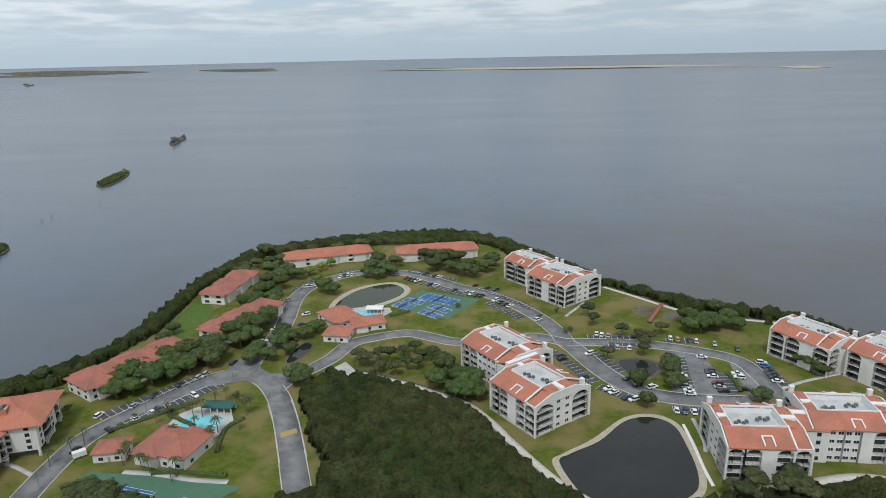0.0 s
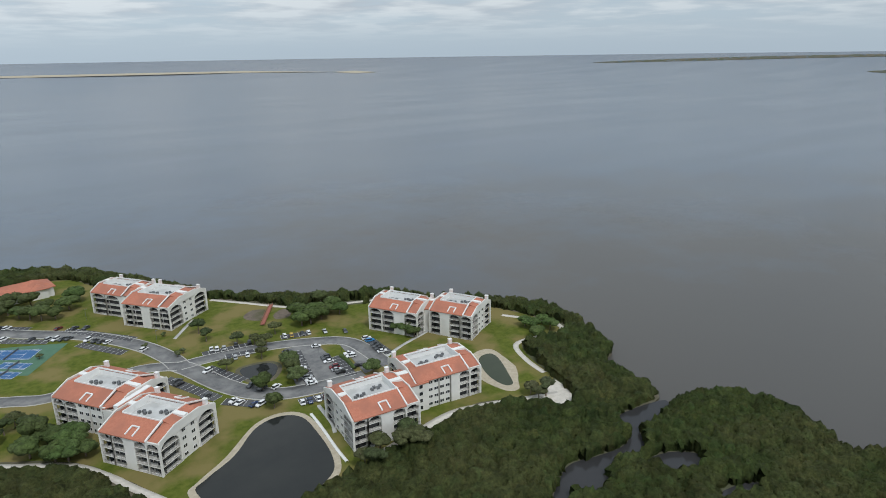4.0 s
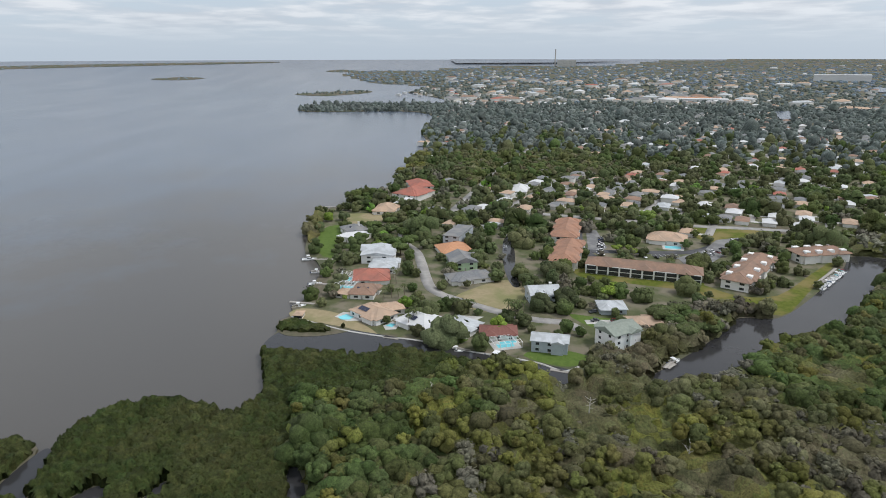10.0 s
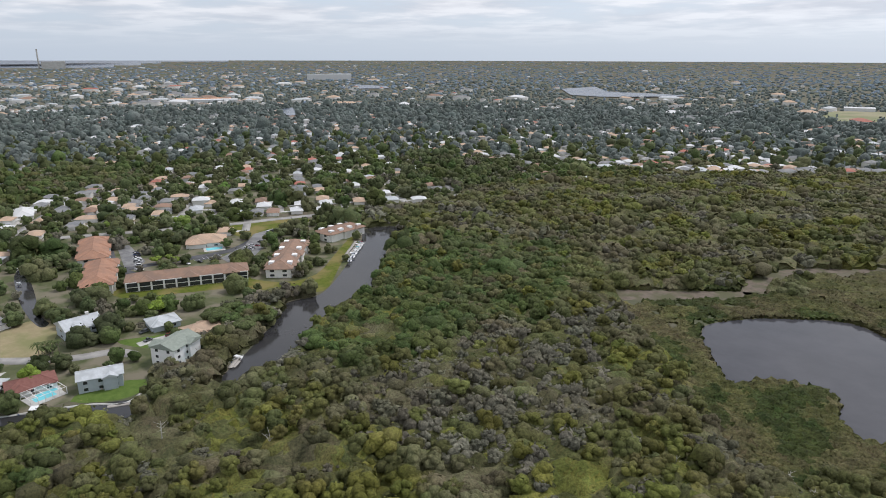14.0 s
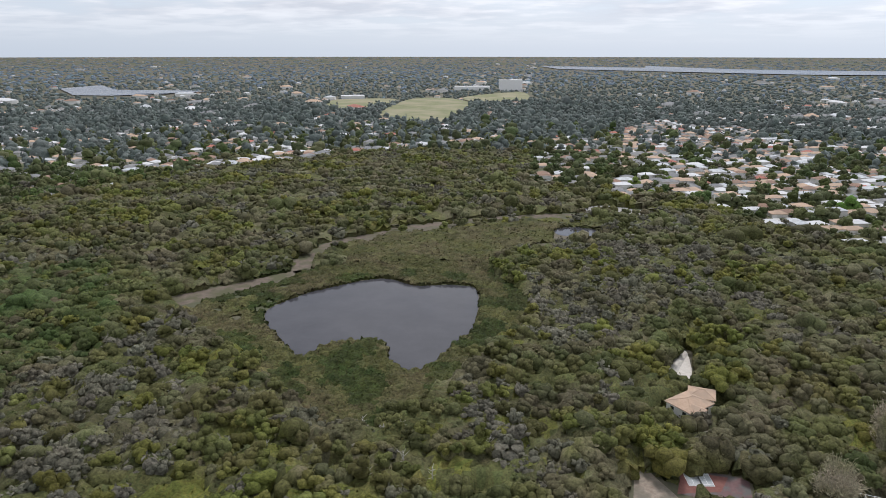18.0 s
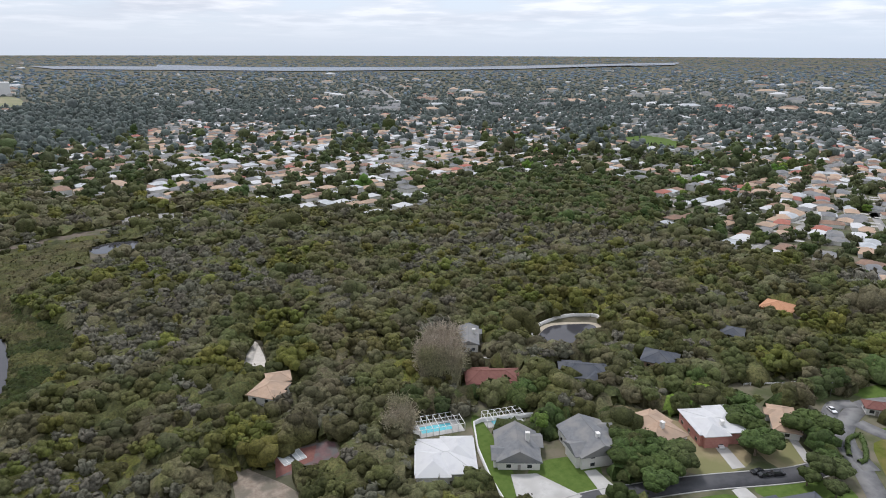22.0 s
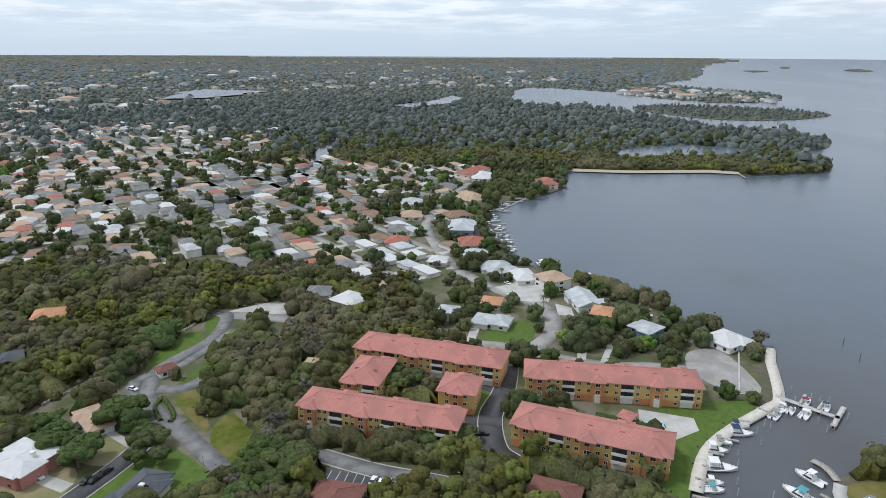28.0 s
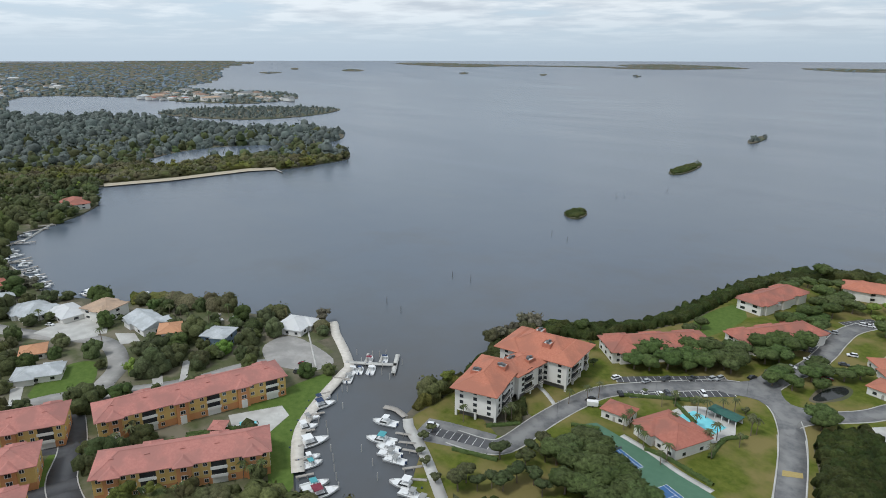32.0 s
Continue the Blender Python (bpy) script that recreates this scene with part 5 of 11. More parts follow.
def condo_wing(cx, cy, ang, L, W, front="AAPAA", back="AAPAA", end="AWA", H=12.4, both_ends=True, group="white condominium blocks"):
    ob = put(empty("apartment_building"), cx, cy, ang)
    keep_rect(cx, cy, ang, L, W, 2.5)
    part("wall", boxes((-L / 2 + 2.3, -W / 2 + 2.3, -0.2, L / 2 - 2.3, W / 2 - 2.3, H)), M_CREAM, ob)
    facade(ob, -L / 2, L / 2, -W / 2, "-y", H, front)
    facade(ob, -L / 2, L / 2, -W / 2, "+y", H, back)
    facade(ob, -W / 2 + 0.6, W / 2 - 0.6, -L / 2, "+x", H, end)
    facade(ob, -W / 2 + 0.6, W / 2 - 0.6, -L / 2, "-x", H, end)
    part("ceiling_slab", boxes((-L / 2, -W / 2, H - 0.35, L / 2, W / 2, H)), M_CREAM, ob)
    d, top = W * 0.29, H + 3.1
    x_cut = L * 0.30
    for s in (-1, 1):
        # the long slope, and a shorter one set back beyond a white raking wall
        for xa, xb, set_in in ((-L / 2 + 0.4, x_cut - 0.2, 0.0), (x_cut + 0.2, L / 2 - 0.4, 0.9)):
            bm = bmesh.new()
            slope(bm, xa, xb, s * (W / 2 + 0.35 - set_in), H + 0.02, s * (W / 2 - d - set_in * 0.4), top - set_in * 0.5)
            part("roof", bm, M_TERRA, ob, "terracotta tiled roof slope")
        bm = bmesh.new()
        coping(bm, [(x_cut, s * (W / 2 + 0.3), H), (x_cut, s * (W / 2 - d), top + 0.1)], 0.5, 0.55)
        part("raking_wall", bm, M_WHITE, ob, "white raking wall between the roof slopes")
        bm = bmesh.new()
        y0, y1 = s * (W / 2 - 0.5), s * (W / 2 - d * 0.5)
        z0, z1 = H + 0.45, H + 1.75
        coping(bm, [(-1.6, y0, z0), (-1.6, y1, z1), (1.6, y1, z1), (1.6, y0, z0)], 0.45, 0.4)
        part("roof_notch", bm, M_WHITE, ob, "white rimmed notch in the roof")
    for s in (-1, 1):
        bm = bmesh.new()
        gable_prism(bm, s * L / 2 - 0.35, s * L / 2 + 0.1, W, H, d, top - (0.0 if s < 0 else 0.5))
        part("gable", bm, M_CREAM, ob, "white stuccoed end parapet")
    wy = W / 2 - d
    xa, xb = -L * 0.37, L * 0.285
    # tiled panels at both ends of the deck, with white dividing walls
    for x0, x1, za, zb in ((-L / 2 + 0.4, xa - 0.3, top - 0.35, top + 0.25), (xb + 0.3, L / 2 - 0.4, top + 0.15, top - 0.75)):
        for y0, y1 in ((-wy, -wy * 0.18), (wy * 0.18, wy)):
            bm = bmesh.new()
            vs = [(x0, y0, za), (x1, y0, zb), (x1, y1, zb), (x0, y1, za)]
            q = [bm.verts.new(v) for v in vs] + [bm.verts.new((v[0], v[1], v[2] - 0.3)) for v in vs]
            for f in ((0, 1, 2, 3), (7, 6, 5, 4), (4, 5, 1, 0), (5, 6, 2, 1), (6, 7, 3, 2), (7, 4, 0, 3)):
                bm.faces.new([q[i] for i in f])
            part("roof", bm, M_TERRA, ob, "terracotta tiled end roof")
        part("dividing_wall", boxes((x0, -wy * 0.18 + 0.02, min(za, zb) - 0.6, x1, wy * 0.18 - 0.02, max(za, zb) + 0.2)), M_WHITE, ob, "white flat roof strip")
    part("roof_deck", boxes((xa, -wy, top - 2.3, xb, wy, top - 2.1)), M_ROOFDECK, ob, "pale flat roof deck")
    part("parapet", boxes((xa - 0.3, -wy - 0.3, top - 2.4, xb + 0.3, -wy, top + 0.35), (xa - 0.3, wy, top - 2.4, xb + 0.3, wy + 0.3, top + 0.6), (xa - 0.3, -wy, top - 2.4, xa, wy, top + 0.6), (xb, -wy, top - 2.4, xb + 0.3, wy, top + 0.6)), M_WHITE, ob, "white parapet round the roof deck")
    wx = (xb - xa) / 2
    for tx, ty in ((L * 0.42, W * 0.36), (-L * 0.47, W * 0.40)):
        part("turret", boxes((tx, ty, top - 3.4, tx + 1.5, ty + 1.3, top + 0.1), (tx - 0.12, ty - 0.12, top + 0.1, tx + 1.62, ty + 1.42, top + 0.3)), M_WHITE, ob, "white roof turret")
    for k in range(4):
        for g in (-1, 1):
            ac_unit(ob, (xa + xb) / 2 + g * wx * 0.45 + (k - 1.5) * 1.25, (k % 2 - 0.5) * 1.0 + g * 1.2, top - 2.1)
    tagged(ob, "white four-storey apartment block with arched balconies and terracotta roof", "apartment building", group)
    return ob


condo_wing(32.2, 224.7, -55.0, 25.6, 28.2)
condo_wing(22.1, 258.8, -55.4, 30.4, 26.3, front="AAWWA")
condo_wing(62.4, 351.2, -51.6, 28.8, 30.2)
condo_wing(47.8, 377.2, -53.9, 26.7, 22.0, front="AAP")
condo_wing(100.3, 193.8, -4.5, 26.1, 28.1)
condo_wing(134.2, 201.9, -5.5, 29.5, 25.1, front="AWWPAA")
condo_wing(158.8, 266.2, -59.3, 26.9, 23.0, front="AAPA")
condo_wing(180.1, 246.0, -60.5, 22.7, 24.6, front="APAA")


def condo_link(a, b, ang, L, W, H=12.0):
    """The lower joint between two wings."""
    ob = put(empty("apartment_building"), (a[0] + b[0]) / 2, (a[1] + b[1]) / 2, ang)
    keep_rect((a[0] + b[0]) / 2, (a[1] + b[1]) / 2, ang, L, W, 1)
    part("wall", boxes((-L / 2, -W / 2, -0.2, L / 2, W / 2, H)), M_CREAM, ob)
    for s in range(4):
        wall_windows(ob, L, W, 1.0 + s * 3.0, 2, 1, 1.4, 1.4, M_METAL)
    for sg in (-1, 1):
        bm = bmesh.new()
        slope(bm, -L / 2, L / 2, sg * (W / 2 + 0.3), H + 0.05, sg * W * 0.08, H + 2.4)
        part("roof", bm, M_TERRA, ob, "terracotta tiled roof slope")
    part("ridge_wall", boxes((-L / 2, -W * 0.08, H - 0.2, L / 2, W * 0.08, H + 2.7)), M_WHITE, ob, "white ridge wall")
    tagged(ob, "white stair block joining two apartment wings under a terracotta roof", "apartment building", "white condominium blocks")


condo_link((32.2, 224.7), (22.1, 258.8), 35.0, 16.0, 13.0)
condo_link((62.4, 351.2), (47.8, 377.2), 37.0, 12.0, 13.0)
condo_link((100.3, 193.8), (134.2, 201.9), -5.0, 14.0, 15.0)
condo_link((158.8, 266.2), (180.1, 246.0), -45.0, 13.0, 13.0)


def beige_wing(cx, cy, ang, L, W, H=12.6, label="", along="x"):
    ob = put(empty("apartment_building"), cx, cy, ang)
    keep_rect(cx, cy, ang, L, W, 2)
    part("wall", boxes((-L / 2, -W / 2, 2.6, L / 2, W / 2, H)), M_CREAM, ob)
    # solid core; the shade of an open parking level is put into its colour
    part("garage", boxes((-L / 2 + 1.5, -W / 2 + 1.5, -0.2, L / 2 - 1.5, W / 2 - 1.5, 2.6)), M_SHADE, ob, "solid parking level core with shade in its dark colour")
    for x in np.linspace(-L / 2 + 0.4, L / 2 - 0.4, max(3, int(L / 5))):
        for y in (-W / 2 + 0.4, W / 2 - 0.4):
            sub("pier", ("g",), lambda: boxes((-0.4, -0.4, -0.2, 0.4, 0.4, 2.62)), M_CREAM, ob, pose(x, y, 0))
    for s in range(4):
        wall_windows(ob, L, W, 3.3 + s * 2.45, max(2, int(L / 5)), max(2, int(W / 6)), 1.5, 1.35, M_METAL)
    # stacked balconies on two opposite sides; dark glass panels paint the shade of recesses
    turn = pose(0, 0, 0, 0, 0, 0 if along == "x" else 90)
    A, B = (L, W) if along == "x" else (W, L)
    for s in range(4):
        z0 = 0.2 + s * 3.2 if s else 2.5
        for f in (-1, 1):
            y = f * B / 2
            for xc, hw in ((-A * 0.12, A * 0.15), (A * 0.36, A * 0.07)):
                bits = [("balcony_slab", (xc - hw, min(y, y + f * 1.1), z0, xc + hw, max(y, y + f * 1.1), z0 + 0.3), M_CREAM, "")]
                if s < 3:
                    bits.append(("balcony_glazing", (xc - hw, min(y, y + f * 0.2), 2.9 + s * 3.2, xc + hw, max(y, y + f * 0.2), 5.65 + s * 3.2), M_GLASS, "dark glass panel standing for a balcony recess's shade"))
                    bits.append(("railing", (xc - hw, min(y + f * 1.0, y + f * 1.06), z0 + 0.3, xc + hw, max(y + f * 1.0, y + f * 1.06), z0 + 1.3), M_RAIL, ""))
                for nm, bb, m_, lb in bits:
                    part(nm, boxes(bb), m_, ob, lb).matrix_basis = turn
    r = part("roof", roof_bm(L, W, H, 0.24 * min(L, W), True, 1.0), M_TERRA, ob)
    part("ridge_cap", ridge_bm(L, W, H, 0.24 * min(L, W), 1.0), M_TERRA, r)
    # cross-hips at both ends and a sunken plant well
    for sx in (-1, 1):
        bm = roof_bm(min(L, W) * 0.45, min(L, W) * 1.02, H + 0.03, 0.13 * min(L, W), True, 1.1)
        o = part("roof", bm, M_TERRA, ob)
        o.matrix_basis = pose((sx * (L / 2 - min(L, W) * 0.16), 0, 0)[0], 0, 0) if L > W else pose(0, sx * (W / 2 - min(L, W) * 0.16), 0, 0, 0, 90)
    half = min(L, W) / 2
    zw = H + 0.24 * min(L, W) * 0.72
    for sg, off in ((1, 0.16), (-1, -0.12)):
        px_, py_ = (off * L, -sg * half * 0.42) if L > W else (sg * half * 0.42, off * W)
        part("roof_well", boxes((px_ - 1.9, py_ - 1.7, H + 0.5, px_ + 1.9, py_ + 1.7, zw)), M_ROOFDECK, ob, "grey plant well in the roof slope")
        part("well_kerb", boxes((px_ - 2.2, py_ - 2.0, H + 0.5, px_ + 2.2, py_ - 1.7, zw + 0.35), (px_ - 2.2, py_ + 1.7, H + 0.5, px_ + 2.2, py_ + 2.0, zw + 0.35), (px_ - 2.2, py_ - 1.7, H + 0.5, px_ - 1.9, py_ + 1.7, zw + 0.35), (px_ + 1.9, py_ - 1.7, H + 0.5, px_ + 2.2, py_ + 1.7, zw + 0.35)), M_TERRA, ob)
        for k in range(3):
            ac_unit(ob, px_ - 1.1 + k * 1.1, py_ + (k % 2) * 0.5 - 0.25, zw)
    tagged(ob, label or "cream four-storey apartment block with orange hipped tile roof", "apartment building", "cream waterfront block")
    return ob


lk = beige_wing(-163.0, 187.0, 94.3, 16.9, 12.9, H=11.6, label="balcony block linking the cream wings, recesses drawn as dark panels")
beige_wing(-162.8, 168.9, 22.8, 17.0, 27.9, along="y")
beige_wing(-166.0, 207.0, 104.5, 23.9, 31.3)


def lowrise(cx, cy, ang, L, W, H=5.9, roof=None, label="", wall=None, squares=False, recess=False):
    ob = put(empty("apartment_building"), cx, cy, ang)
    keep_rect(cx, cy, ang, L, W, 1.5)
    part("wall", boxes((-L / 2, -W / 2, -0.2, L / 2, W / 2, H)), wall or M_CREAM, ob)
    r = part("roof", roof_bm(L, W, H, 0.22 * min(L, W), True, 1.1), roof or M_REDTILE, ob)
    part("ridge_cap", ridge_bm(L, W, H, 0.22 * min(L, W), 1.1), roof or M_REDTILE, r)
    a_, b_ = max(L, W), min(L, W)
    for fx in (-0.34, 0.02, 0.36):
        cr = part("roof", roof_bm(b_ * 0.55, b_ + 3.0, H + 0.04, b_ * 0.15, True, 0.9), roof or M_REDTILE, ob)
        cr.matrix_basis = pose(0, 0, 0, 0, 0, 0 if L >= W else 90) @ pose(fx * a_, 0, 0)
        wg = part("wing", boxes((-b_ * 0.27, -b_ / 2 - 1.4, -0.2, b_ * 0.27, b_ / 2 + 1.4, H - 0.05)), wall or M_CREAM, ob)
        wg.matrix_basis = cr.matrix_basis.copy()
    for s in range(2):
        wall_windows(ob, L, W, 0.9 + s * 2.9, max(2, int(L / 5)), max(2, int(W / 5)), 1.8, 1.4, M_METAL)
    n = max(2, int(max(L, W) / 9))
    for i in range(n):
        a = -max(L, W) / 2 + max(L, W) * (i + 0.5) / n
        for sg in (-1, 1):
            b = min(L, W) / 2 * sg
            bb = (a - 1.6, b - 0.9, 2.7, a + 1.6, b + 0.9, 3.7)
            if W > L:
                bb = (b - 0.9, a - 1.6, 2.7, b + 0.9, a + 1.6, 3.7)
            part("balcony", boxes(bb), wall or M_CREAM, ob)
    turn = pose(0, 0, 0, 0, 0, 0 if L >= W else 90)
    if squares:
        # flat white roof panels above the stairs, along both eaves
        for i in range(4):
            for sg in (-1, 1):
                a = -a_ / 2 + a_ * (i + 0.5) / 4
                y0, y1 = sorted((sg * b_ * 0.27, sg * b_ * 0.47))
                part("roof_panel", boxes((a - 1.9, y0, H + 0.3, a + 1.9, y1, H + b_ * 0.155)), M_WHITE, ob, "white flat roof panel").matrix_basis = turn
    if recess:
        # galleries on both storeys between white piers; dark panels paint their shade
        for i in range(10):
            a = -a_ / 2 + a_ * (i + 0.5) / 10
            for sg in (-1, 1):
                y0, y1 = sorted((sg * (b_ / 2 + 1.42), sg * (b_ / 2 + 1.6)))
                for z in (0.3, 3.1):
                    part("gallery_shade_panel", boxes((a - a_ * 0.042, y0, z, a + a_ * 0.042, y1, z + 2.3)), M_GLASS, ob, "dark panel standing for the gallery's shade").matrix_basis = turn
                part("pier", boxes((a - a_ * 0.05 - 0.35, y0, 0, a - a_ * 0.05 + 0.35, y1 + (0.3 if sg > 0 else 0), H)), M_WHITE, ob).matrix_basis = turn
                part("gallery_wall", boxes((a - a_ * 0.05, min(sg * (b_ / 2 + 0.2), sg * (b_ / 2 + 1.42)), 0, a + a_ * 0.05, max(sg * (b_ / 2 + 0.2), sg * (b_ / 2 + 1.42)), H - 0.06)), wall or M_CREAM, ob).matrix_basis = turn
    tagged(ob, label or "long two-storey cream block with weathered red hip roof", "apartment building", "low shoreline blocks")
    return ob


lowrise(-143.3, 261.7, -34.6, 17.5, 49.6)
lowrise(-110.7, 314.3, -24.5, 15.6, 45.8)
lowrise(-133.8, 366.1, -9.8, 14.3, 42.8, roof=M_REDTILE)
lowrise(-85.9, 424.0, 16.2, 57.7, 16.0, roof=M_TERRA, label="long two-storey cream block with bright terracotta roof")
lowrise(-11.7, 430.3, 9.3, 54.4, 16.0, roof=M_TERRA, label="long two-storey cream block with terracotta roof")
lowrise(485.8, -100.4, -105.1, 16.8, 54.8, roof=M_COPPER, label="two-storey cream block with copper-brown tile roof")
lowrise(425.4, -89.1, -107.9, 15.9, 53.1, roof=M_COPPER, label="two-storey cream block with copper-brown tile roof")
lowrise(390.1, -130.3, -110.3, 69.1, 15.0, roof=M_BROWNROOF, label="long two-storey block with brown roof, gallery shade drawn as dark panels", recess=True)
lowrise(386.1, -196.2, -128.9, 15.7, 65.4, roof=M_BROWNROOF, label="two-storey cream block, brown roof with white panels, beside the creek", squares=True)
lowrise(420.2, -258.6, -171.1, 15.2, 35.8, roof=M_BROWNROOF, label="two-storey cream block, brown roof with white panels, beside the creek", squares=True)

# clubhouses and pools
house(-60.9, 318.7, -47.6, 20.3, 13.9, h=3.6, roof=M_TERRA, rise=2.4, label="clubhouse with terracotta roof beside the pool", group="clubhouse")
house(-44.8, 309.4, 15.6, 16.5, 10.8, h=3.6, roof=M_TERRA, rise=2.2, label="clubhouse wing with terracotta roof", group="clubhouse")
house(-57.6, 296.9, -8.2, 12.3, 11.6, h=3.6, roof=M_TERRA, rise=2.2, label="open clubhouse pavilion with terracotta roof", group="clubhouse")
house(-100.2, 200.0, -16.1, 20.5, 16.4, h=4.6, roof=M_REDTILE, rise=3.6, label="recreation building with large red hip roof", group="clubhouse")
house(-121.8, 199.0, 8.0, 10.7, 8.3, h=3.8, roof=M_REDTILE, rise=2.2, label="recreation building annexe with red roof", group="clubhouse")
house(465.8, -171.4, -113.1, 27.2, 20.9, h=3.3, roof=M_TANROOF, label="pale apartment clubhouse with tan roof", group="clubhouse")


def pool(deck, water, label="turquoise swimming pool"):
    sheet("pool_deck", deck, 0.16, M_CONC, 0.2, keep=True, label="pale concrete pool deck", category="pool deck")
    sheet("water", water, 0.19, M_POOL, label=label, category="pool", rounded=0)


pool([(-110.8, 217.9), (-109.3, 226.1), (-103.6, 231.2), (-90.3, 230.5), (-85.2, 218.8), (-88.9, 209.1), (-95.1, 210.4)], [(-107.3, 216.8), (-104.8, 225.3), (-90.5, 223.1), (-91.5, 215.0), (-95.9, 214.1)])
pool([(-64.0, 330.5), (-62.6, 335.4), (-35.8, 335.2), (-34.1, 329.3), (-38.4, 323.1), (-50.0, 323.6), (-59.5, 325.5)], [(-59.5, 329.5), (-51.1, 331.6), (-42.0, 328.0), (-43.9, 323.3), (-52.4, 322.9)], "free-form turquoise swimming pool")
pool([(-222.9, 86.3), (-215.7, 105.5), (-207.3, 104.0), (-201.4, 92.7), (-210.1, 82.8)], [(-215.1, 87.1), (-215.1, 90.8), (-211.4, 92.5), (-206.7, 89.5), (-209.4, 85.3)])
pool([(458.1, -165.1), (454.6, -180.8), (441.3, -175.3), (445.6, -161.8)], [(454.0, -165.8), (451.2, -177.1), (445.2, -174.7), (447.6, -164.3)])
pool([(323.5, 55.0), (329.9, 51.3), (326.8, 38.4), (318.1, 37.9), (317.4, 47.8)], [(323.0, 53.3), (326.9, 49.2), (322.6, 44.6), (319.2, 46.6), (319.3, 50.9)])
pool([(311.1, 28.2), (316.3, 23.6), (313.1, 19.6), (306.3, 21.4), (305.5, 26.5)], [(310.6, 27.0), (313.9, 24.3), (312.8, 21.9), (308.9, 23.3)])
pool([(290.7, -28.3), (293.6, -39.0), (288.7, -39.8), (285.5, -30.5)], [(289.7, -29.5), (292.3, -38.3), (289.2, -38.6), (286.8, -31.1)])
pool([(276.2, -83.4), (283.8, -97.3), (278.2, -96.9), (271.0, -84.4)], [(275.9, -85.2), (281.2, -94.7), (278.4, -94.6), (273.4, -86.0)])


def pool_cage(cx, cy, ang, L, W, h=3.2):
    ob = put(empty("pool_enclosure"), cx, cy, ang)
    keep_rect(cx, cy, ang, L, W, 0.5)
    part("deck", boxes((-L / 2, -W / 2, 0, L / 2, W / 2, 0.15)), M_CONC, ob)
    part("pool", boxes((-L * 0.3, -W * 0.22, 0.1, L * 0.3, W * 0.25, 0.17)), M_POOL, ob, "small turquoise pool")
    n, m = max(3, int(L / 2.4)), max(3, int(W / 2.4))
    for i in range(n + 1):
        x = -L / 2 + L * i / n
        part("rib", boxes((x - 0.09, -W / 2, 0.1, x + 0.09, -W / 2 + 0.14, h), (x - 0.09, W / 2 - 0.14, 0.1, x + 0.09, W / 2, h), (x - 0.09, -W / 2 + 0.14, h - 0.14, x + 0.09, W / 2 - 0.14, h)), M_WHITE, ob)
    bm = bmesh.new()
    for j in range(m + 1):
        y = -W / 2 + W * j / m
        box(bm, -L / 2, y - 0.07, h + 0.01, L / 2, y + 0.07, h + 0.12)
    part("purlin", bm, M_WHITE, ob)
    tagged(ob, "white framed screen enclosure over a garden pool", "pool enclosure", "pool enclosures")


pool_cage(-105.0, -183.9, 167.0, 19.5, 9.0)
pool_cage(-129.7, -176.0, 166.0, 15.0, 7.0)
pool_cage(368.5, 55.1, -105.6, 12.3, 12.7)
pool_cage(286.2, -32.6, -76.6, 13.8, 9.4)
pool_cage(384.1, 56.1, -95.4, 9.0, 13.2)


def cabana(cx, cy, ang, L, W, roof):
    ob = put(empty("cabana"), cx, cy, ang)
    keep_rect(cx, cy, ang, L, W)
    part("roof", roof_bm(L, W, 2.8, 0.8, True, 0.4), roof, ob)
    part("back_wall", boxes((-L / 2, W / 2 - 0.3, 0, L / 2, W / 2, 2.8)), M_WHITE, ob)
    for i in range(5):
        sub("post", ("c",), lambda: boxes((-0.15, -0.15, 0, 0.15, 0.15, 2.7)), M_WHITE, ob, pose(-L / 2 + 0.2 + (L - 0.4) * i / 4, -W / 2 + 0.2, 0.15))
    tagged(ob, "open poolside cabana on white posts", "cabana")


cabana(-94.0, 228.7, -5.1, 11.7, 5.0, mat("green_metal", (0.035, 0.10, 0.085), (0.05, 0.13, 0.105), 1.0))
cabana(-43.5, 329.4, -2.4, 8.6, 5.0, M_WHITE)

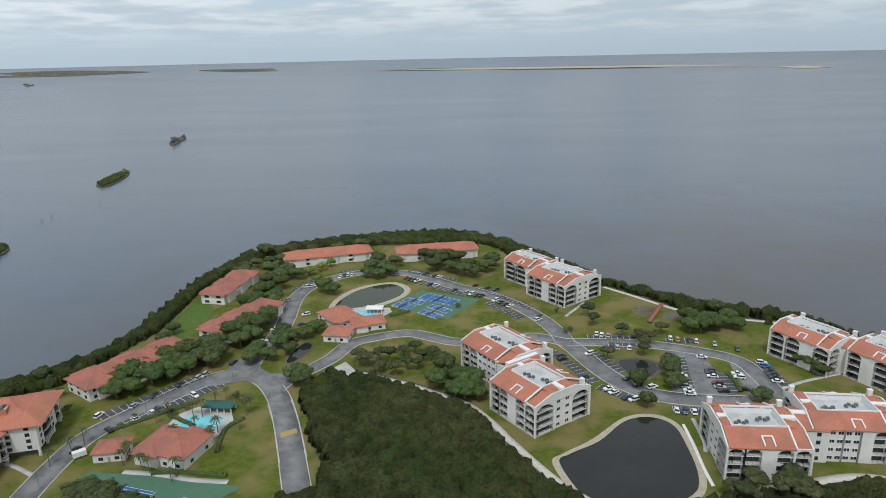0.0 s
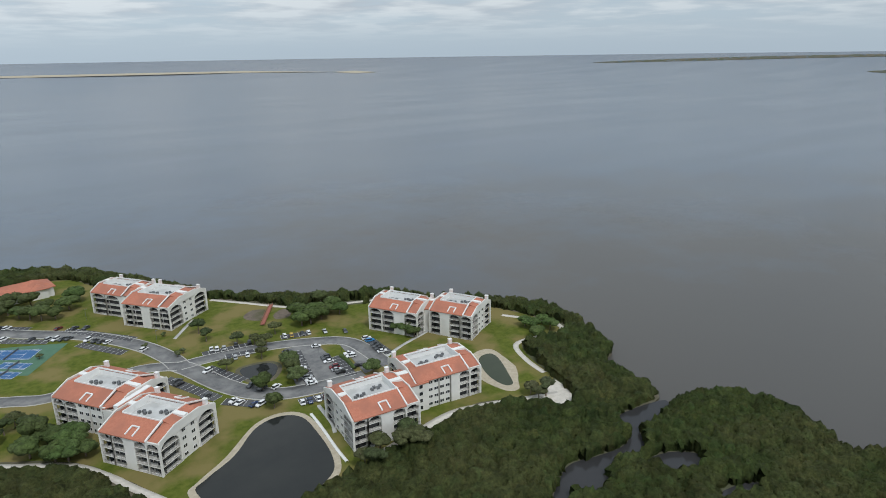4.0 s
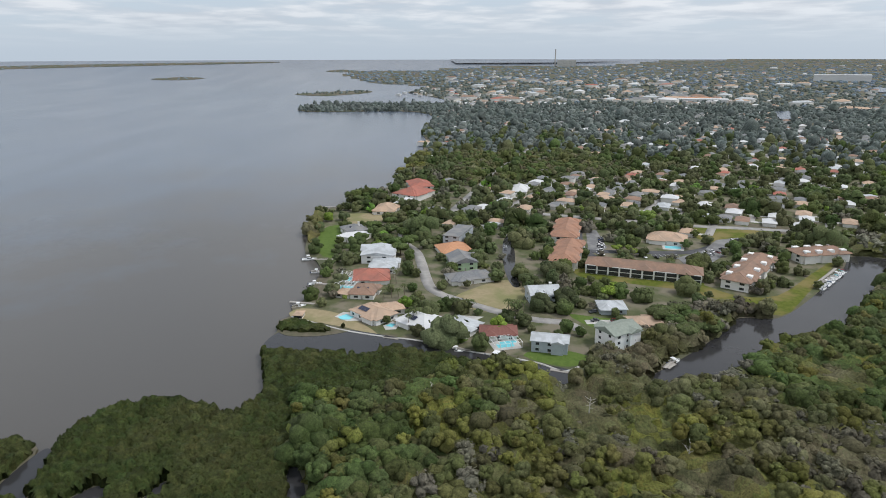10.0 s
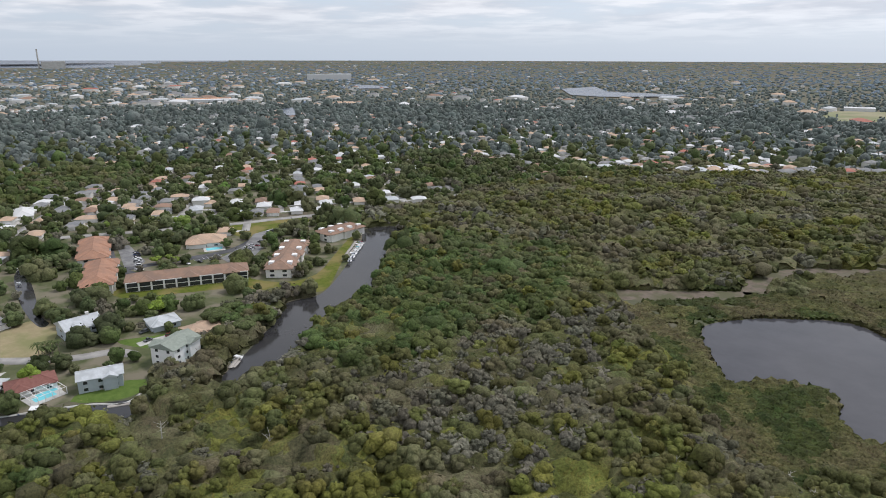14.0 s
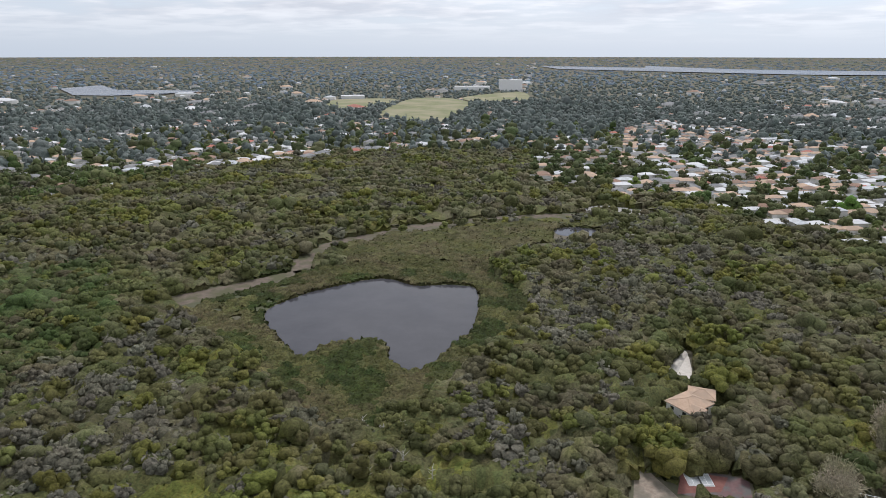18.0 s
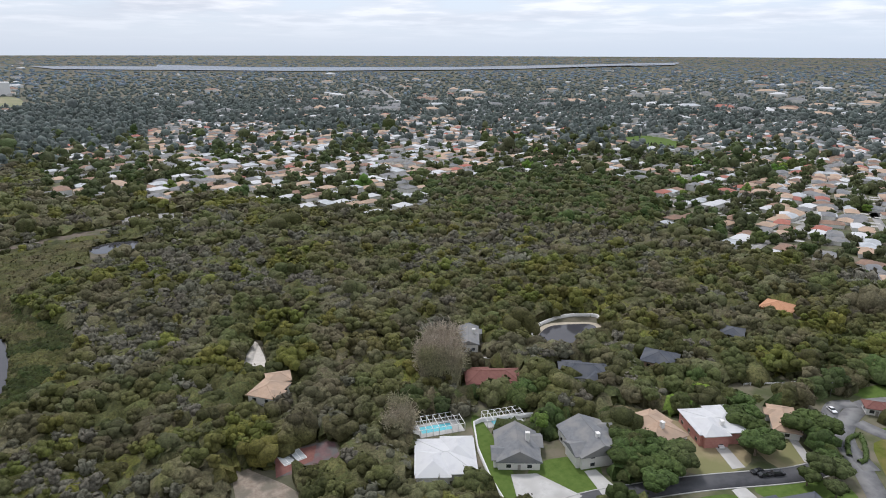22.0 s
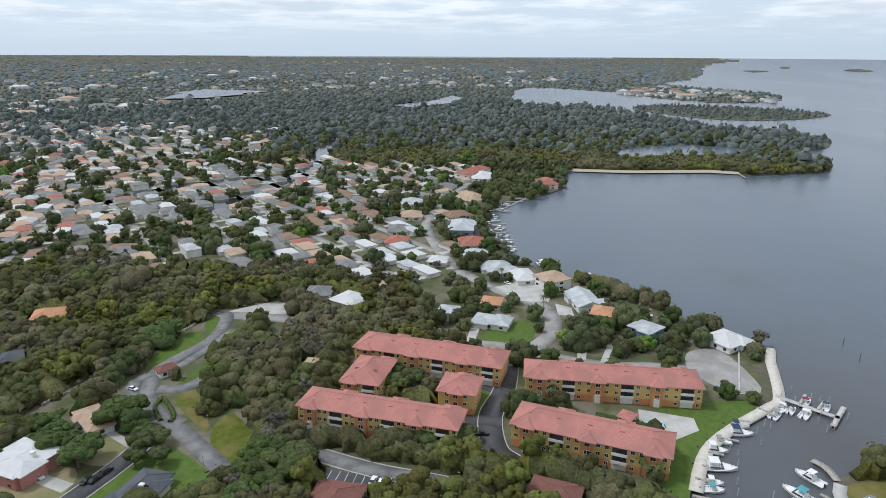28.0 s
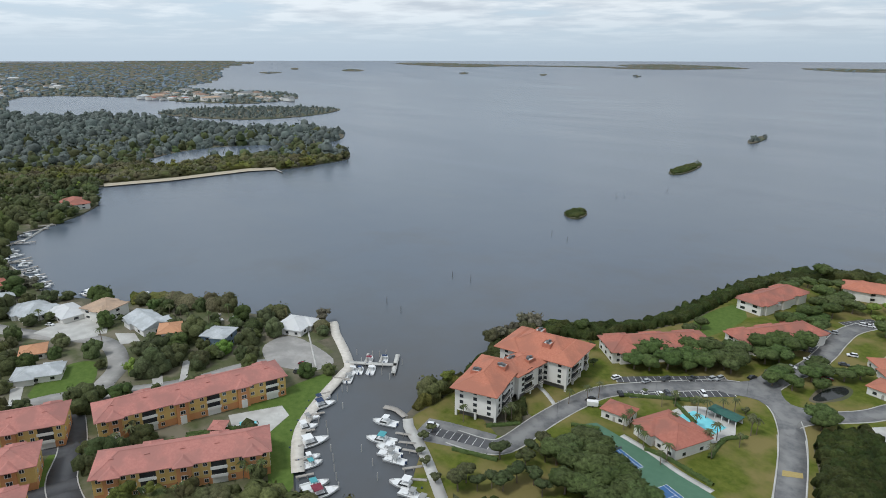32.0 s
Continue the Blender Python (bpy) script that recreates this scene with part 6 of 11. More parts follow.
# ochre townhouse rows with salmon roofs
def townhouse(cx, cy, ang, L, W, H=9.0):
    ob = put(empty("townhouse_row"), cx, cy, ang)
    keep_rect(cx, cy, ang, L, W, 2)
    part("wall", boxes((-L / 2, -W / 2, 2.8, L / 2, W / 2, H)), M_OCHRE, ob)
    part("wall", boxes((-L / 2 + 0.02, -W / 2 + 0.02, -0.2, L / 2 - 0.02, W / 2 - 0.02, 2.8)), M_ORANGE, ob, "orange stuccoed ground storey")
    rise = 0.24 * min(L, W)
    r = part("roof", roof_bm(L, W, H, rise, True, 0.9), M_PINK, ob)
    part("ridge_cap", ridge_bm(L, W, H, rise, 0.9), M_PINK, r)
    n = max(1, int(round(max(L, W) / 11)))
    for i in range(n):
        a = -L / 2 + L * (i + 0.5) / n
        for s in (-1, 1):
            y = s * W / 2
            f = "-y" if s < 0 else "+y"
            lo, hi = (y - 0.9, y + 0.02) if s < 0 else (y - 0.02, y + 0.9)
            if i % 2 == (0 if s < 0 else 1) or n == 1:
                bay = part("bay", boxes((a - 2.2, lo, 0, a + 2.2, hi, H - 0.1)), M_ORANGE, ob, "projecting orange bay")
                g = roof_bm(5.2, 8.5, H + 0.05, 1.75, True, 0.6)
                o = part("bay_roof", g, M_PINK, ob)
                o.matrix_basis = pose(a, y - s * 2.9, 0)
                for st in range(3):
                    yy = lo if s < 0 else hi
                    if st == 0:
                        part("entrance", boxes((a - 1.1, yy - 0.35 if s < 0 else yy, 0, a + 1.1, yy if s < 0 else yy + 0.35, 3.4)), M_CREAM, ob, "cream arched entrance")
                    else:
                        window(ob, a, yy, 0.8 + st * 3.0, 1.9, 1.6, f)
                for st in (1, 2):
                    for dx in (-3.6, 3.6):
                        window(ob, a + dx, y, 0.9 + st * 3.0, 1.5, 1.4, f)
            else:
                for st in (1, 2):
                    zz = st * 3.0
                    part("balcony", boxes((a - 2.6, lo - 0.3 * (s < 0), zz - 0.15, a + 2.6, hi + 0.3 * (s > 0), zz + 0.05), (a - 2.6, (lo - 0.3) if s < 0 else hi + 0.2, zz + 0.05, a + 2.6, (lo - 0.2) if s < 0 else hi + 0.3, zz + 1.0)), M_CREAM, ob, "cream balcony")
                    part("balcony_glazing", boxes((a - 2.4, y - 0.06 if s < 0 else y - 0.02, zz + 0.2, a + 2.4, y + 0.02 if s < 0 else y + 0.06, zz + 2.3)), M_GLASS, ob)
                for st in range(3):
                    for dx in (-4.2, 4.2):
                        window(ob, a + dx, y, 0.9 + st * 3.0, 1.4, 1.4, f)
                part("garage_door", boxes((a - 2.4, y - 0.05, 0, a + 2.4, y + 0.05, 2.3)), M_CREAM, ob)
    for s in range(3):
        for y in (-W / 4, W / 4):
            window(ob, L / 2, y, 0.9 + s * 3, 1.5, 1.4, "+x")
            window(ob, -L / 2, y, 0.9 + s * 3, 1.5, 1.4, "-x")
    for i in range(n):
        part("roof_vent", boxes((-L / 2 + L * (i + 0.4) / n, -W * 0.18, H + rise * 0.5, -L / 2 + L * (i + 0.4) / n + 1.6, -W * 0.18 + 0.5, H + rise * 0.76)), M_PINK, ob)
    tagged(ob, "three-storey ochre townhouse row with salmon tile hip roof", "townhouse row", "ochre townhouses by the marina")
    return ob


townhouse(-261.1, 5.9, 70.1, 66.0, 16.7)
townhouse(-242.2, -19.9, 73.4, 15.3, 22.8)
townhouse(-212.6, -13.6, 72.3, 60.5, 13.5)
townhouse(-229.5, 16.7, 72.9, 14.3, 14.6)
townhouse(-236.0, 78.6, 79.8, 68.8, 15.3)
townhouse(-196.4, 60.4, 65.3, 53.3, 15.3)
house(-169.2, -25.0, -103.3, 13.3, 15.5, h=3.2, roof=M_MAROON, rise=2.4, label="low building with maroon shingle roof")
house(-170.1, 42.3, 65.8, 15.1, 11.4, h=3.2, roof=M_MAROON, rise=2.4, label="low building with maroon shingle roof")
house(-214.6, 79.1, 48.6, 4.8, 5.4, h=2.6, roof=M_PINK, rise=1.0, label="small pool house with salmon roof")

# houses of the eastern shore
E_ = "houses of the eastern shore"
for args, kw in (
    ((669.7, 18.0, -74.3, 21.0, 35.7,), dict(h=5.5, roof=M_REDTILE, storeys=2, label="two-storey waterfront villa with red tile roof")),
    ((627.7, 22.8, -124.6, 27.3, 33.1,), dict(h=5.5, roof=M_REDTILE, storeys=2, label="large pale villa with red tile roof")),
    ((477.3, 62.3, -120.4, 18.0, 21.2,), dict(h=3.5, roof=M_WHITEROOF, rise=0, label="low white modern house on the shore")),
    ((494.5, 65.1, -69.0, 15.4, 17.4,), dict(h=4, roof=M_GREYROOF, wall=M_WHITE, solar=True, chimney=True, label="white house with grey roof and solar panels")),
    ((427.1, 40.1, -92.6, 20.7, 23.7,), dict(h=6, roof=M_METALROOF, wall=M_WHITE, storeys=2, hip=False, rise=1.8, label="tall white house with pale metal roofs")),
    ((405.0, 34.2, -90.1, 16.0, 20.5,), dict(h=4, roof=M_METALROOF, wall=M_WHITE, rise=1.0, label="white house with pale metal roof")),
    ((383.8, 41.0, -84.5, 21.8, 19.6,), dict(h=3, roof=M_REDTILE, label="long low house with red tile roof")),
    ((357.8, 42.2, -97.7, 13.5, 17.6,), dict(h=3, roof=M_BROWNROOF, solar=True, label="brown-roofed house with solar panels")),
    ((355.6, 53.4, -109.2, 8.2, 9.0,), dict(h=2.6, roof=M_TANROOF, rise=1.0, label="small boathouse with tan roof")),
    ((323.3, 34.1, -135.2, 21.6, 14.6,), dict(h=3.2, roof=M_TANROOF, wall=M_WHITE, solar=True, label="white house with solar panels beside the canal")),
    ((330.8, 25.6, -74.4, 13.0, 10.9,), dict(h=3, roof=M_TANROOF, label="pale tan house beside the canal")),
    ((312.0, 8.7, -133.8, 20.1, 15.8,), dict(h=3, roof=M_WHITEROOF, wall=M_WHITE, solar=True, label="white-roofed house with solar panels")),
    ((305.5, -11.9, -130.1, 15.4, 16.9,), dict(h=3, roof=M_METALROOF, wall=M_WHITE, rise=1.6, label="white house with ribbed metal roof on the canal")),
    ((297.8, -30.1, -93.9, 17.8, 11.4,), dict(h=3, roof=M_MAROON, label="house with dark brown roof on the canal")),
    ((282.1, -53.2, -103.8, 16.8, 9.6,), dict(h=5.8, roof=M_METALROOF, wall=M_GREYWALL, storeys=2, hip=False, label="two-storey grey house with balcony")),
    ((287.0, -86.5, -59.4, 17.0, 12.7,), dict(h=8.5, roof=mat("green_grey_shingles", (0.21, 0.235, 0.20), (0.27, 0.30, 0.255), 0.7), wall=M_WHITE, storeys=3, hip=False, label="tall white house with green-grey gable roof")),
    ((308.6, -106.7, -87.3, 18.9, 11.9,), dict(h=3, roof=M_TANROOF, label="low house with pale tan roof")),
    ((330.7, -94.8, -93.3, 14.3, 12.4,), dict(h=3, roof=M_METALROOF, wall=M_GREYWALL, label="low grey-blue house")),
    ((346.0, -59.7, -84.4, 16.9, 15.6,), dict(h=6, roof=M_METALROOF, wall=M_GREYWALL, storeys=2, hip=False, chimney=True, label="two-storey pale grey house with metal roof")),
    ((409.4, -16.0, -77.6, 16.0, 20.2,), dict(h=5.5, roof=M_GREYROOF, wall=M_GREENWALL, storeys=2, hip=False, label="pale green gabled house with grey roof")),
    ((381.1, -19.7, -73.1, 27.0, 14.4,), dict(h=3, roof=M_GREYROOF, label="long grey-roofed house")),
    ((442.2, -11.5, -74.9, 21.8, 20.3,), dict(h=3, roof=M_ORANGEROOF, label="house with peach-orange roof")),
    ((470.0, -15.9, -110.9, 12.3, 33.8,), dict(h=8, roof=M_GREYROOF, wall=M_GREYWALL, rise=0, storeys=3, label="three-storey grey house with flat roof")),
    ((551.0, -1.7, -69.0, 17.5, 33.6,), dict(h=3, roof=M_GREYROOF, label="grey-roofed house")),
    ((569.1, 45.2, -95.5, 18.6, 28.9,), dict(h=3, roof=M_TANROOF, label="tan-roofed waterfront house")),
    ((598.5, 31.0, -110.1, 10.2, 21.1,), dict(h=3, roof=M_WHITEROOF, label="small white-roofed house")),
    ((322.5, 73.6, -93.9, 3.8, 5.8,), dict(h=2.6, roof=M_TANROOF, rise=0.8, label="small dockside boathouse")),
    ((653.9, -84.5, -101.6, 15.9, 33.6,), dict(h=3, roof=M_WHITEROOF, label="white-roofed house")),
):
    house(*[v for v in args], group=E_, **kw)
# homes round the gated street
G_ = "homes on the gated street"
for args, kw in (
    ((-57.2, -233.6, 132.7, 10.8, 12.9,), dict(h=6, roof=M_TANROOF, storeys=2, label="large tan villa with terraces hidden in the woods")),
    ((-63.0, -240.5, 168.2, 8.9, 7.8,), dict(h=6.5, roof=M_TANROOF, storeys=2, label="tan villa wing with hip roof")),
    ((-155.4, -240.8, 147.8, 8.6, 20.2,), dict(h=4, roof=M_GREYROOF, hip=False, chimney=True, label="grey gabled house with garage")),
    ((-142.5, -201.7, 152.1, 22.2, 12.7,), dict(h=3.5, roof=M_MAROON, label="house with brown shingle roof and dormers")),
    ((-179.3, -186.6, 144.1, 20.0, 13.8,), dict(h=3.5, roof=M_SLATE, label="house with dark slate-blue roof")),
    ((-213.1, -176.2, 123.8, 12.7, 13.2,), dict(h=6, roof=M_SLATE, storeys=2, wall=M_TANROOF, label="two-storey house with dark slate roof")),
    ((-97.1, -163.8, 61.8, 19.2, 19.5,), dict(h=3, roof=M_WHITEROOF, wall=M_WHITE, rise=1.6, label="white-roofed house with screened pool")),
    ((-121.2, -155.9, 148.8, 14.0, 17.6,), dict(h=3.2, roof=M_GREYROOF, hip=False, rise=4.2, chimney=True, label="house with steep grey shingle roof")),
    ((-145.1, -145.1, 73.6, 19.5, 15.8,), dict(h=4.8, roof=M_GREYROOF, hip=False, rise=3.6, chimney=True, storeys=2, label="two-storey house with grey-brown roof")),
    ((-171.8, -141.4, 85.1, 18.9, 14.8,), dict(h=3, roof=M_TANROOF, chimney=True, label="house with tan tile hip roof")),
    ((-192.6, -130.6, 65.8, 16.2, 19.9,), dict(h=5, roof=M_WHITEROOF, wall=M_PINKWALL, rise=0.9, chimney=True, storeys=2, label="pink brick house with worn white roof")),
    ((-218.5, -120.7, 41.5, 18.4, 8.4,), dict(h=3, roof=M_TANROOF, label="house with brown tile roof")),
    ((-174.5, -87.6, 73.5, 10.5, 21.8,), dict(h=3, roof=M_SLATE, chimney=True, label="house with dark slate roof and rear patio")),
    ((-148.5, -99.1, 66.9, 12.9, 18.0,), dict(h=3, roof=M_SLATE, label="house with dark slate-blue hip roof")),
    ((-258.5, -108.5, 131.8, 7.3, 5.8,), dict(h=3, roof=M_MAROON, rise=1.6, label="entrance gatehouse with red roof")),
    ((-316.6, -188.6, 107.1, 13.3, 13.9,), dict(h=5, roof=M_ORANGEROOF, wall=M_ORANGE, label="orange house in the trees")),
    ((-270.1, -181.0, 122.4, 9.9, 11.3,), dict(h=3.5, roof=M_SLATE, label="dark-roofed house in the trees")),
):
    house(*[v for v in args], group=G_, **kw)
W_ = "houses of the western shore"
for args, kw in (
    ((-308.7, 95.2, 64.7, 9.6, 12.8,), dict(h=6.5, roof=M_ORANGEROOF, storeys=2, label="two-storey cream villa with orange tile roof")),
    ((-289.4, 111.7, 39.7, 12.6, 11.6,), dict(h=6, roof=M_METALROOF, wall=M_BLUEWALL, storeys=2, rise=1.6, label="two-storey blue house with white metal roof")),
    ((-333.6, 92.4, 4.6, 24.1, 14.1,), dict(h=3.5, roof=M_METALROOF, wall=M_WHITE, hip=False, label="white house with pale grey metal roof")),
    ((-363.9, 80.4, 29.7, 17.1, 15.0,), dict(h=6, roof=M_TANROOF, storeys=2, label="two-storey tan house")),
    ((-376.3, 65.0, 8.7, 20.8, 13.1,), dict(h=3, roof=M_WHITEROOF, label="white-roofed waterfront house")),
    ((-389.7, 52.2, 13.8, 20.5, 18.2,), dict(h=3, roof=M_METALROOF, label="grey-roofed waterfront house")),
    ((-280.5, 148.2, 29.8, 15.2, 16.8,), dict(h=3.2, roof=M_WHITEROOF, wall=M_WHITE, label="white-roofed house on the point")),
    ((-307.2, 38.3, 67.9, 18.5, 11.9,), dict(h=3, roof=M_METALROOF, label="long low house with pale metal roof")),
    ((-333.4, 41.1, 75.5, 10.4, 11.7,), dict(h=3, roof=M_ORANGEROOF, label="house with orange roof under oaks")),
    ((-337.4, -37.3, 54.6, 15.5, 16.6,), dict(h=4, roof=M_WHITEROOF, wall=M_WHITE, rise=2.4, label="white house with white roof")),
    ((-351.4, -56.5, 86.5, 12.5, 15.1,), dict(h=3, roof=M_GREYROOF, label="grey-roofed house")),
    ((-481.8, 34.8, 83.7, 17.2, 30.6,), dict(h=7, roof=M_METALROOF, wall=M_BLUEWALL, storeys=2, label="pale blue waterfront house with white metal roof")),
    ((-450.3, 40.3, 91.1, 16.8, 21.8,), dict(h=3, roof=M_REDTILE, label="red-roofed waterfront house")),
    ((-421.4, 39.8, 88.7, 13.2, 17.6,), dict(h=3, roof=M_METALROOF, label="grey-roofed waterfront house")),
    ((-721.3, 63.2, 56.1, 19.0, 49.3,), dict(h=7, roof=M_REDTILE, storeys=2, label="tall pale villa with red roof")),
    ((-700.1, 71.3, 81.2, 18.2, 38.1,), dict(h=5, roof=M_WHITEROOF, wall=M_WHITE, storeys=2, label="white villa")),
    ((-665.0, 135.7, 85.6, 18.4, 31.4,), dict(h=5, roof=M_REDTILE, storeys=2, label="red-roofed villa on the far point")),
    ((-395.8, 49.4, 95.6, 18.0, 14.9,), dict(h=3, roof=M_METALROOF, wall=M_WHITE, label="low white waterfront house with pale roof")),
    ((-533.1, 34.1, 112.4, 22.0, 17.0,), dict(h=3, roof=M_BROWNROOF, label="low waterfront house with a tan roof")),
    ((-590.9, 49.8, 118.1, 23.1, 35.5,), dict(h=5.5, roof=M_TANROOF, storeys=2, label="two-storey tan waterfront house")),
    ((-408.7, 13.8, 70.6, 10.7, 13.0,), dict(h=3, roof=M_WHITEROOF, label="white-roofed house under oaks")),
    ((-651.6, 27.9, 61.5, 17.3, 26.7,), dict(h=3, roof=M_GREYROOF, label="grey-roofed house on the curving street")),
    ((-533.3, -4.2, 87.6, 15.2, 21.4,), dict(h=3, roof=M_TANROOF, label="tan-roofed house on the curving street")),
    ((-581.6, -4.4, 93.4, 16.4, 22.6,), dict(h=3, roof=M_METALROOF, label="pale-roofed house on the curving street")),
    ((-456.0, -14.3, 91.2, 14.1, 18.8,), dict(h=3, roof=M_REDTILE, label="red-roofed house")),
    ((-487.3, -14.5, 94.8, 13.3, 19.7,), dict(h=3, roof=M_GREYROOF, label="grey-roofed house")),
    ((-321.7, 16.6, 73.2, 9.8, 10.4,), dict(h=3, roof=M_METALROOF, label="pale-roofed house under oaks")),
    ((-332.0, -7.8, 88.4, 11.5, 12.5,), dict(h=3, roof=M_GREYROOF, label="grey-roofed house under oaks")),
    ((-260.4, -44.8, 79.9, 9.3, 9.4,), dict(h=3, roof=M_TANROOF, label="brown-roofed house under oaks")),
):
    house(*[v for v in args], group=W_, **kw)

# ---- suburbs beyond, in rows along their streets ----
def value_noise(x, y, scale, seed):
    g = np.random.default_rng(seed).random((64, 64))
    u, v = x / scale, y / scale
    i, j = np.floor(u).astype(int), np.floor(v).astype(int)
    fu, fv = u - i, v - j
    fu, fv = fu * fu * (3 - 2 * fu), fv * fv * (3 - 2 * fv)
    G = lambda a, b: g[a % 64, b % 64]
    return G(i, j) * (1 - fu) * (1 - fv) + G(i + 1, j) * fu * (1 - fv) + G(i, j + 1) * (1 - fu) * fv + G(i + 1, j + 1) * fu * fv


def region(x, y, polys):
    k = np.zeros(len(x), bool)
    for p in polys:
        k |= inside(x, y, p)
    return k


# woods left standing between the suburbs
FOREST = [np.array(p) for p in (
    [(319.9, -1708), (79.0, -1964), (-182.0, -2320), (-550.7, -2122), (-416.6, -1583), (-231.7, -1517), (-12.3, -1186), (195.0, -1285)],
    [(242.9, -1777), (-154.0, -2274), (-523.6, -1903), (-407.5, -1532), (-180.0, -1352), (-68.7, -1072), (170.3, -1210)],
    [(-416.3, -1294), (-585.6, -1251), (-499.6, -1042), (-355.6, -1104)],
    [(478.5, -521), (333.7, -922), (582.3, -1563), (562.4, -964), (450.6, -717), (489.9, -533)],
    [(1078, -1053), (1120, -1524), (590.7, -1781), (465.3, -1403), (643.8, -1207), (839.6, -1137)],
    [(1012, -23.5), (1314, -136), (842.2, -191), (770.6, -224), (686.9, -35), (779.2, -13)],
    [(-314.1, -585), (-441.4, -588), (-531.6, -498), (-432.3, -364), (-368.4, -345), (-273.1, -441)])]


def wooded(x, y):
    """Where trees close over the suburb: the named woods, and groves between the streets of the leafy east."""
    leafy = value_noise(x, y, 95, 31) > np.where(x > 330, np.where(np.hypot(x, y) > 900, 0.57, 0.74), 0.76)
    return region(x, y, FOREST) | leafy


HOUSE_BITS = {}
FAR_ROOFS = [(M_WHITEROOF, 0.13), (M_METALROOF, 0.13), (M_GREYROOF, 0.32), (M_TANROOF, 0.22), (M_BROWNROOF, 0.16), (M_REDTILE, 0.04)]


def far_house(x, y, ang, L, W, h, s=1.0):
    """Adds one small house to the joined rows."""
    u = RNG.random()
    for m, p in FAR_ROOFS:
        u -= p
        if u <= 0:
            break
    a, b, o, r = L / 2, W / 2, 0.5, 0.2 * W
    k = max(a - b, 0.4)
    v = np.array([(-a, -b, 0), (a, -b, 0), (a, b, 0), (-a, b, 0), (-a, -b, h), (a, -b, h), (a, b, h), (-a, b, h), (-a - o, -b - o, h), (a + o, -b - o, h), (a + o, b + o, h), (-a - o, b + o, h), (-k, 0, h + r), (k, 0, h + r)])
    c, sn = math.cos(ang), math.sin(ang)
    q = far(x + v[:, 0] * c - v[:, 1] * sn, y + v[:, 0] * sn + v[:, 1] * c, v[:, 2])
    HOUSE_BITS.setdefault(m.name, (m, []))[1].append(q)


near_houses = []


def taken(x, y):
    """Whether a spot lies on a road, pond, lawn or house already built."""
    while len(KEEP_BOX) < len(KEEP):
        kp = np.asarray(KEEP[len(KEEP_BOX)])
        KEEP_BOX.append((*kp.min(0), *kp.max(0)))
    pt = np.array([x]), np.array([y])
    return any(a <= x <= c and b <= y <= d and inside(*pt, KEEP[i])[0] for i, (a, b, c, d) in enumerate(KEEP_BOX))


KEEP_BOX = []


def suburb(poly, ang, row=58.0, step=20.0, fill=0.8, streets=True, n_near=0):
    poly = np.array(poly)
    a = radians(ang)
    c, s = math.cos(a), math.sin(a)
    loc = np.stack([poly[:, 0] * c + poly[:, 1] * s, -poly[:, 0] * s + poly[:, 1] * c], -1)
    lo, hi = loc.min(0), loc.max(0)
    v = lo[1] + row / 2
    while v < hi[1]:
        us = np.arange(lo[0], hi[0], step)
        X, Y = us * c - v * s, us * s + v * c
        ins = inside(X, Y, poly) & ~region(X, Y, FOREST)
        if streets and ins.sum() > 3:
            i = 0
            while i < len(us):
                if ins[i]:
                    j = i
                    while j + 1 < len(us) and ins[j + 1]:
                        j += 1
                    if j - i > 2 and np.hypot(X[i], Y[i]) < 1900:
                        ribbon("road", [(X[i], Y[i]), ((X[i] + X[j]) / 2, (Y[i] + Y[j]) / 2), (X[j], Y[j])], 6.5, 0.1, M_ROAD, 0.15, 4, False, None, "pale suburban street", "road")
                    i = j + 1
                else:
                    i += 1
        for sg in (-1, 1):
            for u_, k in zip(us, ins):
                if not k or RNG.random() > fill:
                    continue
                uu = u_ + RNG.uniform(-5, 5)
                vv = v + sg * (17 + RNG.uniform(-4, 4))
                x, y = uu * c - vv * s, uu * s + vv * c
                if taken(x, y) or wooded(np.array([x]), np.array([y]))[0]:
                    continue
                L, W, h = RNG.uniform(13, 18), RNG.uniform(9, 12.5), RNG.choice([2.9, 3.0, 3.2, 5.6], p=[0.4, 0.3, 0.2, 0.1])
                an = a + (math.pi / 2 if RNG.random() < 0.25 else 0) + RNG.uniform(-0.06, 0.06)
                if np.hypot(x, y) < 640 and len(near_houses) < 56:
                    near_houses.append((x, y, math.degrees(an), L, W, h))
                else:
                    far_house(x, y, an, L, W, h)
                HOUSE_SPOTS.append((x, y))
                # driveway
                if np.hypot(x, y) < 1500:
                    DRIVES.append((x - sg * 0 + 5 * c + sg * s * 9, y + 5 * s - sg * c * 9, a))
        v += row


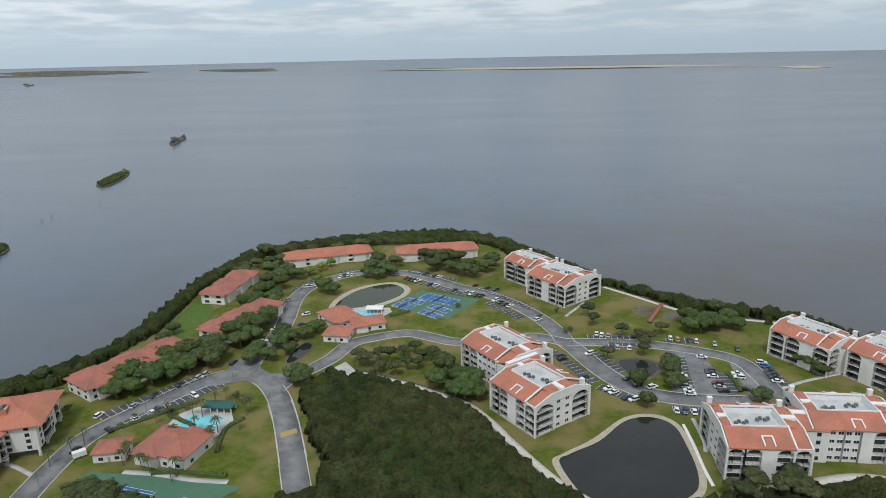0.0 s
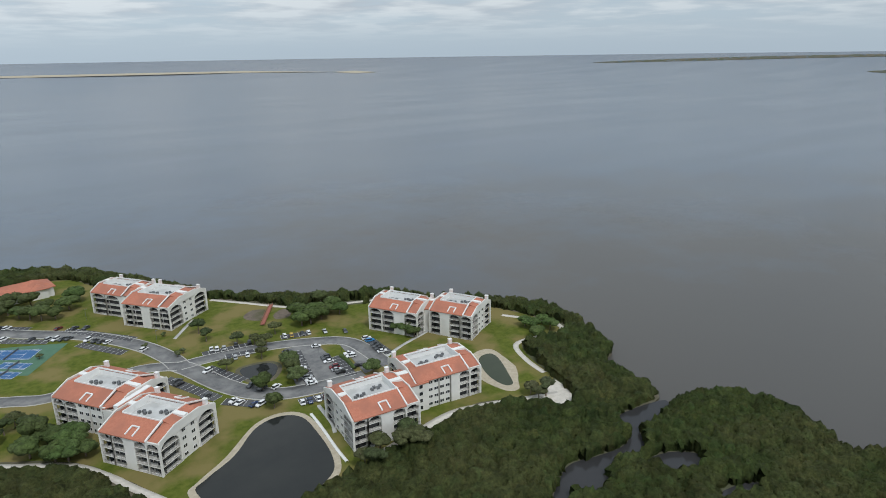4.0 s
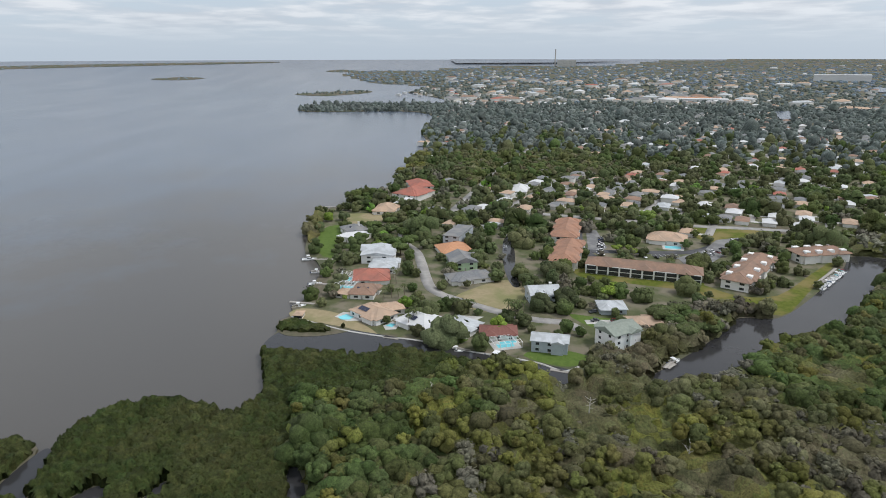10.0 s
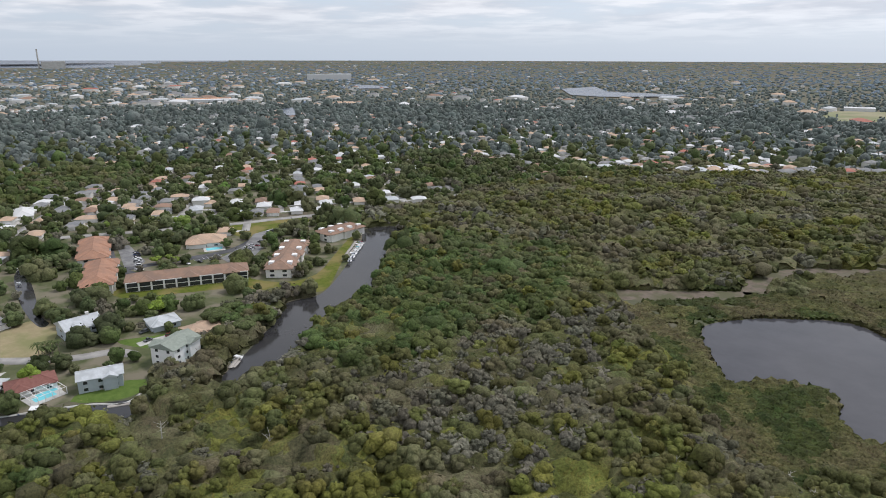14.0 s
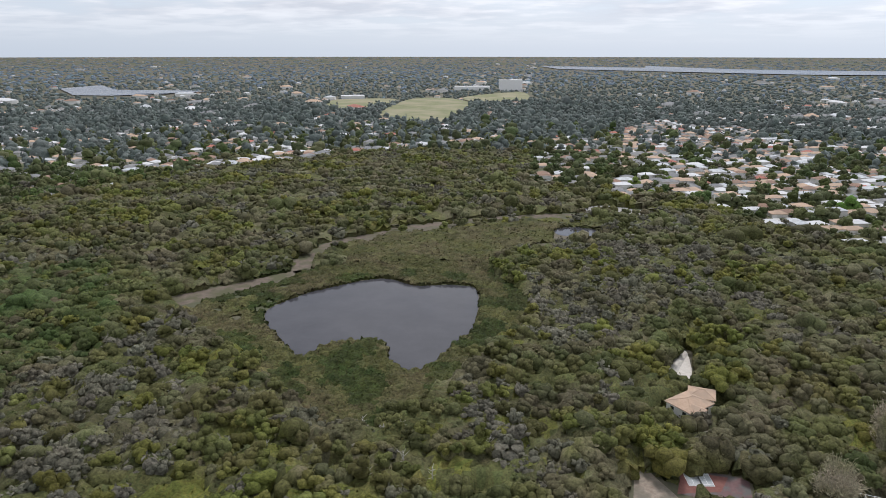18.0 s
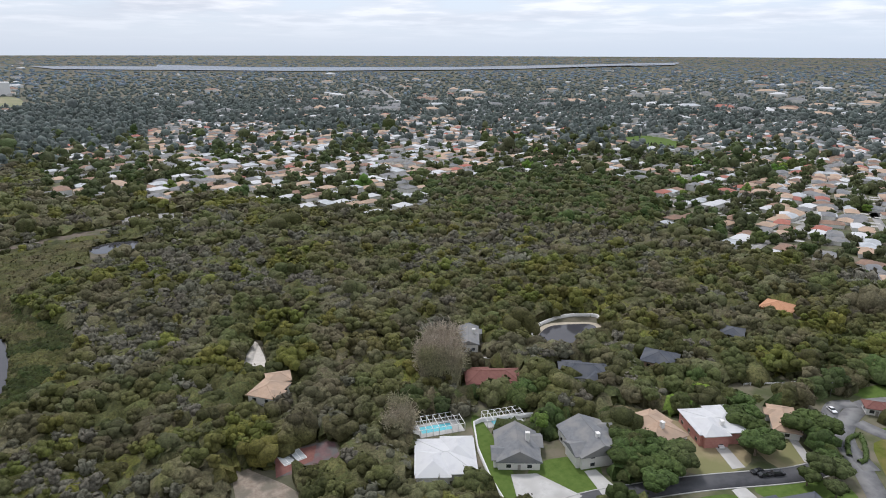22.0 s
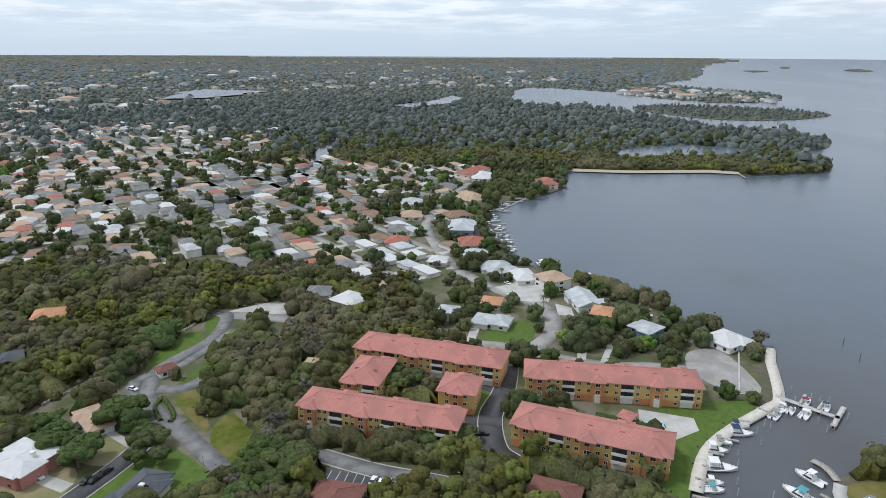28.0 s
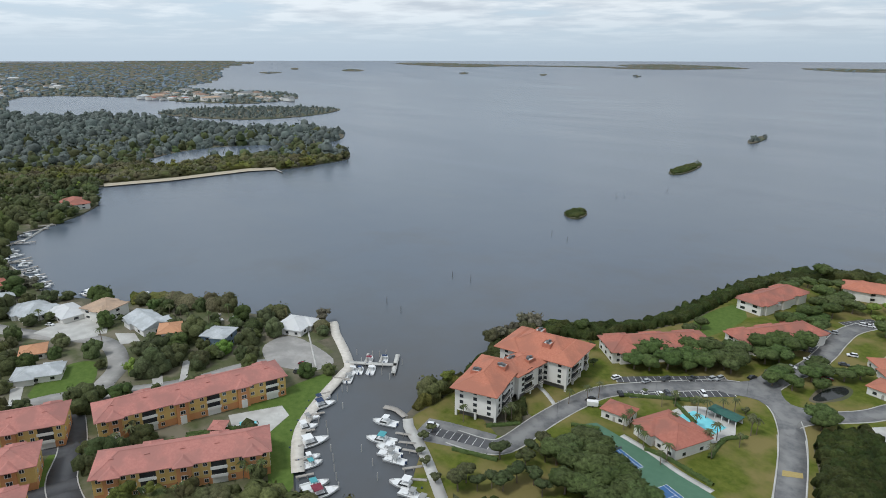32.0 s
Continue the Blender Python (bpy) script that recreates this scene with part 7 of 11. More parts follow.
HOUSE_SPOTS, DRIVES = [], []
SUBURB_ZONES = [
    ([(620.0, 13.1), (610.1, -44.2), (602.5, -113.8), (494.6, -301.1), (470.6, -400.5), (485.9, -465.3), (405.5, -665.8), (415.9, -891.0), (637.9, -1340), (1105, -960.6), (1732, -685.1), (2067, -75.7), (984.9, 15.7)], -28),
    ([(18.6, -674.4), (-123.1, -635.4), (-187.8, -512.0), (-273.5, -500.4), (-390.4, -565.2), (-795.9, -1195), (-386.1, -1464), (-124.5, -1338), (28.0, -1029)], 12),
    ([(-65.0, -658.5), (-191.4, -676.4), (-314.9, -603.4), (-430.4, -582.4), (-444.0, -459.1), (-408.5, -353.0), (-398.4, -261.6), (-432.7, -214.1), (-928.7, -479.2), (-1350, -770.5), (-946.9, -1276), (-318.2, -1279), (-167.7, -1435)], 12),
    ([(-411.9, -206.8), (-404.9, -160.0), (-392.6, -95.8), (-387.1, -40.1), (-367.3, -5.2), (-395.6, 20.2), (-480.6, 5.9), (-553.3, 14.0), (-674.4, 62.0), (-779.7, 63.4), (-808.4, -92.2), (-883.0, -194.8), (-1123, -331.2), (-1341, -715.2), (-578.2, -364.8)], 34),
    ([(1075, -1015), (664.4, -1394), (835.9, -1741), (1352, -1379)], -28),
    ([(558.7, 1.6), (664.8, -53.8), (815.5, -157.6), (521.4, -256.7), (446.8, -223.3), (575.0, -114.9), (537.7, -63.4), (471.3, -16.0)], -28),
]
for (z, an), (st, fl_) in zip(SUBURB_ZONES, ((21, 0.62), (18, 0.9), (19, 0.85), (17, 0.97), (22, 0.5), (20, 0.7))):
    suburb(z, an, 52.0 if fl_ > 0.95 else 58.0, st, fl_)
# thinner, farther spread of roofs
for z, n in (([(2306, 130.5), (1838, -727.1), (693.1, -1452), (9287, -18835), (16984, -12351), (6966, -1560), (5362, -225.5)], 420), ([(466.5, -664.2), (5693, -8555), (233.5, -8782), (-2333, -3581), (-826.2, -1242), (-404.1, -1535), (81.5, -1029), (331.8, -768.1)], 420), ([(-175.1, -1491), (-548.6, -4316), (-11013, -3172), (-1802, -499.3), (-1310, -890.7), (-996.3, -1343)], 420), ([(-1849, -734.0), (-8793, -3403), (-9846, -981.5), (-7655, 1088), (-3498, 800.6), (-2664, 377.2), (-2552, -263.2)], 200), ([(2001, -46.9), (1863, -856.8), (5825, -2629), (5046, -108.4)], 200), ([(-2406, 725.0), (-2716, 1020), (-2355, 1066), (-2009, 1111), (-1860, 1010), (-1996, 827.4), (-2196, 702.6)], 70), ([(-890.0, -348.6), (-1316, -786.9), (-1593, -470.2), (-1156, -235.4), (-921.0, -220.1)], 60)):
    z = np.array(z)
    ctr = 0
    tri = 0
    while ctr < n and tri < n * 8:
        tri += 1
        i, j, k = RNG.integers(0, len(z), 3)
        w = RNG.dirichlet((1, 1, 1))
        r = np.hypot(*(z[i])), np.hypot(*(z[j])), np.hypot(*(z[k]))
        az = [math.atan2(*z[q]) for q in (i, j, k)]
        if max(az) - min(az) > 3:
            continue
        rr_ = 1 / (w @ (1 / np.array(r)))
        aa_ = w @ np.array(az)
        x, y = rr_ * math.sin(aa_), rr_ * math.cos(aa_)
        if not inside(np.array([x]), np.array([y]), z)[0] or taken(x, y):
            continue
        big = RNG.random() < (0.16 if rr_ > 1500 else 0.0)
        far_house(x, y, RNG.uniform(0, 3), RNG.uniform(30, 70) if big else RNG.uniform(14, 22), RNG.uniform(18, 30) if big else RNG.uniform(10, 14), 9 if big else RNG.uniform(4, 7))
        HOUSE_SPOTS.append((x, y))
        ctr += 1
tri_ids = np.array([(0, 1, 5), (0, 5, 4), (1, 2, 6), (1, 6, 5), (2, 3, 7), (2, 7, 6), (3, 0, 4), (3, 4, 7), (8, 9, 13), (8, 13, 12), (9, 10, 13), (10, 11, 12), (10, 12, 13), (11, 8, 12)])
for m, qs in HOUSE_BITS.values():
    n = len(qs)
    ob = from_arrays("house_rows", np.concatenate(qs), (tri_ids[None] + 14 * np.arange(n)[:, None, None]).reshape(-1, 3), m)
    ob.data.materials.append(M_CREAM)
    mi = np.tile(np.array([1] * 8 + [0] * 6, dtype=np.int32), n)
    ob.data.polygons.foreach_set("material_index", mi)
    tagged(ob, "rows of distant single-storey suburban houses among trees", "houses", "", "stuff")
NR = [M_WHITEROOF, M_METALROOF, M_GREYROOF, M_TANROOF, M_BROWNROOF, M_WHITEROOF]
NL = ["white-roofed", "pale metal-roofed", "grey-roofed", "tan-roofed", "brown-roofed", "white-roofed"]
for i, (x, y, an, L, W, h) in enumerate(near_houses):
    k = int(RNG.integers(0, 6))
    house(x, y, an, L, W, h=h, roof=NR[k], storeys=0, label=f"small {NL[k]} suburban house on a leafy street", group="suburban houses")
if DRIVES:
    bm = bmesh.new()
    for x, y, a in DRIVES:
        c, s = math.cos(a), math.sin(a)
        vs = [bm.verts.new((x + u * c - v * s, y + u * s + v * c, 0.13)) for u, v in ((-2.5, -5), (2.5, -5), (2.5, 5), (-2.5, 5))]
        bm.faces.new(vs)
    tagged(part("driveways", bm, M_CONC), "pale concrete driveways of the suburban houses", "driveway", "", "stuff")

# ---- vehicles ----
PAINTS = [("white", (0.75, 0.75, 0.75)), ("black", (0.02, 0.02, 0.022)), ("silver", (0.42, 0.43, 0.44)), ("dark grey", (0.07, 0.075, 0.08)), ("dark blue", (0.03, 0.05, 0.12)), ("dark red", (0.16, 0.02, 0.025)), ("bright blue", (0.05, 0.22, 0.45)), ("yellow", (0.5, 0.33, 0.06))]
CARS = {}
M_TYRE = mat("tyre_rubber", (0.018, 0.018, 0.018), (0.03, 0.03, 0.03), 3)


def loft(bm, prof, hw_lo, hw_hi, zmid):
    """A closed body from a side profile (x, z), narrower above zmid."""
    l = [bm.verts.new((x, (hw_lo if z <= zmid else hw_hi), z)) for x, z in prof]
    r = [bm.verts.new((x, -(hw_lo if z <= zmid else hw_hi), z)) for x, z in prof]
    bm.faces.new(l[::-1])
    bm.faces.new(r)
    n = len(prof)
    for i in range(n):
        j = (i + 1) % n
        bm.faces.new((l[i], l[j], r[j], r[i]))


def wheel_bm():
    bm = bmesh.new()
    bmesh.ops.create_cone(bm, cap_ends=True, segments=12, radius1=0.33, radius2=0.33, depth=0.22)
    bmesh.ops.rotate(bm, verts=bm.verts[:], matrix=Matrix.Rotation(math.pi / 2, 3, "X"))
    return bm


def make_car(ci, kind):
    name, col = PAINTS[ci]
    pm = mat("car_paint_" + name.replace(" ", "_"), col, [min(1, v * 1.06) for v in col], 1.0, rough=0.25, spec=0.6)
    ob = empty("car")
    hb = 1.0 if kind != "sedan" else 0.88
    bm = bmesh.new()
    loft(bm, [(-2.3, 0.3), (2.3, 0.3), (2.35, 0.6), (2.2, hb - 0.12), (1.0, hb), (-1.9, hb), (-2.3, hb - 0.05), (-2.35, 0.6)], 0.92, 0.88, 0.65)
    bmesh.ops.bevel(bm, geom=bm.edges[:], offset=0.06, segments=1, affect="EDGES")
    part("body", bm, pm, ob)
    top = 1.45 if kind == "sedan" else 1.72
    prof = {"sedan": [(1.05, hb), (0.35, top - 0.06), (-1.1, top - 0.06), (-1.85, hb)], "suv": [(1.1, hb), (0.5, top - 0.06), (-1.9, top - 0.06), (-2.2, hb)], "pickup": [(1.1, hb), (0.5, top - 0.06), (-0.6, top - 0.06), (-0.8, hb)]}[kind]
    bm = bmesh.new()
    loft(bm, prof, 0.80, 0.68, hb + 0.01)
    part("cabin_glass", bm, M_GLASS, ob, "tinted car windows")
    bm = boxes((prof[2][0] + 0.05, -0.66, top - 0.08, prof[1][0] - 0.03, 0.66, top))
    part("roof", bm, pm, ob)
    for sx in (-1.42, 1.42):
        for sy in (-0.85, 0.85):
            sub("wheel", ("car",), wheel_bm, M_TYRE, ob, pose(sx, sy, 0.33))
    tagged(ob, f"{name} {kind} car parked on asphalt" if kind != "suv" else f"{name} sport utility car parked on asphalt", "car", "parked cars")
    return ob


def car(x, y, ang, ci, kind="sedan", z=0.16):
    key = (ci, kind)
    if key not in CARS:
        CARS[key] = make_car(ci, kind)
        CARS[key].matrix_basis = pose(x, y, z, 0, 0, ang)
        return CARS[key]
    return copy_thing(CARS[key], pose(x, y, z, 0, 0, ang))


def cars_at(pts, way, cols=""):
    (xa, ya), (xb, yb) = way
    a = math.degrees(math.atan2(yb - ya, xb - xa))
    for i, (x, y) in enumerate(pts):
        ci = int(cols[i]) if i < len(cols) else int(RNG.choice(6, p=[0.36, 0.18, 0.16, 0.14, 0.09, 0.07]))
        kind = str(RNG.choice(["sedan", "suv", "pickup"], p=[0.45, 0.43, 0.12]))
        car(x, y, a + RNG.uniform(-2, 2) + (180 if RNG.random() < 0.3 else 0), ci, kind)


for p in ([(411.4, -164.4), (408.0, -179.2), (462.6, -229.2), (474.7, -229.0), (468.4, -209.6), (443.2, -190.9), (424.1, -164.7)], [(500.0, -118.4), (498.5, -126.4), (450.2, -122.9), (441.1, -116.7), (445.4, -108.1)]):
    sheet("parking", p, 0.2, M_ASPH, 0.1, keep=True, label="worn asphalt car park of the apartments", category="parking")
cars_at([(420.6, -170.6), (421.3, -175.0), (422.7, -179.7), (424.2, -184.4), (433.3, -186.8), (430.0, -189.3), (438.8, -194.2), (435.9, -197.1), (443.0, -203.0), (464.3, -220.3), (465.6, -223.4), (467.6, -227.7)], [(0, 0), (1.0, 0.3)])
cars_at([(473.4, -123.8), (469.0, -123.0), (464.9, -122.0), (456.7, -120.2), (450.4, -118.7)], [(0, 0), (0.2, 1.0)])
V0 = [(97.3, 265.3), (107.9, 263.3)]
cars_at([(97.6, 271.3), (97.8, 267.9), (97.7, 264.5), (97.0, 260.1), (96.4, 251.2), (95.5, 247.7), (95.1, 241.8), (94.9, 238.5), (94.6, 235.8)], V0, "336005200")
cars_at([(111.2, 268.6), (109.8, 255.4), (109.5, 253.4), (109.0, 250.3), (108.7, 243.9), (108.5, 241.0), (108.8, 237.7)], V0, "0330521")
cars_at([(120.0, 252.0), (119.7, 249.0), (117.9, 238.9)], V0, "001")
cars_at([(135.0, 262.2), (135.0, 258.9), (134.9, 253.7), (134.7, 251.1), (134.2, 248.1), (134.0, 245.1)], V0, "063330")
V1 = [(76.2, 282.5), (79.3, 295.4)]
cars_at([(69.6, 295.5), (71.8, 294.1), (74.9, 293.3), (80.8, 293.8), (86.8, 292.2)], V1, "00231")
cars_at([(103.6, 289.0), (106.6, 287.6), (111.8, 286.1), (114.7, 285.4), (122.0, 282.0)], V1, "07302")
cars_at([(73.3, 280.5), (76.0, 279.8), (81.4, 279.0)], V1, "320")
cars_at([(85.0, 223.4), (87.8, 222.5), (91.3, 222.0), (94.0, 221.1)], V1, "0405")
cars_at([(130.4, 276.2)], V1, "3")
V2 = [(59.7, 273.4), (66.9, 276.7)]
cars_at([(61.6, 273.7), (72.9, 249.3), (75.8, 244.3), (81.1, 241.8), (48.5, 271.7), (48.5, 268.8), (54.8, 251.4), (62.8, 240.8), (64.2, 238.0), (68.5, 233.3), (70.8, 231.9)], V2, "03303130040")
V3 = [(23.8, 336.9), (34.0, 345.1)]
cars_at([(43.4, 314.4), (30.7, 334.0), (28.1, 336.6), (25.8, 339.3), (23.2, 342.9)], V3, "00330")
cars_at([(12.7, 367.7), (19.6, 363.5), (24.4, 360.3), (7.6, 355.4), (10.2, 353.4), (12.7, 351.5), (15.6, 350.4), (0.1, 360.5), (-14.3, 371.0), (-10.8, 368.8), (-29.5, 383.2), (-27.2, 380.9), (-25.0, 378.7), (-22.5, 377.6), (-17.7, 391.3), (-11.5, 386.6), (-9.0, 384.3)], V3, "53320333405330330")
V4 = [(-72.7, 387.3), (-70.5, 400.6)]
cars_at([(-71.6, 387.4), (-69.4, 389.5), (-67.2, 391.6), (-64.7, 391.5)], V4, "0300")
cars_at([(-88.8, 370.5), (-86.3, 371.4), (-84.1, 376.4), (-95.8, 348.0), (-80.4, 326.2), (-79.7, 313.1), (-78.5, 303.7), (-79.2, 301.6), (-79.7, 292.8), (-94.5, 292.6), (-92.4, 307.0)], [(-83.0, 328.0), (-77.3, 330.2)], "00020300500")
cars_at([(-101.7, 269.6), (-112.4, 255.7), (-110.7, 257.7), (-118.4, 249.2), (-125.7, 239.8), (-130.2, 232.2), (-140.6, 225.1)], [(-114.1, 254.5), (-112.6, 260.7)], "1223320")
cars_at([(-108.4, 239.8), (-115.8, 230.9), (-118.3, 228.8), (-120.2, 226.3), (-124.6, 221.8), (-131.3, 214.4)], [(-119.1, 234.0), (-113.7, 229.5)], "003001")
cars_at([(-136.8, 201.4)], [(-138.8, 199.3), (-137.6, 206.3)], "1")
cars_at([(470.5, -123.0), (459.9, -120.1), (451.0, -117.9), (442.5, -115.9), (432.5, -114.3)], [(459.6, -113.7), (453.0, -122.2)], "20300")
cars_at([(413.3, -169.0), (418.4, -174.3), (419.3, -178.6), (429.9, -186.9), (431.1, -191.1), (419.2, -181.7), (423.4, -162.8), (422.8, -158.3), (424.2, -150.3), (425.5, -142.4)], [(415.5, -169.9), (405.9, -172.7)], "0503302010")
cars_at([(326.8, -83.9), (315.1, -82.4), (314.6, -92.7)], [(327.3, -80.7), (329.9, -88.2)], "335")
cars_at([(-151.3, -231.5), (-88.0, -154.6), (-244.8, -117.3), (-186.6, -123.9), (-255.7, -87.1)], [(-152.1, -232.7), (-147.6, -223.7)], "20000")
cars_at([(-184.4, -107.3), (-184.9, -105.0), (-189.2, -103.2)], [(-184.8, -107.4), (-191.4, -104.5)], "111")
cars_at([(-181.3, -14.7), (-180.0, -12.2), (-179.1, -9.5), (-178.8, -6.8)], [(-180.5, -14.6), (-185.4, -13.4)], "0022")
cars_at([(-207.2, 23.4)], [(-207.8, 18.7), (-208.1, 26.1)], "1")
cars_at([(-164.3, 140.7), (-368.1, 54.6), (-242.0, 130.2), (-236.0, 124.5)], [(-168.0, 139.3), (-161.6, 143.7)], "0053")

# trailer
tr = empty("trailer", pose(*(-133.5, 198.2, 0.1), 0, 0, 40))
part("box", boxes((-2.2, -1.05, 0.5, 2.2, 1.05, 2.4)), M_WHITE, tr)
part("tow_bar", boxes((2.2, -0.06, 0.5, 3.4, 0.06, 0.6)), M_METAL, tr)
for sy in (-1.0, 1.0):
    sub("wheel", ("car",), wheel_bm, M_TYRE, tr, pose(0, sy, 0.33))
tagged(tr, "white enclosed cargo trailer beside the road", "trailer")


def bay_lines(a, b, c, n):
    """A marked parking strip: a and b on its open edge, c across."""
    a, b, c = (np.array(v) for v in (a, b, c))
    u = (b - a) / np.hypot(*(b - a))
    nr = np.array([-u[1], u[0]])
    d = 5.2 if np.dot(c - a, nr) > 0 else -5.2
    L = float(np.hypot(*(b - a)))
    sheet("parking", [a, b, b + nr * d, a + nr * d], 0.145, M_DARKASPH, 0.1, keep=True, label="dark asphalt parking strip", category="parking")
    bm = bmesh.new()
    n = n or max(2, int(L / 2.75))
    for i in range(n + 1):
        p = a + u * L * i / n
        q = p + nr * d
        w = u * 0.07
        f = [bm.verts.new((*v, 0.152)) for v in (p - w, p + w, q + w, q - w)]
        bm.faces.new(f if d > 0 else f[::-1])
    tagged(part("parking_lines", bm, M_LINE), "white painted stall lines", "road marking", "", "structure")


for p in ([(-138.2, 222.6), (-107.2, 259.3), (-110.1, 265.4)], [(-131.2, 218.7), (-102.8, 252.2), (-100.4, 247.1)], [(-161.6, 136.1), (-140.3, 145.5), (-163.1, 140.8)], [(-93.9, 316.0), (-96.9, 350.8), (-100.0, 352.8)], [(-94.6, 363.8), (-85.2, 381.5), (-86.8, 385.8)], [(-72.3, 393.9), (-54.9, 403.3), (-57.5, 409.3)], [(-30.4, 397.4), (-1.2, 375.4), (-0.5, 382.7)], [(13.8, 362.7), (40.2, 329.5), (42.5, 336.1)], [(-18.6, 376.2), (8.6, 355.3), (7.8, 349.9)], [(21.0, 342.2), (37.4, 318.6), (35.4, 314.1)], [(47.5, 278.6), (60.8, 248.5), (57.8, 245.6)], [(61.3, 245.5), (72.6, 234.9), (69.4, 231.4)], [(60.4, 276.9), (69.6, 255.4), (71.7, 257.9)], [(64.5, 290.6), (87.0, 287.9), (89.0, 295.1)], [(101.0, 286.7), (115.0, 283.1), (117.6, 290.1)], [(84.5, 227.5), (97.4, 225.5), (95.4, 220.2)], [(73.1, 286.4), (86.1, 284.7), (84.5, 278.6)], [(133.2, 264.2), (133.1, 241.6), (136.1, 244.4)], [(103.8, 269.7), (96.9, 235.1), (93.1, 235.2)], [(111.1, 254.1), (109.2, 233.0), (112.2, 234.7)], [(480.9, -122.5), (435.2, -111.4), (435.9, -115.6)], [(432.5, -149.1), (433.9, -167.0), (423.0, -162.6)], [(-188.5, -31.7), (-182.4, -5.9), (-179.5, -6.0)]):
    bay_lines(*p, 0)


# courts
def court(cx, cy, ang, L, W, surface, label, z=0.16):
    ob = put(empty("court"), cx, cy, ang)
    part("surface", boxes((-L / 2, -W / 2, z - 0.06, L / 2, W / 2, z)), surface, ob)
    bm = bmesh.new()
    l, w, t = L / 2, W / 2, 0.07
    for b in ((-l, -w, l, -w + t * 2), (-l, w - t * 2, l, w), (-l, -w, -l + t * 2, w), (l - t * 2, -w, l, w), (-l * 0.54, -t, l * 0.54, t), (-l * 0.54 - t, -w * 0.75, -l * 0.54 + t, w * 0.75), (l * 0.54 - t, -w * 0.75, l * 0.54 + t, w * 0.75), (-l, -w * 0.75 - t, l, -w * 0.75 + t), (-l, w * 0.75 - t, l, w * 0.75 + t)):
        box(bm, b[0], b[1], z + 0.002, b[2], b[3], z + 0.012)
    part("lines", bm, M_LINE, ob, "white court lines")
    part("net", boxes((-0.04, -w - 0.5, z + 0.05, 0.04, w + 0.5, z + 0.95)), M_METAL, ob, "dark court net")
    for s in (-1, 1):
        part("post", boxes((-0.06, s * (w + 0.5) - 0.06, 0, 0.06, s * (w + 0.5) + 0.06, 1.15)), M_METAL, ob)
    tagged(ob, label, "sports court")
    return ob


court(-8.8, 346.9, -32.8, 22.4, 10.8, M_BLUECOURT, "blue tennis court with white lines and net")
for p in ((-13.1, 325.1, -41.2, 13.7, 6.5), (-8.4, 332.7, -41.4, 14.3, 6.1), (-28.4, 337.8, -32.4, 11.7, 7.8), (-22.8, 344.7, -31.0, 12.7, 6.5)):
    court(*p, M_BLUECOURT, "blue pickleball court with pale kitchen zone")
sheet("court_slab", [(-129.8, 181.5), (-125.0, 189.3), (-97.8, 186.0), (-70.8, 180.4), (-81.8, 165.9), (-103.2, 170.1)], 0.1, M_GREENCOURT, 0.1, keep=True, label="green tennis court surround", category="court")
ct = [(-120.5, 184.4), (-97.8, 178.1)]
ca = math.degrees(math.atan2(ct[1][1] - ct[0][1], ct[1][0] - ct[0][0]))
cm = ((ct[0][0] + ct[1][0]) / 2, (ct[0][1] + ct[1][1]) / 2)
cn = (-math.sin(radians(ca)), math.cos(radians(ca)))
sg = -1 if cm[0] * cn[0] + cm[1] * cn[1] > 0 else 1
court(cm[0] + cn[0] * sg * 5.5, cm[1] + cn[1] * sg * 5.5, ca, 23.8, 11, M_BLUECOURT, "blue tennis court on a green surround")
cu = (math.cos(radians(ca)), math.sin(radians(ca)))
court(cm[0] + cn[0] * sg * 5.5 + cu[0] * 34 - cn[0] * sg * 1, cm[1] + cn[1] * sg * 5.5 + cu[1] * 34, ca, 23.8, 11, M_BLUECOURT, "blue tennis court on a green surround")
sheet("court_slab", [(-48.5, -197.5), (-62.9, -195.9), (-58.9, -187.9), (-45.0, -184.7)], 0.1, M_MAROON, 0.1, keep=True, label="maroon court surround in the woods", category="court")
court(-53.1, -193.4, -173.1, 8.3, 7.1, M_GREYCOURT, "grey court in the woods")

# ---- boats, docks and posts ----
M_HULL = mat("white_gelcoat", (0.70, 0.70, 0.69), (0.78, 0.78, 0.77), 0.8, rough=0.3, spec=0.5)
M_TEAL = mat("teal_canvas", (0.08, 0.30, 0.33), (0.10, 0.35, 0.38), 1)
M_NAVY = mat("navy_canvas", (0.03, 0.05, 0.10), (0.04, 0.06, 0.12), 1)
M_GREYCAN = mat("grey_canvas", (0.25, 0.25, 0.24), (0.31, 0.31, 0.30), 1)
M_MAROONC = mat("maroon_canvas", (0.18, 0.03, 0.05), (0.22, 0.05, 0.07), 1)
CANVAS = [("teal", M_TEAL), ("navy", M_NAVY), ("grey", M_GREYCAN), ("white", M_HULL), ("maroon", M_MAROONC)]


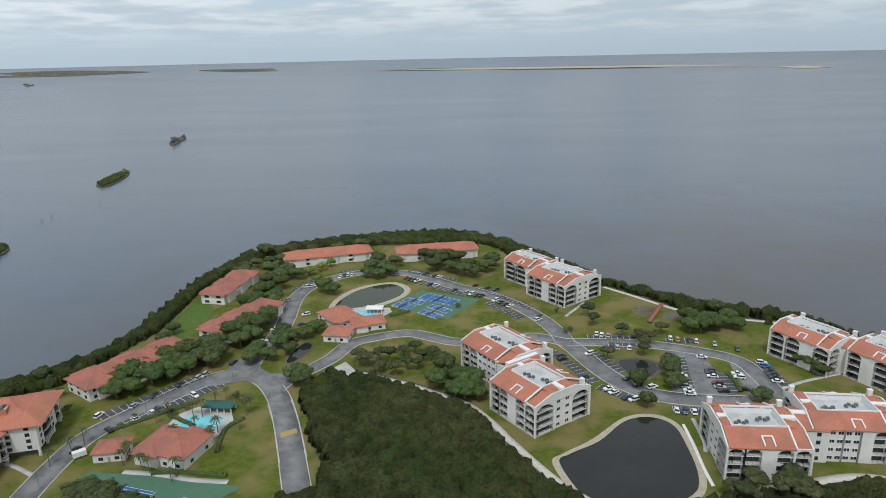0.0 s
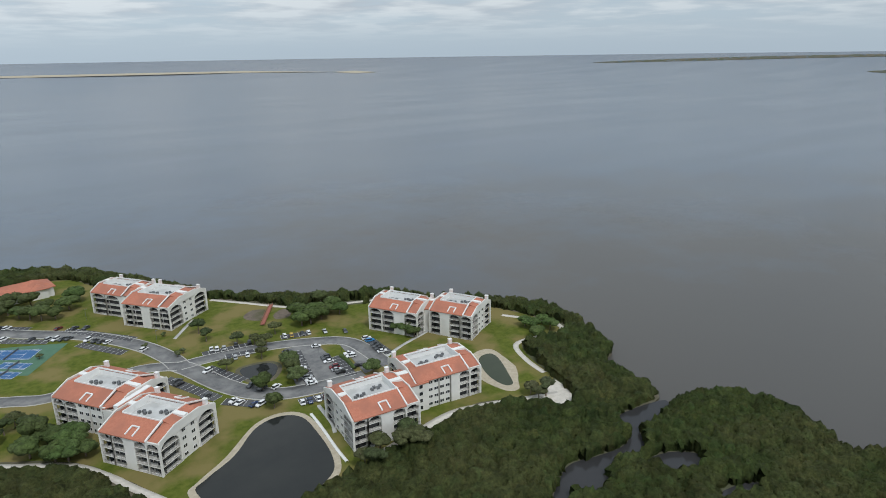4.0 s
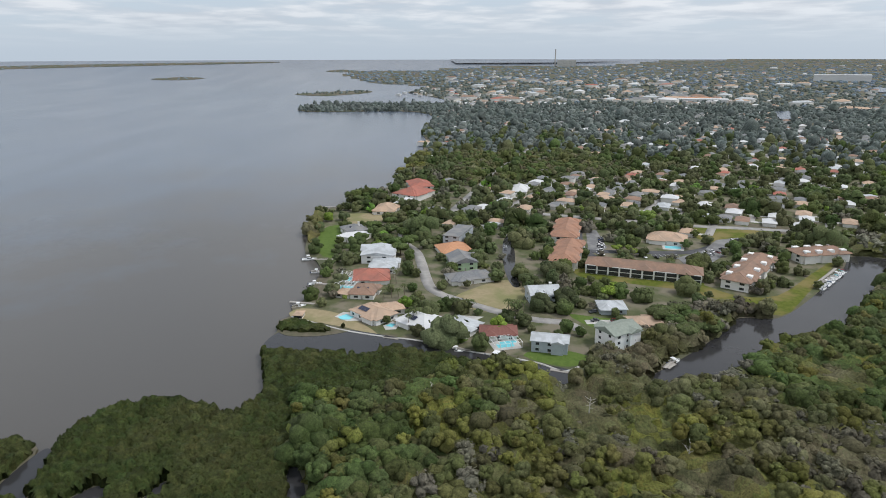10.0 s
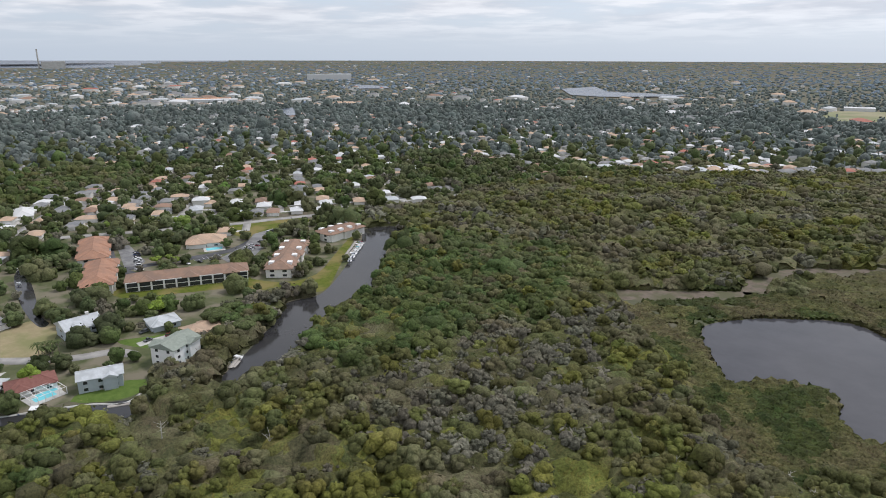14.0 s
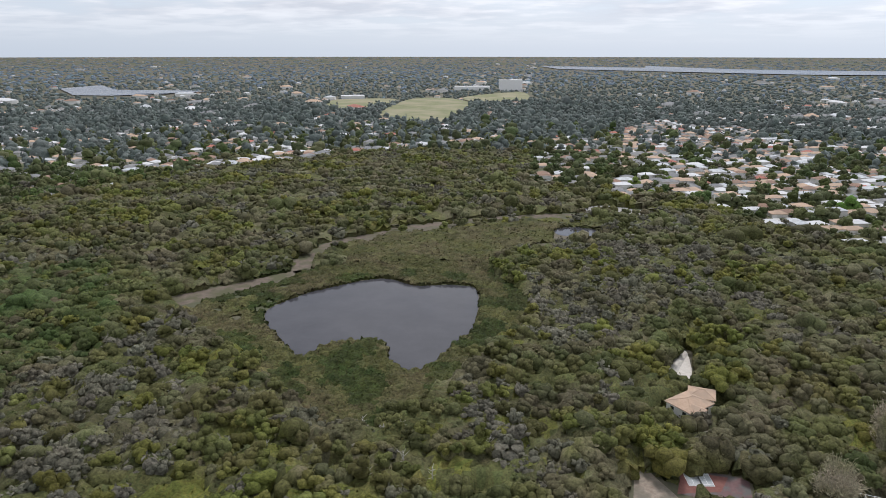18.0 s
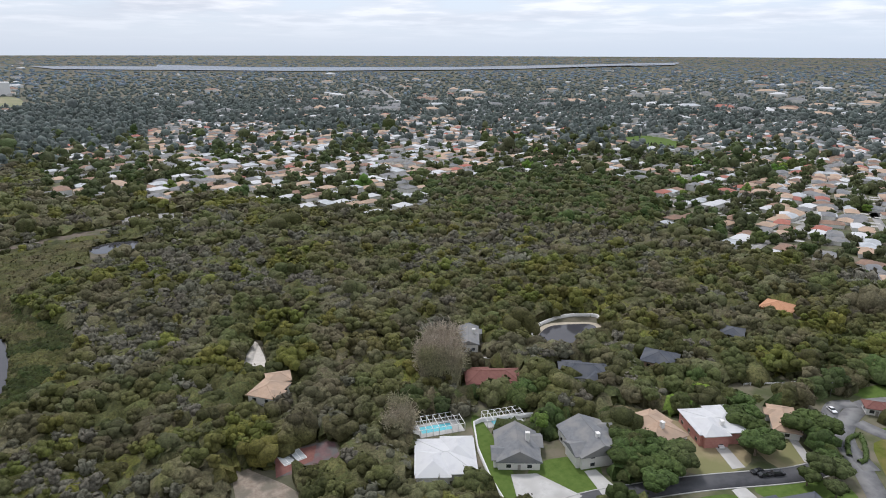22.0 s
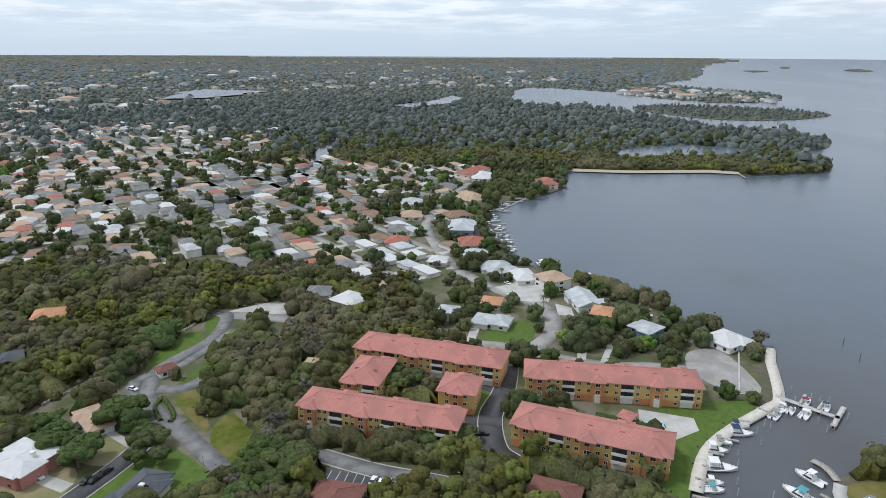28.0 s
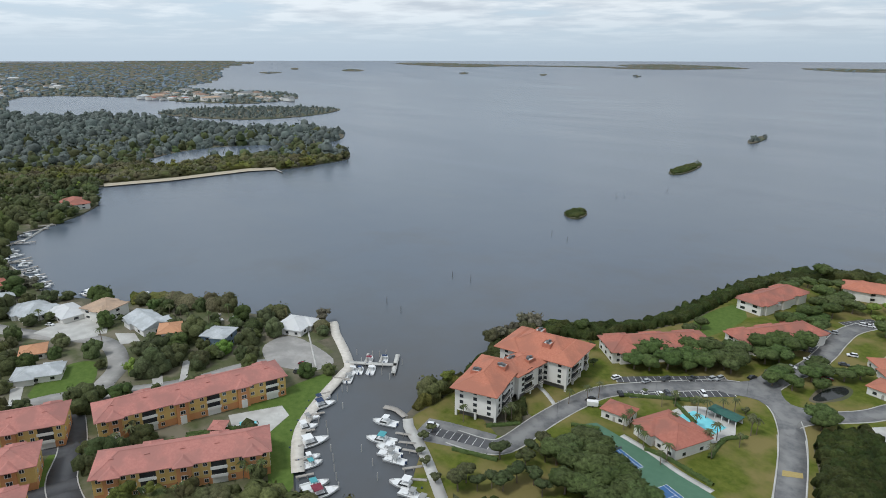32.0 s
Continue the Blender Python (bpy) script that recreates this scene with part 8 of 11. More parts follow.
def boat(x, y, ang, L, can=3, pontoon=False, z=-0.9):
    ob = put(empty("boat"), x, y, ang, z)
    w = L * 0.16 + 0.5
    bm = bmesh.new()
    n = 9
    rings = []
    for i in range(n):
        t = i / (n - 1)
        k = (1 - max(0, (t - 0.45) / 0.55) ** 2.2) if not pontoon else 1.0
        zk = 0.9 + 0.45 * t * t
        xx = -L / 2 + L * t
        rings.append([bm.verts.new(p) for p in ((xx, -w * k - 0.02, zk), (xx, -w * k * 0.8 - 0.01, 0.15), (xx, 0, -0.2 + 0.3 * t * t), (xx, w * k * 0.8 + 0.01, 0.15), (xx, w * k + 0.02, zk), (xx, w * k * 0.86, zk), (xx, w * k * 0.8, zk - 0.45), (xx, -w * k * 0.8, zk - 0.45), (xx, -w * k * 0.86, zk))])
    for a, b in zip(rings[:-1], rings[1:]):
        for i in range(9):
            j = (i + 1) % 9
            bm.faces.new((a[i], b[i], b[j], a[j]))
    bm.faces.new(rings[0])
    bm.faces.new(rings[-1][::-1])
    bmesh.ops.recalc_face_normals(bm, faces=bm.faces[:])
    part("hull", bm, M_HULL, ob)
    part("deck", boxes((L * 0.12, -w * 0.6, 0.9, L * 0.34, w * 0.6, 1.12)), M_HULL, ob)
    cn_, cm_ = CANVAS[can]
    if L > 9.5 and not pontoon:
        bm = bmesh.new()
        loft(bm, [(L * 0.20, 1.0), (L * 0.08, 1.9), (-L * 0.16, 1.95), (-L * 0.18, 0.8)], w * 0.72, w * 0.62, 1.2)
        part("cabin", bm, M_HULL, ob)
        bm = bmesh.new()
        loft(bm, [(L * 0.17, 1.3), (L * 0.105, 1.75), (-L * 0.14, 1.75), (-L * 0.15, 1.3)], w * 0.735, w * 0.66, 1.4)
        part("cabin_glass", bm, M_GLASS, ob)
    part("console", boxes((-L * 0.06, -0.45, 0.5, L * 0.03, 0.45, 1.7)), M_HULL, ob)
    h = 3.3 if L > 9.5 else 2.6
    part("canopy", boxes((-L * 0.17, -w * 0.7, h, L * 0.07, w * 0.7, h + 0.12)), cm_, ob, f"{cn_} sun top")
    part("canopy_frame", boxes(*[(sx - 0.03, sy - 0.03, 0.6, sx + 0.03, sy + 0.03, h) for sx in (-L * 0.15, L * 0.05) for sy in (-w * 0.6, w * 0.6)]), M_METAL, ob)
    part("outboard_motor", boxes((-L / 2 - 0.5, -0.25, 0.3, -L / 2 + 0.05, 0.25, 1.35)), M_NAVY if can else M_GREYCAN, ob)
    tagged(ob, f"white {'pontoon boat' if pontoon else 'motorboat' if L < 9.5 else 'cabin cruiser'} with {cn_} top moored at a dock", "boat", "moored boats")
    return ob


def boats_at(pts, way, sizes, tops):
    (xa, ya), (xb, yb) = way
    a = math.degrees(math.atan2(yb - ya, xb - xa))
    for (x, y), L, c in zip(pts, sizes, tops):
        boat(x, y, a + RNG.uniform(-4, 4), L, int(c), pontoon=(c == "2" and L < 9))


for k, (x, y) in enumerate([(361.6, -229.4), (367.9, -236.0), (374.0, -241.8), (379.6, -247.4), (383.6, -251.6), (389.5, -257.0)]):
    boat(x, y, -40 + RNG.uniform(-5, 5), 6.5 + 0.4 * (k % 3), (3, 1, 3, 0, 3, 4)[k], z=0.1)
boats_at([(-210.7, 119.9), (-206.1, 117.7), (-200.8, 108.9), (-195.8, 104.3), (-186.0, 100.7), (-177.7, 95.8), (-174.1, 94.5), (-163.7, 89.5), (-158.8, 88.2)], [(-186.2, 98.7), (-183.4, 111.3)], [9, 12, 8, 10, 14.5, 7.5, 7.5, 9.5, 13.5], "112333004")
boats_at([(-179.1, 129.2), (-170.5, 121.0), (-164.8, 119.8), (-161.2, 118.1), (-157.1, 117.2), (-144.3, 111.5), (-139.1, 110.0), (-134.6, 110.5)], [(-158.5, 119.7), (-167.2, 115.0)], [10, 11.5, 9, 8.5, 8, 11.5, 8.5, 9], "30322322")
boats_at([(-223.2, 144.4), (-221.0, 146.8), (-218.1, 150.9), (-226.7, 155.8), (-223.0, 161.8), (-218.5, 139.2)], [(-215.8, 143.8), (-225.5, 153.7)], [7, 6.5, 8.5, 8, 7.5, 9], "313412")
boats_at([(-579.0, 82.2), (-556.7, 76.0), (-529.0, 61.6), (-509.1, 58.4), (-493.9, 64.4), (-475.7, 65.4), (-457.8, 62.1), (-438.7, 64.9)], [(-506.9, 59.1), (-495.4, 70.3)], [9, 9, 8, 10, 8, 10, 9, 11], "33233233")
boats_at([(-406.2, 82.5), (-398.4, 85.7), (-378.8, 106.6), (-318.7, 123.6), (-312.7, 130.4)], [(-408.2, 80.3), (-394.6, 84.4)], [12, 9, 10, 8, 7], "33313")
boats_at([(-522.5, 65.7), (-496.9, 65.9), (-476.6, 66.9), (-457.5, 66.6), (-439.9, 66.4), (-583.3, 81.6), (-536.3, 65.7)], [(-497.2, 57.5), (-499.2, 73.0)], [9, 10, 9, 10, 10, 9, 8], "3323323")
boats_at([(427.5, 88.0), (399.5, 77.8), (377.1, 75.0), (340.0, 77.4)], [(399.7, 84.7), (401.6, 71.8)], [10, 8, 8, 8], "3333")
boats_at([(281.7, -8.8), (273.9, -27.6)], [(277.7, -22.3), (271.4, -33.1)], [7, 12], "33")
boats_at([(366.9, -231.9), (372.8, -238.0), (381.2, -246.2), (389.1, -253.3), (391.7, -258.0)], [(367.5, -230.9), (368.1, -240.7)], [7, 7, 8, 7, 8], "33230")
boats_at([(268.3, -107.4)], [(265.9, -101.2), (271.6, -112.1)], [8], "3")
boats_at([(428.9, -44.6), (450.5, -49.3), (482.2, -54.6)], [(426.5, -44.2), (450.7, -49.0)], [7, 7, 7], "333")


def dock(pts, w=1.8, m=None, z=0.35, n=2, label="weathered wooden dock on piles", step=4.0, name="dock"):
    ob = empty(name)
    p = smooth(pts, 8, False)
    ribbon("deck", pts, w, z, m or M_WOOD, 0.25, 8, True, None, "", "", "", parent=ob)
    d = np.concatenate([[0], np.cumsum(np.hypot(*np.diff(p, axis=0).T))])
    for s in np.arange(0.5, d[-1], step):
        x, y = np.interp(s, d, p[:, 0]), np.interp(s, d, p[:, 1])
        sub("pile", ("dock",), lambda: boxes((-0.14, -0.14, -2.5, 0.14, 0.14, 0.6)), M_WOOD, ob, pose(x + w * 0.5, y, 0))
    for s_ in (ob,):
        tagged(s_, label, "dock", "docks")
    return ob


dock([(-231.5, 146.0), (-221.9, 154.3), (-213.9, 161.7)], 2.4, M_CONC, label="pale floating marina dock")
dock([(-208.3, 155.5), (-221.8, 168.5)], 2.0, M_CONC, label="pale floating marina dock")
dock([(-224.9, 152.6), (-231.9, 158.8)], 1.2, M_CONC, label="pale narrow finger pier in the marina")
dock([(-220.3, 156.9), (-226.4, 163.3)], 1.2, M_CONC, label="pale narrow finger pier in the marina")
dock([(-176.4, 137.2), (-183.3, 137.6), (-188.0, 135.5)], 2.6)
for p in ([(-186.3, 96.0), (-184.1, 101.2)], [(-193.7, 101.4), (-191.9, 106.3)], [(-179.5, 90.9), (-176.8, 95.9)], [(-170.8, 86.4), (-168.7, 92.0)], [(-202.1, 109.9), (-200.0, 115.5)], [(-213.8, 119.9), (-212.4, 125.8)], [(-222.6, 133.7), (-216.0, 138.1)], [(-155.2, 126.0), (-160.2, 122.9)], [(-147.8, 121.9), (-151.1, 115.7)], [(-165.1, 130.9), (-170.2, 127.5)], [(-159.9, 128.6), (-164.7, 124.8)], [(-140.9, 118.1), (-145.2, 114.1)]):
    dock(p, 1.1, label="narrow wooden finger pier between boats", step=3)
for p in ([(-553.1, 61.3), (-565.6, 76.2)], [(-507.2, 59.1), (-511.5, 72.5)], [(-482.5, 58.5), (-485.3, 71.5)], [(-461.9, 59.6), (-464.3, 71.3)], [(-442.7, 59.8), (-446.3, 71.2)], [(-593.1, 99.2), (-592.2, 83.5)], [(425.4, 84.0), (425.3, 66.0)], [(400.1, 81.8), (399.8, 67.7)], [(376.2, 73.4), (374.3, 64.5)], [(345.6, 83.7), (342.2, 68.9)], [(587.4, 105.5), (583.0, 85.0)], [(652.3, 80.4), (642.4, 47.7)], [(284.0, -8.3), (280.2, -15.3)], [(297.0, 26.8), (294.1, 19.0)], [(260.7, -49.8), (257.8, -57.4)], [(261.1, -101.9), (265.7, -106.8)], [(365.5, -226.4), (393.2, -258.5)], [(-602.7, 106.3), (-606.5, 90.7)], [(-554.7, 83.0), (-560.1, 67.5)], [(-501.2, 71.3), (-510.4, 53.1)], [(-477.5, 68.6), (-480.1, 51.7)], [(-453.3, 65.6), (-460.1, 54.6)], [(-405.1, 79.5), (-389.5, 87.6)], [(-381.7, 99.1), (-381.7, 107.6)], [(-325.1, 122.3), (-324.8, 127.5)], [(-313.1, 126.4), (-315.1, 133.7)], [(-734.7, 374.7), (-707.1, 369.1)]):
    dock(p, 2.0)
ribbon("seawall", [tuple(v) for v in COAST_BAY[-24:-2]], 4.5, 0.3, M_SAND, 0.6, 0, True, None, "pale concrete marina promenade", "promenade", shift=1.5)
ribbon("seawall", [tuple(v) for v in COAST_NORTH[:9]], 4.0, 0.3, M_CONC, 0.6, 0, True, None, "grey concrete marina quay", "promenade", shift=-1.5)
ribbon("seawall", [(324.3, 78.1), (315.0, 64.2), (305.3, 47.5), (298.0, 29.2), (291.8, 7.9), (281.0, -12.2), (273.9, -30.8), (266.8, -45.9), (259.2, -56.5), (268.7, -68.7)], 1.0, 0.35, M_CONC, 1.3, 5, True, None, "concrete canal seawall", "seawall")
for p in ([(-235.9, 133.2), (-292.0, 159.9)], [(-420.3, 65.1), (-499.6, 57.9)], [(-563.6, 76.0), (-693.0, 160.3)]):
    ribbon("seawall", p, 0.8, 0.3, M_CONC, 1.2, 0, False, None, "concrete seawall", "seawall")


dock([(366.3, -226.5), (378.4, -238.0), (388.8, -248.7), (399.2, -258.9)], 1.8, z=0.6)
dock([(261.0, -100.4), (268.8, -107.7)], 1.8, z=0.6)


def post(x, y, z0, h, r, m, label, cat, group):
    bm = bmesh.new()
    bmesh.ops.create_cone(bm, cap_ends=True, segments=8, radius1=r, radius2=r * 0.9, depth=h, matrix=Matrix.Translation((0, 0, z0 + h / 2)))
    ob = part(cat.replace(" ", "_"), bm, m)
    ob.matrix_basis = pose(x, y, 0)
    tagged(ob, label, cat, group)
    return ob


for x, y in [(-191.8, 111.2), (-186.7, 108.7), (-177.0, 103.9), (-171.5, 101.4), (-166.3, 98.5), (-161.9, 96.5), (-157.1, 94.4), (-196.1, 110.5), (-210.7, 130.6), (-206.0, 125.3), (-209.3, 132.2), (-230.6, 147.8), (-235.9, 155.2), (-227.2, 151.7), (-229.5, 159.7), (-227.4, 162.1), (-226.3, 165.2), (-209.1, 155.5), (-215.5, 148.2), (-212.1, 152.1), (-220.2, 146.9), (-206.4, 152.2), (-160.3, 110.1), (-152.9, 106.7), (-169.8, 112.0), (-214.0, 165.0), (-198.9, 123.2)]:
    post(x, y, -2.5, 4.6, 0.17, M_CONC, "pale mooring pile standing in the marina", "mooring pile", "mooring piles")
for x, y in [(-279.0, 205.0), (-263.0, 202.6), (-275.0, 267.0), (-288.0, 263.6), (-312.5, 391.3), (-291.3, 383.4), (-341.3, 612.3), (-362.0, 566.7), (-359.7, 548.5)]:
    post(x, y, -2.5, 6.0, 0.2, M_METAL, "channel marker post in the bay", "channel marker", "channel markers")
# street lamps
for pts_ in ([(-188.1, -70.9), (-213.3, -76.9), (-255.1, -123.9)], [(-96.7, 268.5), (-36.9, 387.7), (26.2, 372.0), (109.7, 262.2), (118.6, 256.5), (50.4, 319.6)], [(-96.5, 253.0), (-123.8, 229.2), (-138.4, 182.1)]):
    for x, y in pts_:
        o = post(x, y, 0, 6.5, 0.07, M_METAL, "slender grey street lamp beside the road", "street lamp", "street lamps")
        part("lamp_head", boxes((-0.1, -0.1, 6.45, 0.9, 0.1, 6.6)), M_METAL, o)


# fences and the little bridge
def fence(pts, h=1.2, step=3.0, m=None, label="white rail fence along the lane"):
    ob = empty("fence")
    p = smooth(pts, 6, False)
    for k, z in enumerate((h, h * 0.6)):
        ribbon("rail", p, 0.1, z, m or M_WHITE, 0.14, 0, False, None, "", "", "", parent=ob)
    d = np.concatenate([[0], np.cumsum(np.hypot(*np.diff(p, axis=0).T))])
    for s in np.arange(0, d[-1], step):
        sub("post", ("fence",), lambda: boxes((-0.09, -0.09, 0, 0.09, 0.09, 1.25)), m or M_WHITE, ob, pose(np.interp(s, d, p[:, 0]), np.interp(s, d, p[:, 1]), 0))
    tagged(ob, label, "fence")


fence([(-233.0, -147.6), (-253.6, -137.5), (-274.7, -129.6), (-295.0, -120.5), (-311.6, -113.1)])
ribbon("garden_wall", [(-182.7, -225.6), (-190.8, -236.5), (-204.3, -241.3), (-218.5, -241.5), (-230.7, -234.4), (-227.8, -228.5)], 0.8, 1.6, M_CREAM, 1.7, 5, True, None, "curved white garden wall round the pond", "wall")
ribbon("garden_wall", [(-101.6, -133.3), (-105.1, -148.3), (-110.6, -164.2), (-118.3, -178.8), (-121.9, -179.3), (-142.8, -172.1)], 0.4, 1.8, M_WHITE, 1.9, 0, True, None, "white vinyl garden fence", "fence")
ribbon("retaining_wall", [(84.2, 213.7), (83.5, 201.7), (82.0, 186.9), (81.5, 177.5)], 1.0, 0.5, M_WHITE, 0.6, 4, True, None, "pale boardwalk beside the pond", "boardwalk")
br = empty("footbridge")
ribbon("deck", [(99.3, 308.7), (107.8, 323.6), (113.2, 333.1)], 2.2, 0.9, mat("red_wood", (0.28, 0.10, 0.07), (0.34, 0.14, 0.10), 1), 0.2, 3, True, None, "", "", "", parent=br)
for sft in (-1.1, 1.1):
    ribbon("handrail", [(99.3, 308.7), (107.8, 323.6), (113.2, 333.1)], 0.1, 1.9, MATS["red_wood"], 0.1, 3, False, None, "", "", "", shift=sft, parent=br)
tagged(br, "red wooden footbridge across a dry basin", "bridge")
# hedges
def hedge(pts, w=1.5, h=1.15):
    p = smooth(pts, 6, False)
    d = np.concatenate([[0], np.cumsum(np.hypot(*np.diff(p, axis=0).T))])
    n = max(4, int(d[-1] / 0.7))
    s = np.linspace(0, d[-1], n)
    c = np.stack([np.interp(s, d, p[:, 0]), np.interp(s, d, p[:, 1])], -1)
    t = np.gradient(c, axis=0)
    t /= np.maximum(np.hypot(t[:, 0], t[:, 1])[:, None], 1e-6)
    nr = np.stack([-t[:, 1], t[:, 0]], -1)
    sec = ((-0.5, 0.0), (-0.52, 0.75), (-0.2, 1.0), (0.2, 1.0), (0.52, 0.75), (0.5, 0.0))
    v = np.stack([np.c_[c + nr * (u * w), np.full(n, k * h)] for u, k in sec], 1)
    v += RNG.normal(0, 0.11, v.shape) * [1, 1, 0.8]
    i = np.arange(n - 1)[:, None] * 6 + np.arange(5)[None]
    i = i.ravel()
    f = np.stack([i, i + 1, i + 7, i + 6], -1)
    m = int(d[-1] * 5)
    s = RNG.uniform(0, d[-1], m)
    q = np.stack([np.interp(s, d, p[:, 0]), np.interp(s, d, p[:, 1])], -1) + RNG.normal(0, w * 0.3, (m, 2))
    lv, lf = quad_cloud(np.c_[q, RNG.uniform(0.7 * h, 1.1 * h, m)], 0.25)
    v = v.reshape(-1, 3)
    f = np.concatenate([f[:, [0, 1, 2]], f[:, [0, 2, 3]]])
    lf = np.asarray(lf)
    if lf.shape[1] == 4:
        lf = np.concatenate([lf[:, [0, 1, 2]], lf[:, [0, 2, 3]]])
    ob = from_arrays("hedge", np.concatenate([v, lv]), np.concatenate([f, lf + len(v)]), M_HEDGE)
    tagged(ob, "clipped green hedge beside the path", "hedge", "hedges")
    KEEP.append(np.concatenate([p + 1.0, (p - 1.0)[::-1]]))


def quad_cloud(c, size):
    """Small leafy quads of random tilt round the given centres."""
    n = len(c)
    a = RNG.normal(size=(n, 3))
    a /= np.linalg.norm(a, axis=1, keepdims=True)
    b = np.cross(a, RNG.normal(size=(n, 3)))
    b /= np.linalg.norm(b, axis=1, keepdims=True)
    s = size * RNG.uniform(0.7, 1.3, (n, 1))
    v = np.stack([c - a * s - b * s * 0.6, c + a * s - b * s * 0.6, c + a * s + b * s * 0.6, c - a * s + b * s * 0.6], 1).reshape(-1, 3)
    i = np.arange(n)[:, None] * 4
    return v, np.concatenate([i + [0, 1, 2], i + [0, 2, 3]])


for p in ([(116.2, 253.0), (116.4, 245.0), (115.4, 236.9)], [(-121.5, 186.1), (-130.5, 180.7)], [(-77.2, 185.8), (-94.8, 188.3), (-103.2, 187.5)], [(-85.1, 199.4), (-87.1, 213.9), (-82.4, 221.9)], [(-130.5, 214.4), (-116.7, 225.9), (-104.6, 235.5)], [(-220.0, 68.7), (-208.8, 90.1)], [(-212.2, 80.4), (-218.2, 68.0)], [(-34.7, 323.0), (-24.5, 328.9)], [(-148.5, 136.2), (-133.2, 143.4)], [(-99.8, 216.8), (-113.1, 225.2)], [(-220.3, -97.2), (-229.7, -102.7), (-236.1, -101.8), (-224.5, -93.7), (-219.0, -93.2)], [(-151.0, 155.7), (-143.8, 166.8)]):
    hedge(p)

# far landmarks
def landmark(name, base, w, d, h, m, label, cat):
    q = far(*base)
    s = np.hypot(q[0], q[1]) / np.hypot(*base)
    ob = part(name, boxes((-w / 2 * s, -d / 2 * s, -2, w / 2 * s, d / 2 * s, h * s), (-w / 2 * s + 1, -d / 2 * s + 1, h * s, 0, 0, h * s * 1.06)), m)
    ob.matrix_basis = pose(q[0], q[1], q[2], 0, 0, math.degrees(math.atan2(q[1], q[0])) + 90)
    tagged(ob, label, cat)


landmark("hospital", (153.8, -2464), 85, 30, 38, M_WHITE, "white slab-like multi-storey building on the plain", "building")
landmark("hall", (295.5, -2462), 130, 40, 14, M_WHITE, "long low white building", "building")
landmark("hall", (590.8, -1928), 70, 50, 10, M_WHITEROOF, "low domed pale hall", "building")
landmark("power_station", (8041, -1550), 220, 90, 70, M_CONC, "distant pale power station block", "building")
landmark("warehouse", (3492, -2120), 260, 80, 30, M_WHITEROOF, "distant white warehouse on the plain", "building")
landmark("warehouse", (2016, -779.1), 160, 50, 9, M_ORANGEROOF, "long low shopping parade", "building")
landmark("warehouse", (1955, -773.7), 160, 50, 9, M_WHITEROOF, "long low pale shopping parade", "building")
qb = np.array((8094, -1424))
qs_ = far(*qb)
post(qs_[0], qs_[1], qs_[2] - 3, 28 / 1150 * float(np.hypot(*qs_[:2])), 4.0, M_CONC, "tall power station chimney on the horizon", "chimney", "far landmarks")

# ---- garden ground between the houses ----
def town_ground(cell=8.0, reach=1100):
    n = int(2 * reach / cell)
    gi, gj = np.divmod(np.arange(n * n), n)
    cx, cy = -reach + (gi + 0.5) * cell, -reach + (gj + 0.5) * cell
    k = region(cx, cy, TOWN) | region(cx, cy, SUBS)
    k &= ~region(cx, cy, MANGROVE) & ~inside(cx, cy, PENIN)
    for dx, dy in ((4, 4), (-4, 4), (4, -4), (-4, -4)):
        k &= inside(cx + dx, cy + dy, SHORE)
    for w in WET:
        k &= ~inside(cx, cy, w)
    gi, gj = gi[k], gj[k]
    c = np.stack([gi * (n + 1) + gj, (gi + 1) * (n + 1) + gj, (gi + 1) * (n + 1) + gj + 1, gi * (n + 1) + gj + 1], -1)
    used, inv = np.unique(c, return_inverse=True)
    q = far(-reach + (used // (n + 1)) * cell, -reach + (used % (n + 1)) * cell)
    q[:, 2] += 0.02
    ob = from_arrays("garden_ground", q, inv.reshape(c.shape), M_YARD)
    tagged(ob, "patchy lawns and bare sandy yards between houses", "ground", "", "structure")


# ---- trees ----
# low growth on the near side of far water
for kp in list(WET):
    c_ = kp.mean(0)
    d_ = np.hypot(*c_)
    span_ = np.ptp(kp, axis=0).min()
    if d_ > 450 or (d_ > 300 and len(kp) > 60 and span_ < 60):
        KEEP.extend([kp - c_ * s_ for s_ in ((0.015, 0.03, 0.045) if d_ > 450 else (0.012, 0.024, 0.036))])
CELL, HALF = 2.0, 1700.0
NG = int(2 * HALF / CELL)
OCC = np.zeros((NG, NG), bool)
for kp in KEEP:
    kp = np.asarray(kp)
    lo = np.clip(((kp.min(0) + HALF) / CELL).astype(int) - 1, 0, NG - 1)
    hi = np.clip(((kp.max(0) + HALF) / CELL).astype(int) + 2, 0, NG)
    if (hi - lo).min() <= 0:
        continue
    gx, gy = np.meshgrid(np.arange(lo[0], hi[0]), np.arange(lo[1], hi[1]), indexing="ij")
    OCC[lo[0]:hi[0], lo[1]:hi[1]] |= inside((gx.ravel() + 0.5) * CELL - HALF, (gy.ravel() + 0.5) * CELL - HALF, kp).reshape(gx.shape)
for x, y in HOUSE_SPOTS:
    i, j = int((x + HALF) / CELL), int((y + HALF) / CELL)
    if 5 < i < NG - 5 and 5 < j < NG - 5:
        OCC[i - 3:i + 4, j - 3:j + 4] = True


